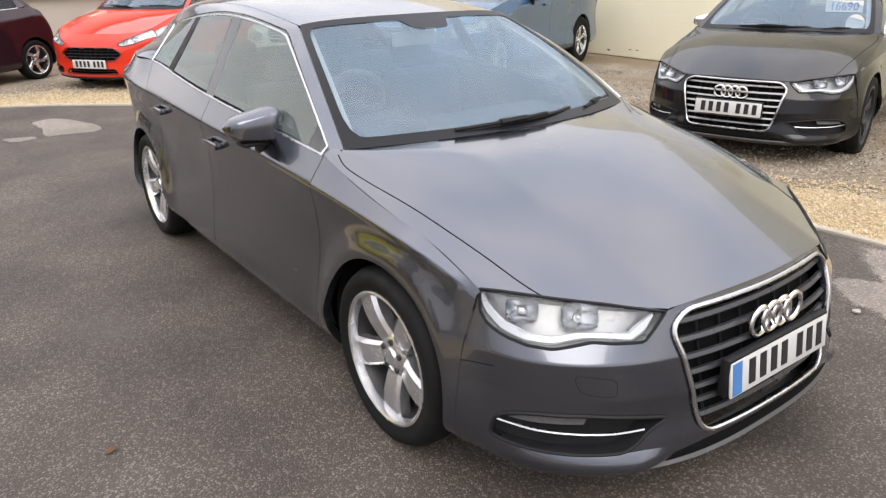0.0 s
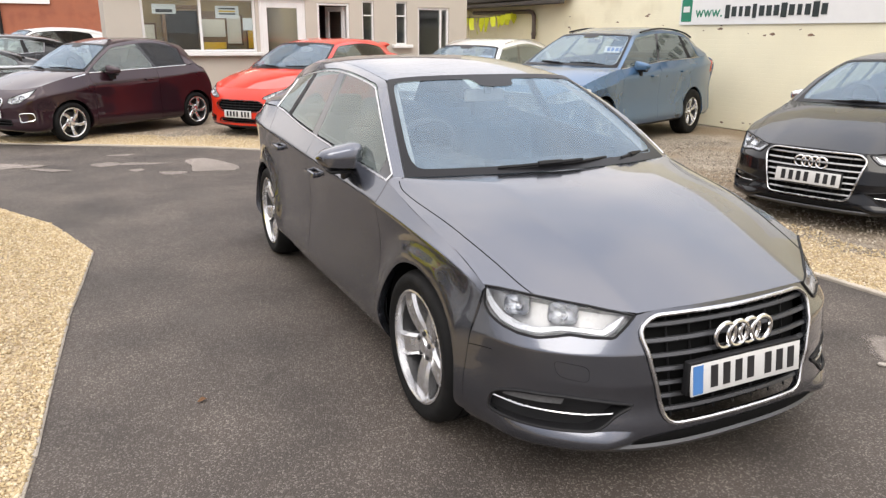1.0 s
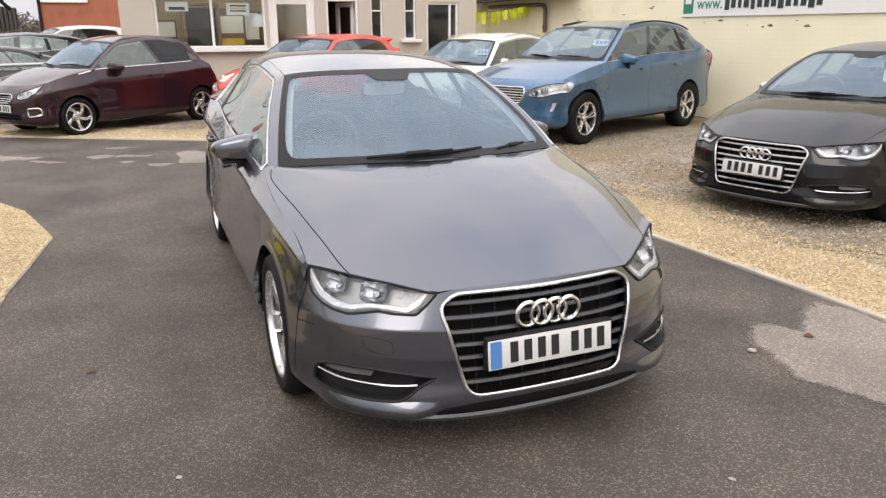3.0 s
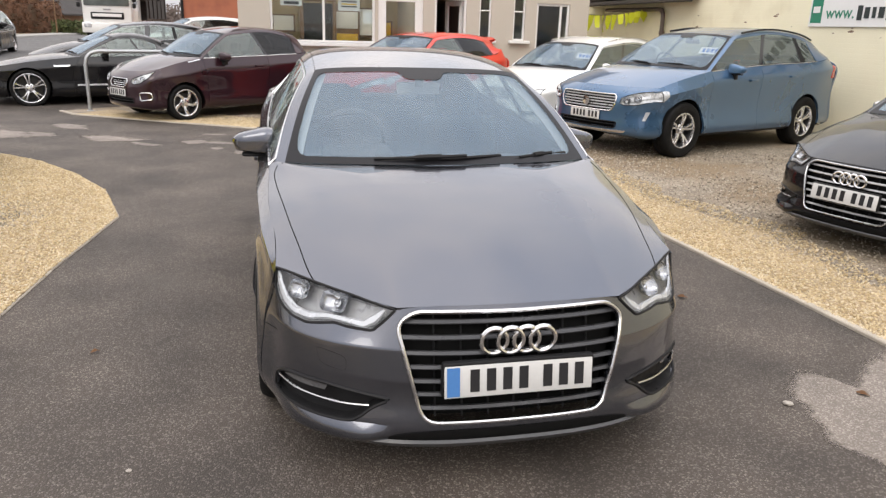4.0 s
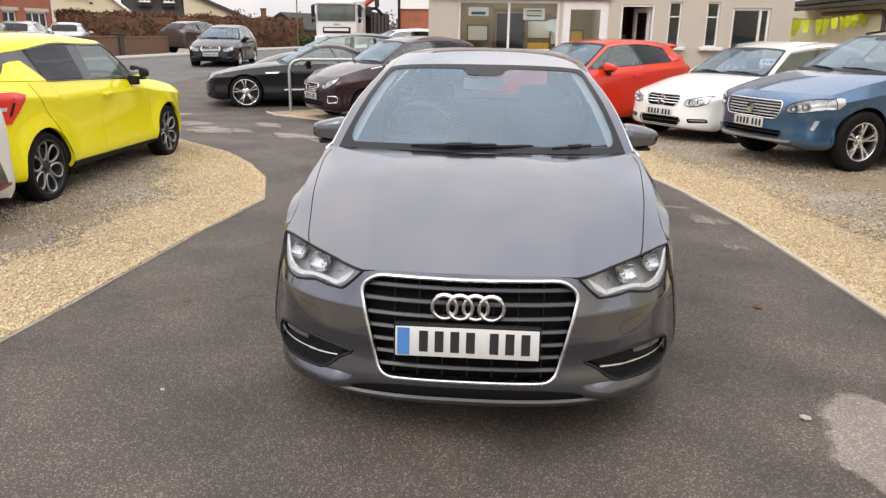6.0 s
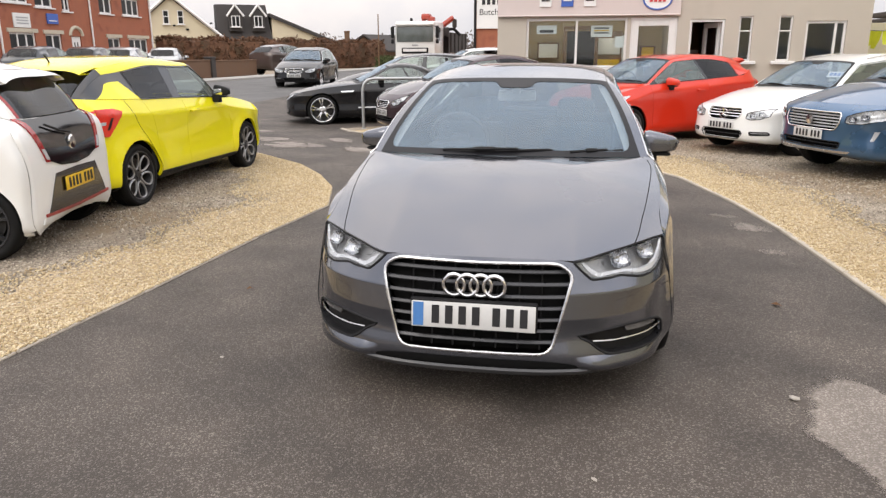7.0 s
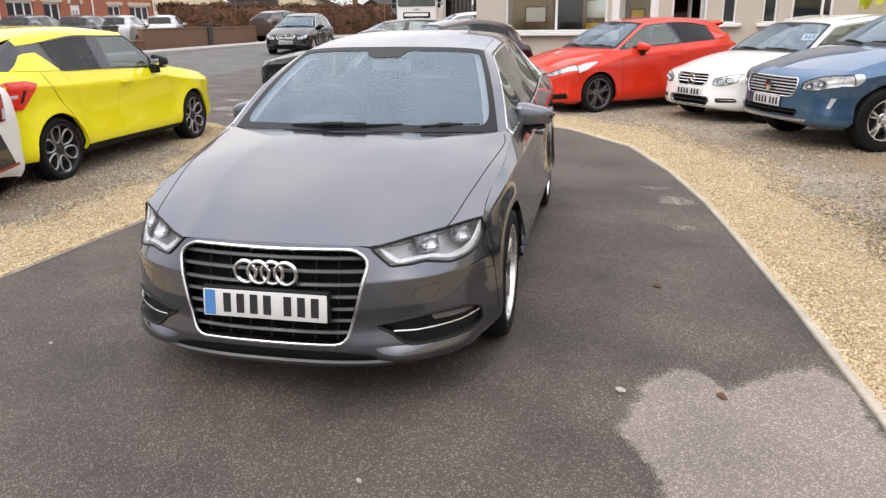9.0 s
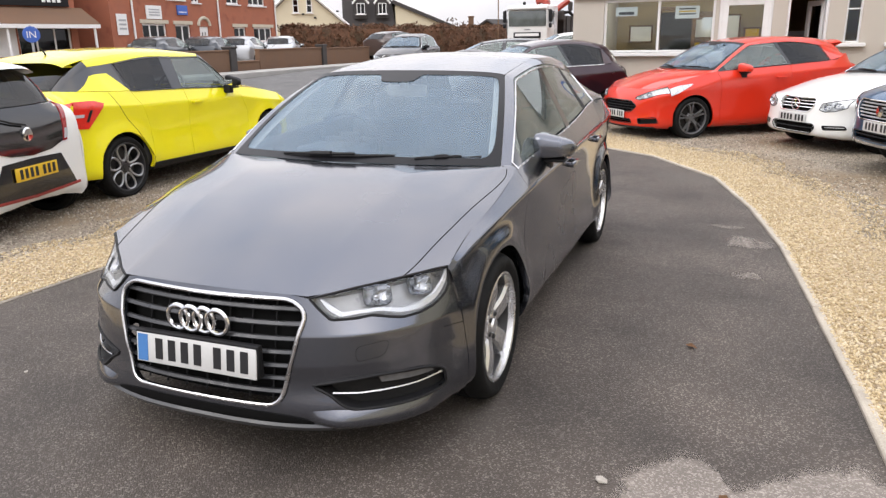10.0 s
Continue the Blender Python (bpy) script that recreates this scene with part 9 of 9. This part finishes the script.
part("crane_housing", boxes([((0.55, 2.4, 2.45), (0.5, 0.6, 0.55)), ((1.0, 2.5, 2.35), (0.4, 0.4, 0.5)), ((1.5, 2.65, 2.85), (0.22, 0.3, 0.5))], 0.06, 1), M_DKTILE, tk, "dark crane joints and hoses")

# ---- loose gravel ----
def fast_stuff(name, label, verts, tris, material, category):
    me = bpy.data.meshes.new(name)
    me.vertices.add(len(verts))
    me.vertices.foreach_set("co", verts.astype(np.float32).ravel())
    me.loops.add(tris.size)
    me.loops.foreach_set("vertex_index", tris.astype(np.int32).ravel())
    me.polygons.add(len(tris))
    me.polygons.foreach_set("loop_start", np.arange(0, tris.size, 3, dtype=np.int32))
    me.update(calc_edges=True)
    me.materials.append(material)
    return tagged(new(name, me), label, category, kind="stuff")


def stones(name, label, pts, z, lo_, hi_, material, seed):
    r = np.random.RandomState(seed)
    n = len(pts)
    base = np.array([(1, 0, 0), (0, 1, 0), (-1, 0, 0), (0, -1, 0), (0, 0, 1), (0, 0, -1)], float)
    tri = np.array([(0, 1, 4), (1, 2, 4), (2, 3, 4), (3, 0, 4), (1, 0, 5), (2, 1, 5), (3, 2, 5), (0, 3, 5)])
    s = r.uniform(lo_, hi_, (n, 1, 1)) * np.stack((r.uniform(0.8, 1.6, n), r.uniform(0.7, 1.1, n), r.uniform(0.4, 0.8, n)), 1)[:, None]
    v = base[None] * r.uniform(0.7, 1.25, (n, 6, 3)) * s
    q = r.normal(0, 1, (n, 4)) * np.array((1, 0.35, 0.35, 1))
    q /= np.linalg.norm(q, axis=1)[:, None]
    w, x, y, zz = q.T
    rot = np.stack((np.stack((1 - 2 * (y * y + zz * zz), 2 * (x * y - zz * w), 2 * (x * zz + y * w)), 1), np.stack((2 * (x * y + zz * w), 1 - 2 * (x * x + zz * zz), 2 * (y * zz - x * w)), 1), np.stack((2 * (x * zz - y * w), 2 * (y * zz + x * w), 1 - 2 * (x * x + y * y)), 1)), 1)
    v = np.einsum("nij,nkj->nki", rot, v)
    v += np.concatenate((pts, (z + s[:, 0, 2:3] * 0.35)), 1)[:, None]
    t = (tri[None] + 6 * np.arange(n)[:, None, None]).reshape(-1, 3)
    return fast_stuff(name, label, v.reshape(-1, 3), t, material, "gravel")


def pebble_mat(name, stops):
    m = bpy.data.materials.new(name)
    m.use_nodes = True
    nt_ = m.node_tree
    b = nt_.nodes["Principled BSDF"]
    b.inputs["Roughness"].default_value = 0.75
    g = nt_.nodes.new("ShaderNodeNewGeometry")
    cr_ = nt_.nodes.new("ShaderNodeValToRGB")
    while len(cr_.color_ramp.elements) < len(stops):
        cr_.color_ramp.elements.new(0.5)
    for e, (p, c) in zip(cr_.color_ramp.elements, stops):
        e.position, e.color = p, (*c, 1)
    nt_.links.new(g.outputs["Random Per Island"], cr_.inputs[0])
    nt_.links.new(cr_.outputs[0], b.inputs["Base Color"])
    return m


M_TANPEB = pebble_mat("tan_pebbles", ((0.0, (0.34, 0.25, 0.14)), (0.3, (0.47, 0.36, 0.20)), (0.65, (0.56, 0.45, 0.275)), (0.9, (0.62, 0.53, 0.38)), (1.0, (0.40, 0.31, 0.21))))
M_GREYPEB = pebble_mat("grey_pebbles", ((0.0, (0.18, 0.15, 0.118)), (0.3, (0.29, 0.243, 0.19)), (0.7, (0.42, 0.358, 0.278)), (1.0, (0.54, 0.485, 0.40))))


def between(a, b, n, seed, f0=0.0, f1=1.0, y0=-2, y1=12.2, bias=1.0, patchy=False):
    """Random places between two lines of equal length."""
    r = np.random.RandomState(seed)
    a, b = resample(a, 90), np.array(b)
    t = r.uniform(0, 88.999, n)
    i = t.astype(int)
    f = (t - i)[:, None]
    g = f0 + (f1 - f0) * r.uniform(0, 1, (n, 1)) ** bias
    p = (a[i] * (1 - f) + a[i + 1] * f) * (1 - g) + (b[i] * (1 - f) + b[i + 1] * f) * g
    bare = np.sin(p[:, 0] * 3.1 + 1.3 * np.sin(p[:, 1] * 1.9)) + np.sin(p[:, 1] * 2.3 + 1.7 * np.sin(p[:, 0] * 2.7 + 1)) + 0.7 * np.sin(p[:, 0] * 7.3 + p[:, 1] * 5.9)
    keep = (bare < 0.9) | (r.uniform(0, 1, n) < 0.35) if patchy else np.ones(n, bool)
    return p[(p[:, 1] > y0) & (p[:, 1] < y1) & keep]


stones("tan_gravel", "loose tan pebbles along the edging of the bay", between(LEFT_EDGE[1:-1], lo, 42000, 1, -0.01, 1.25, 0.6, 9, 1.7), 0.014, 0.005, 0.0135, M_TANPEB, 1)
stones("tan_gravel", "loose tan pebbles along the edging of the bay", between(RIGHT_EDGE[1:-1], ro, 52000, 2, 0.01, 1.40, 0.6, 12, 1.8), 0.014, 0.005, 0.0135, M_TANPEB, 2)
stones("grey_gravel", "worn grey stones in the parking bay", between(offset_line(LEFT_EDGE[1:-1], 0.55), offset_line(LEFT_EDGE[1:-1], 3.0), 36000, 3, 0, 1, 0.6, 10, 1.0, True), 0.010, 0.004, 0.015, M_GREYPEB, 3)
stones("grey_gravel", "worn grey stones in the parking bay", between(offset_line(RIGHT_EDGE[1:-1], -0.6), offset_line(RIGHT_EDGE[1:-1], -4.2), 48000, 4, 0, 1, 0.6, 12, 1.0, True), 0.010, 0.004, 0.015, M_GREYPEB, 4)
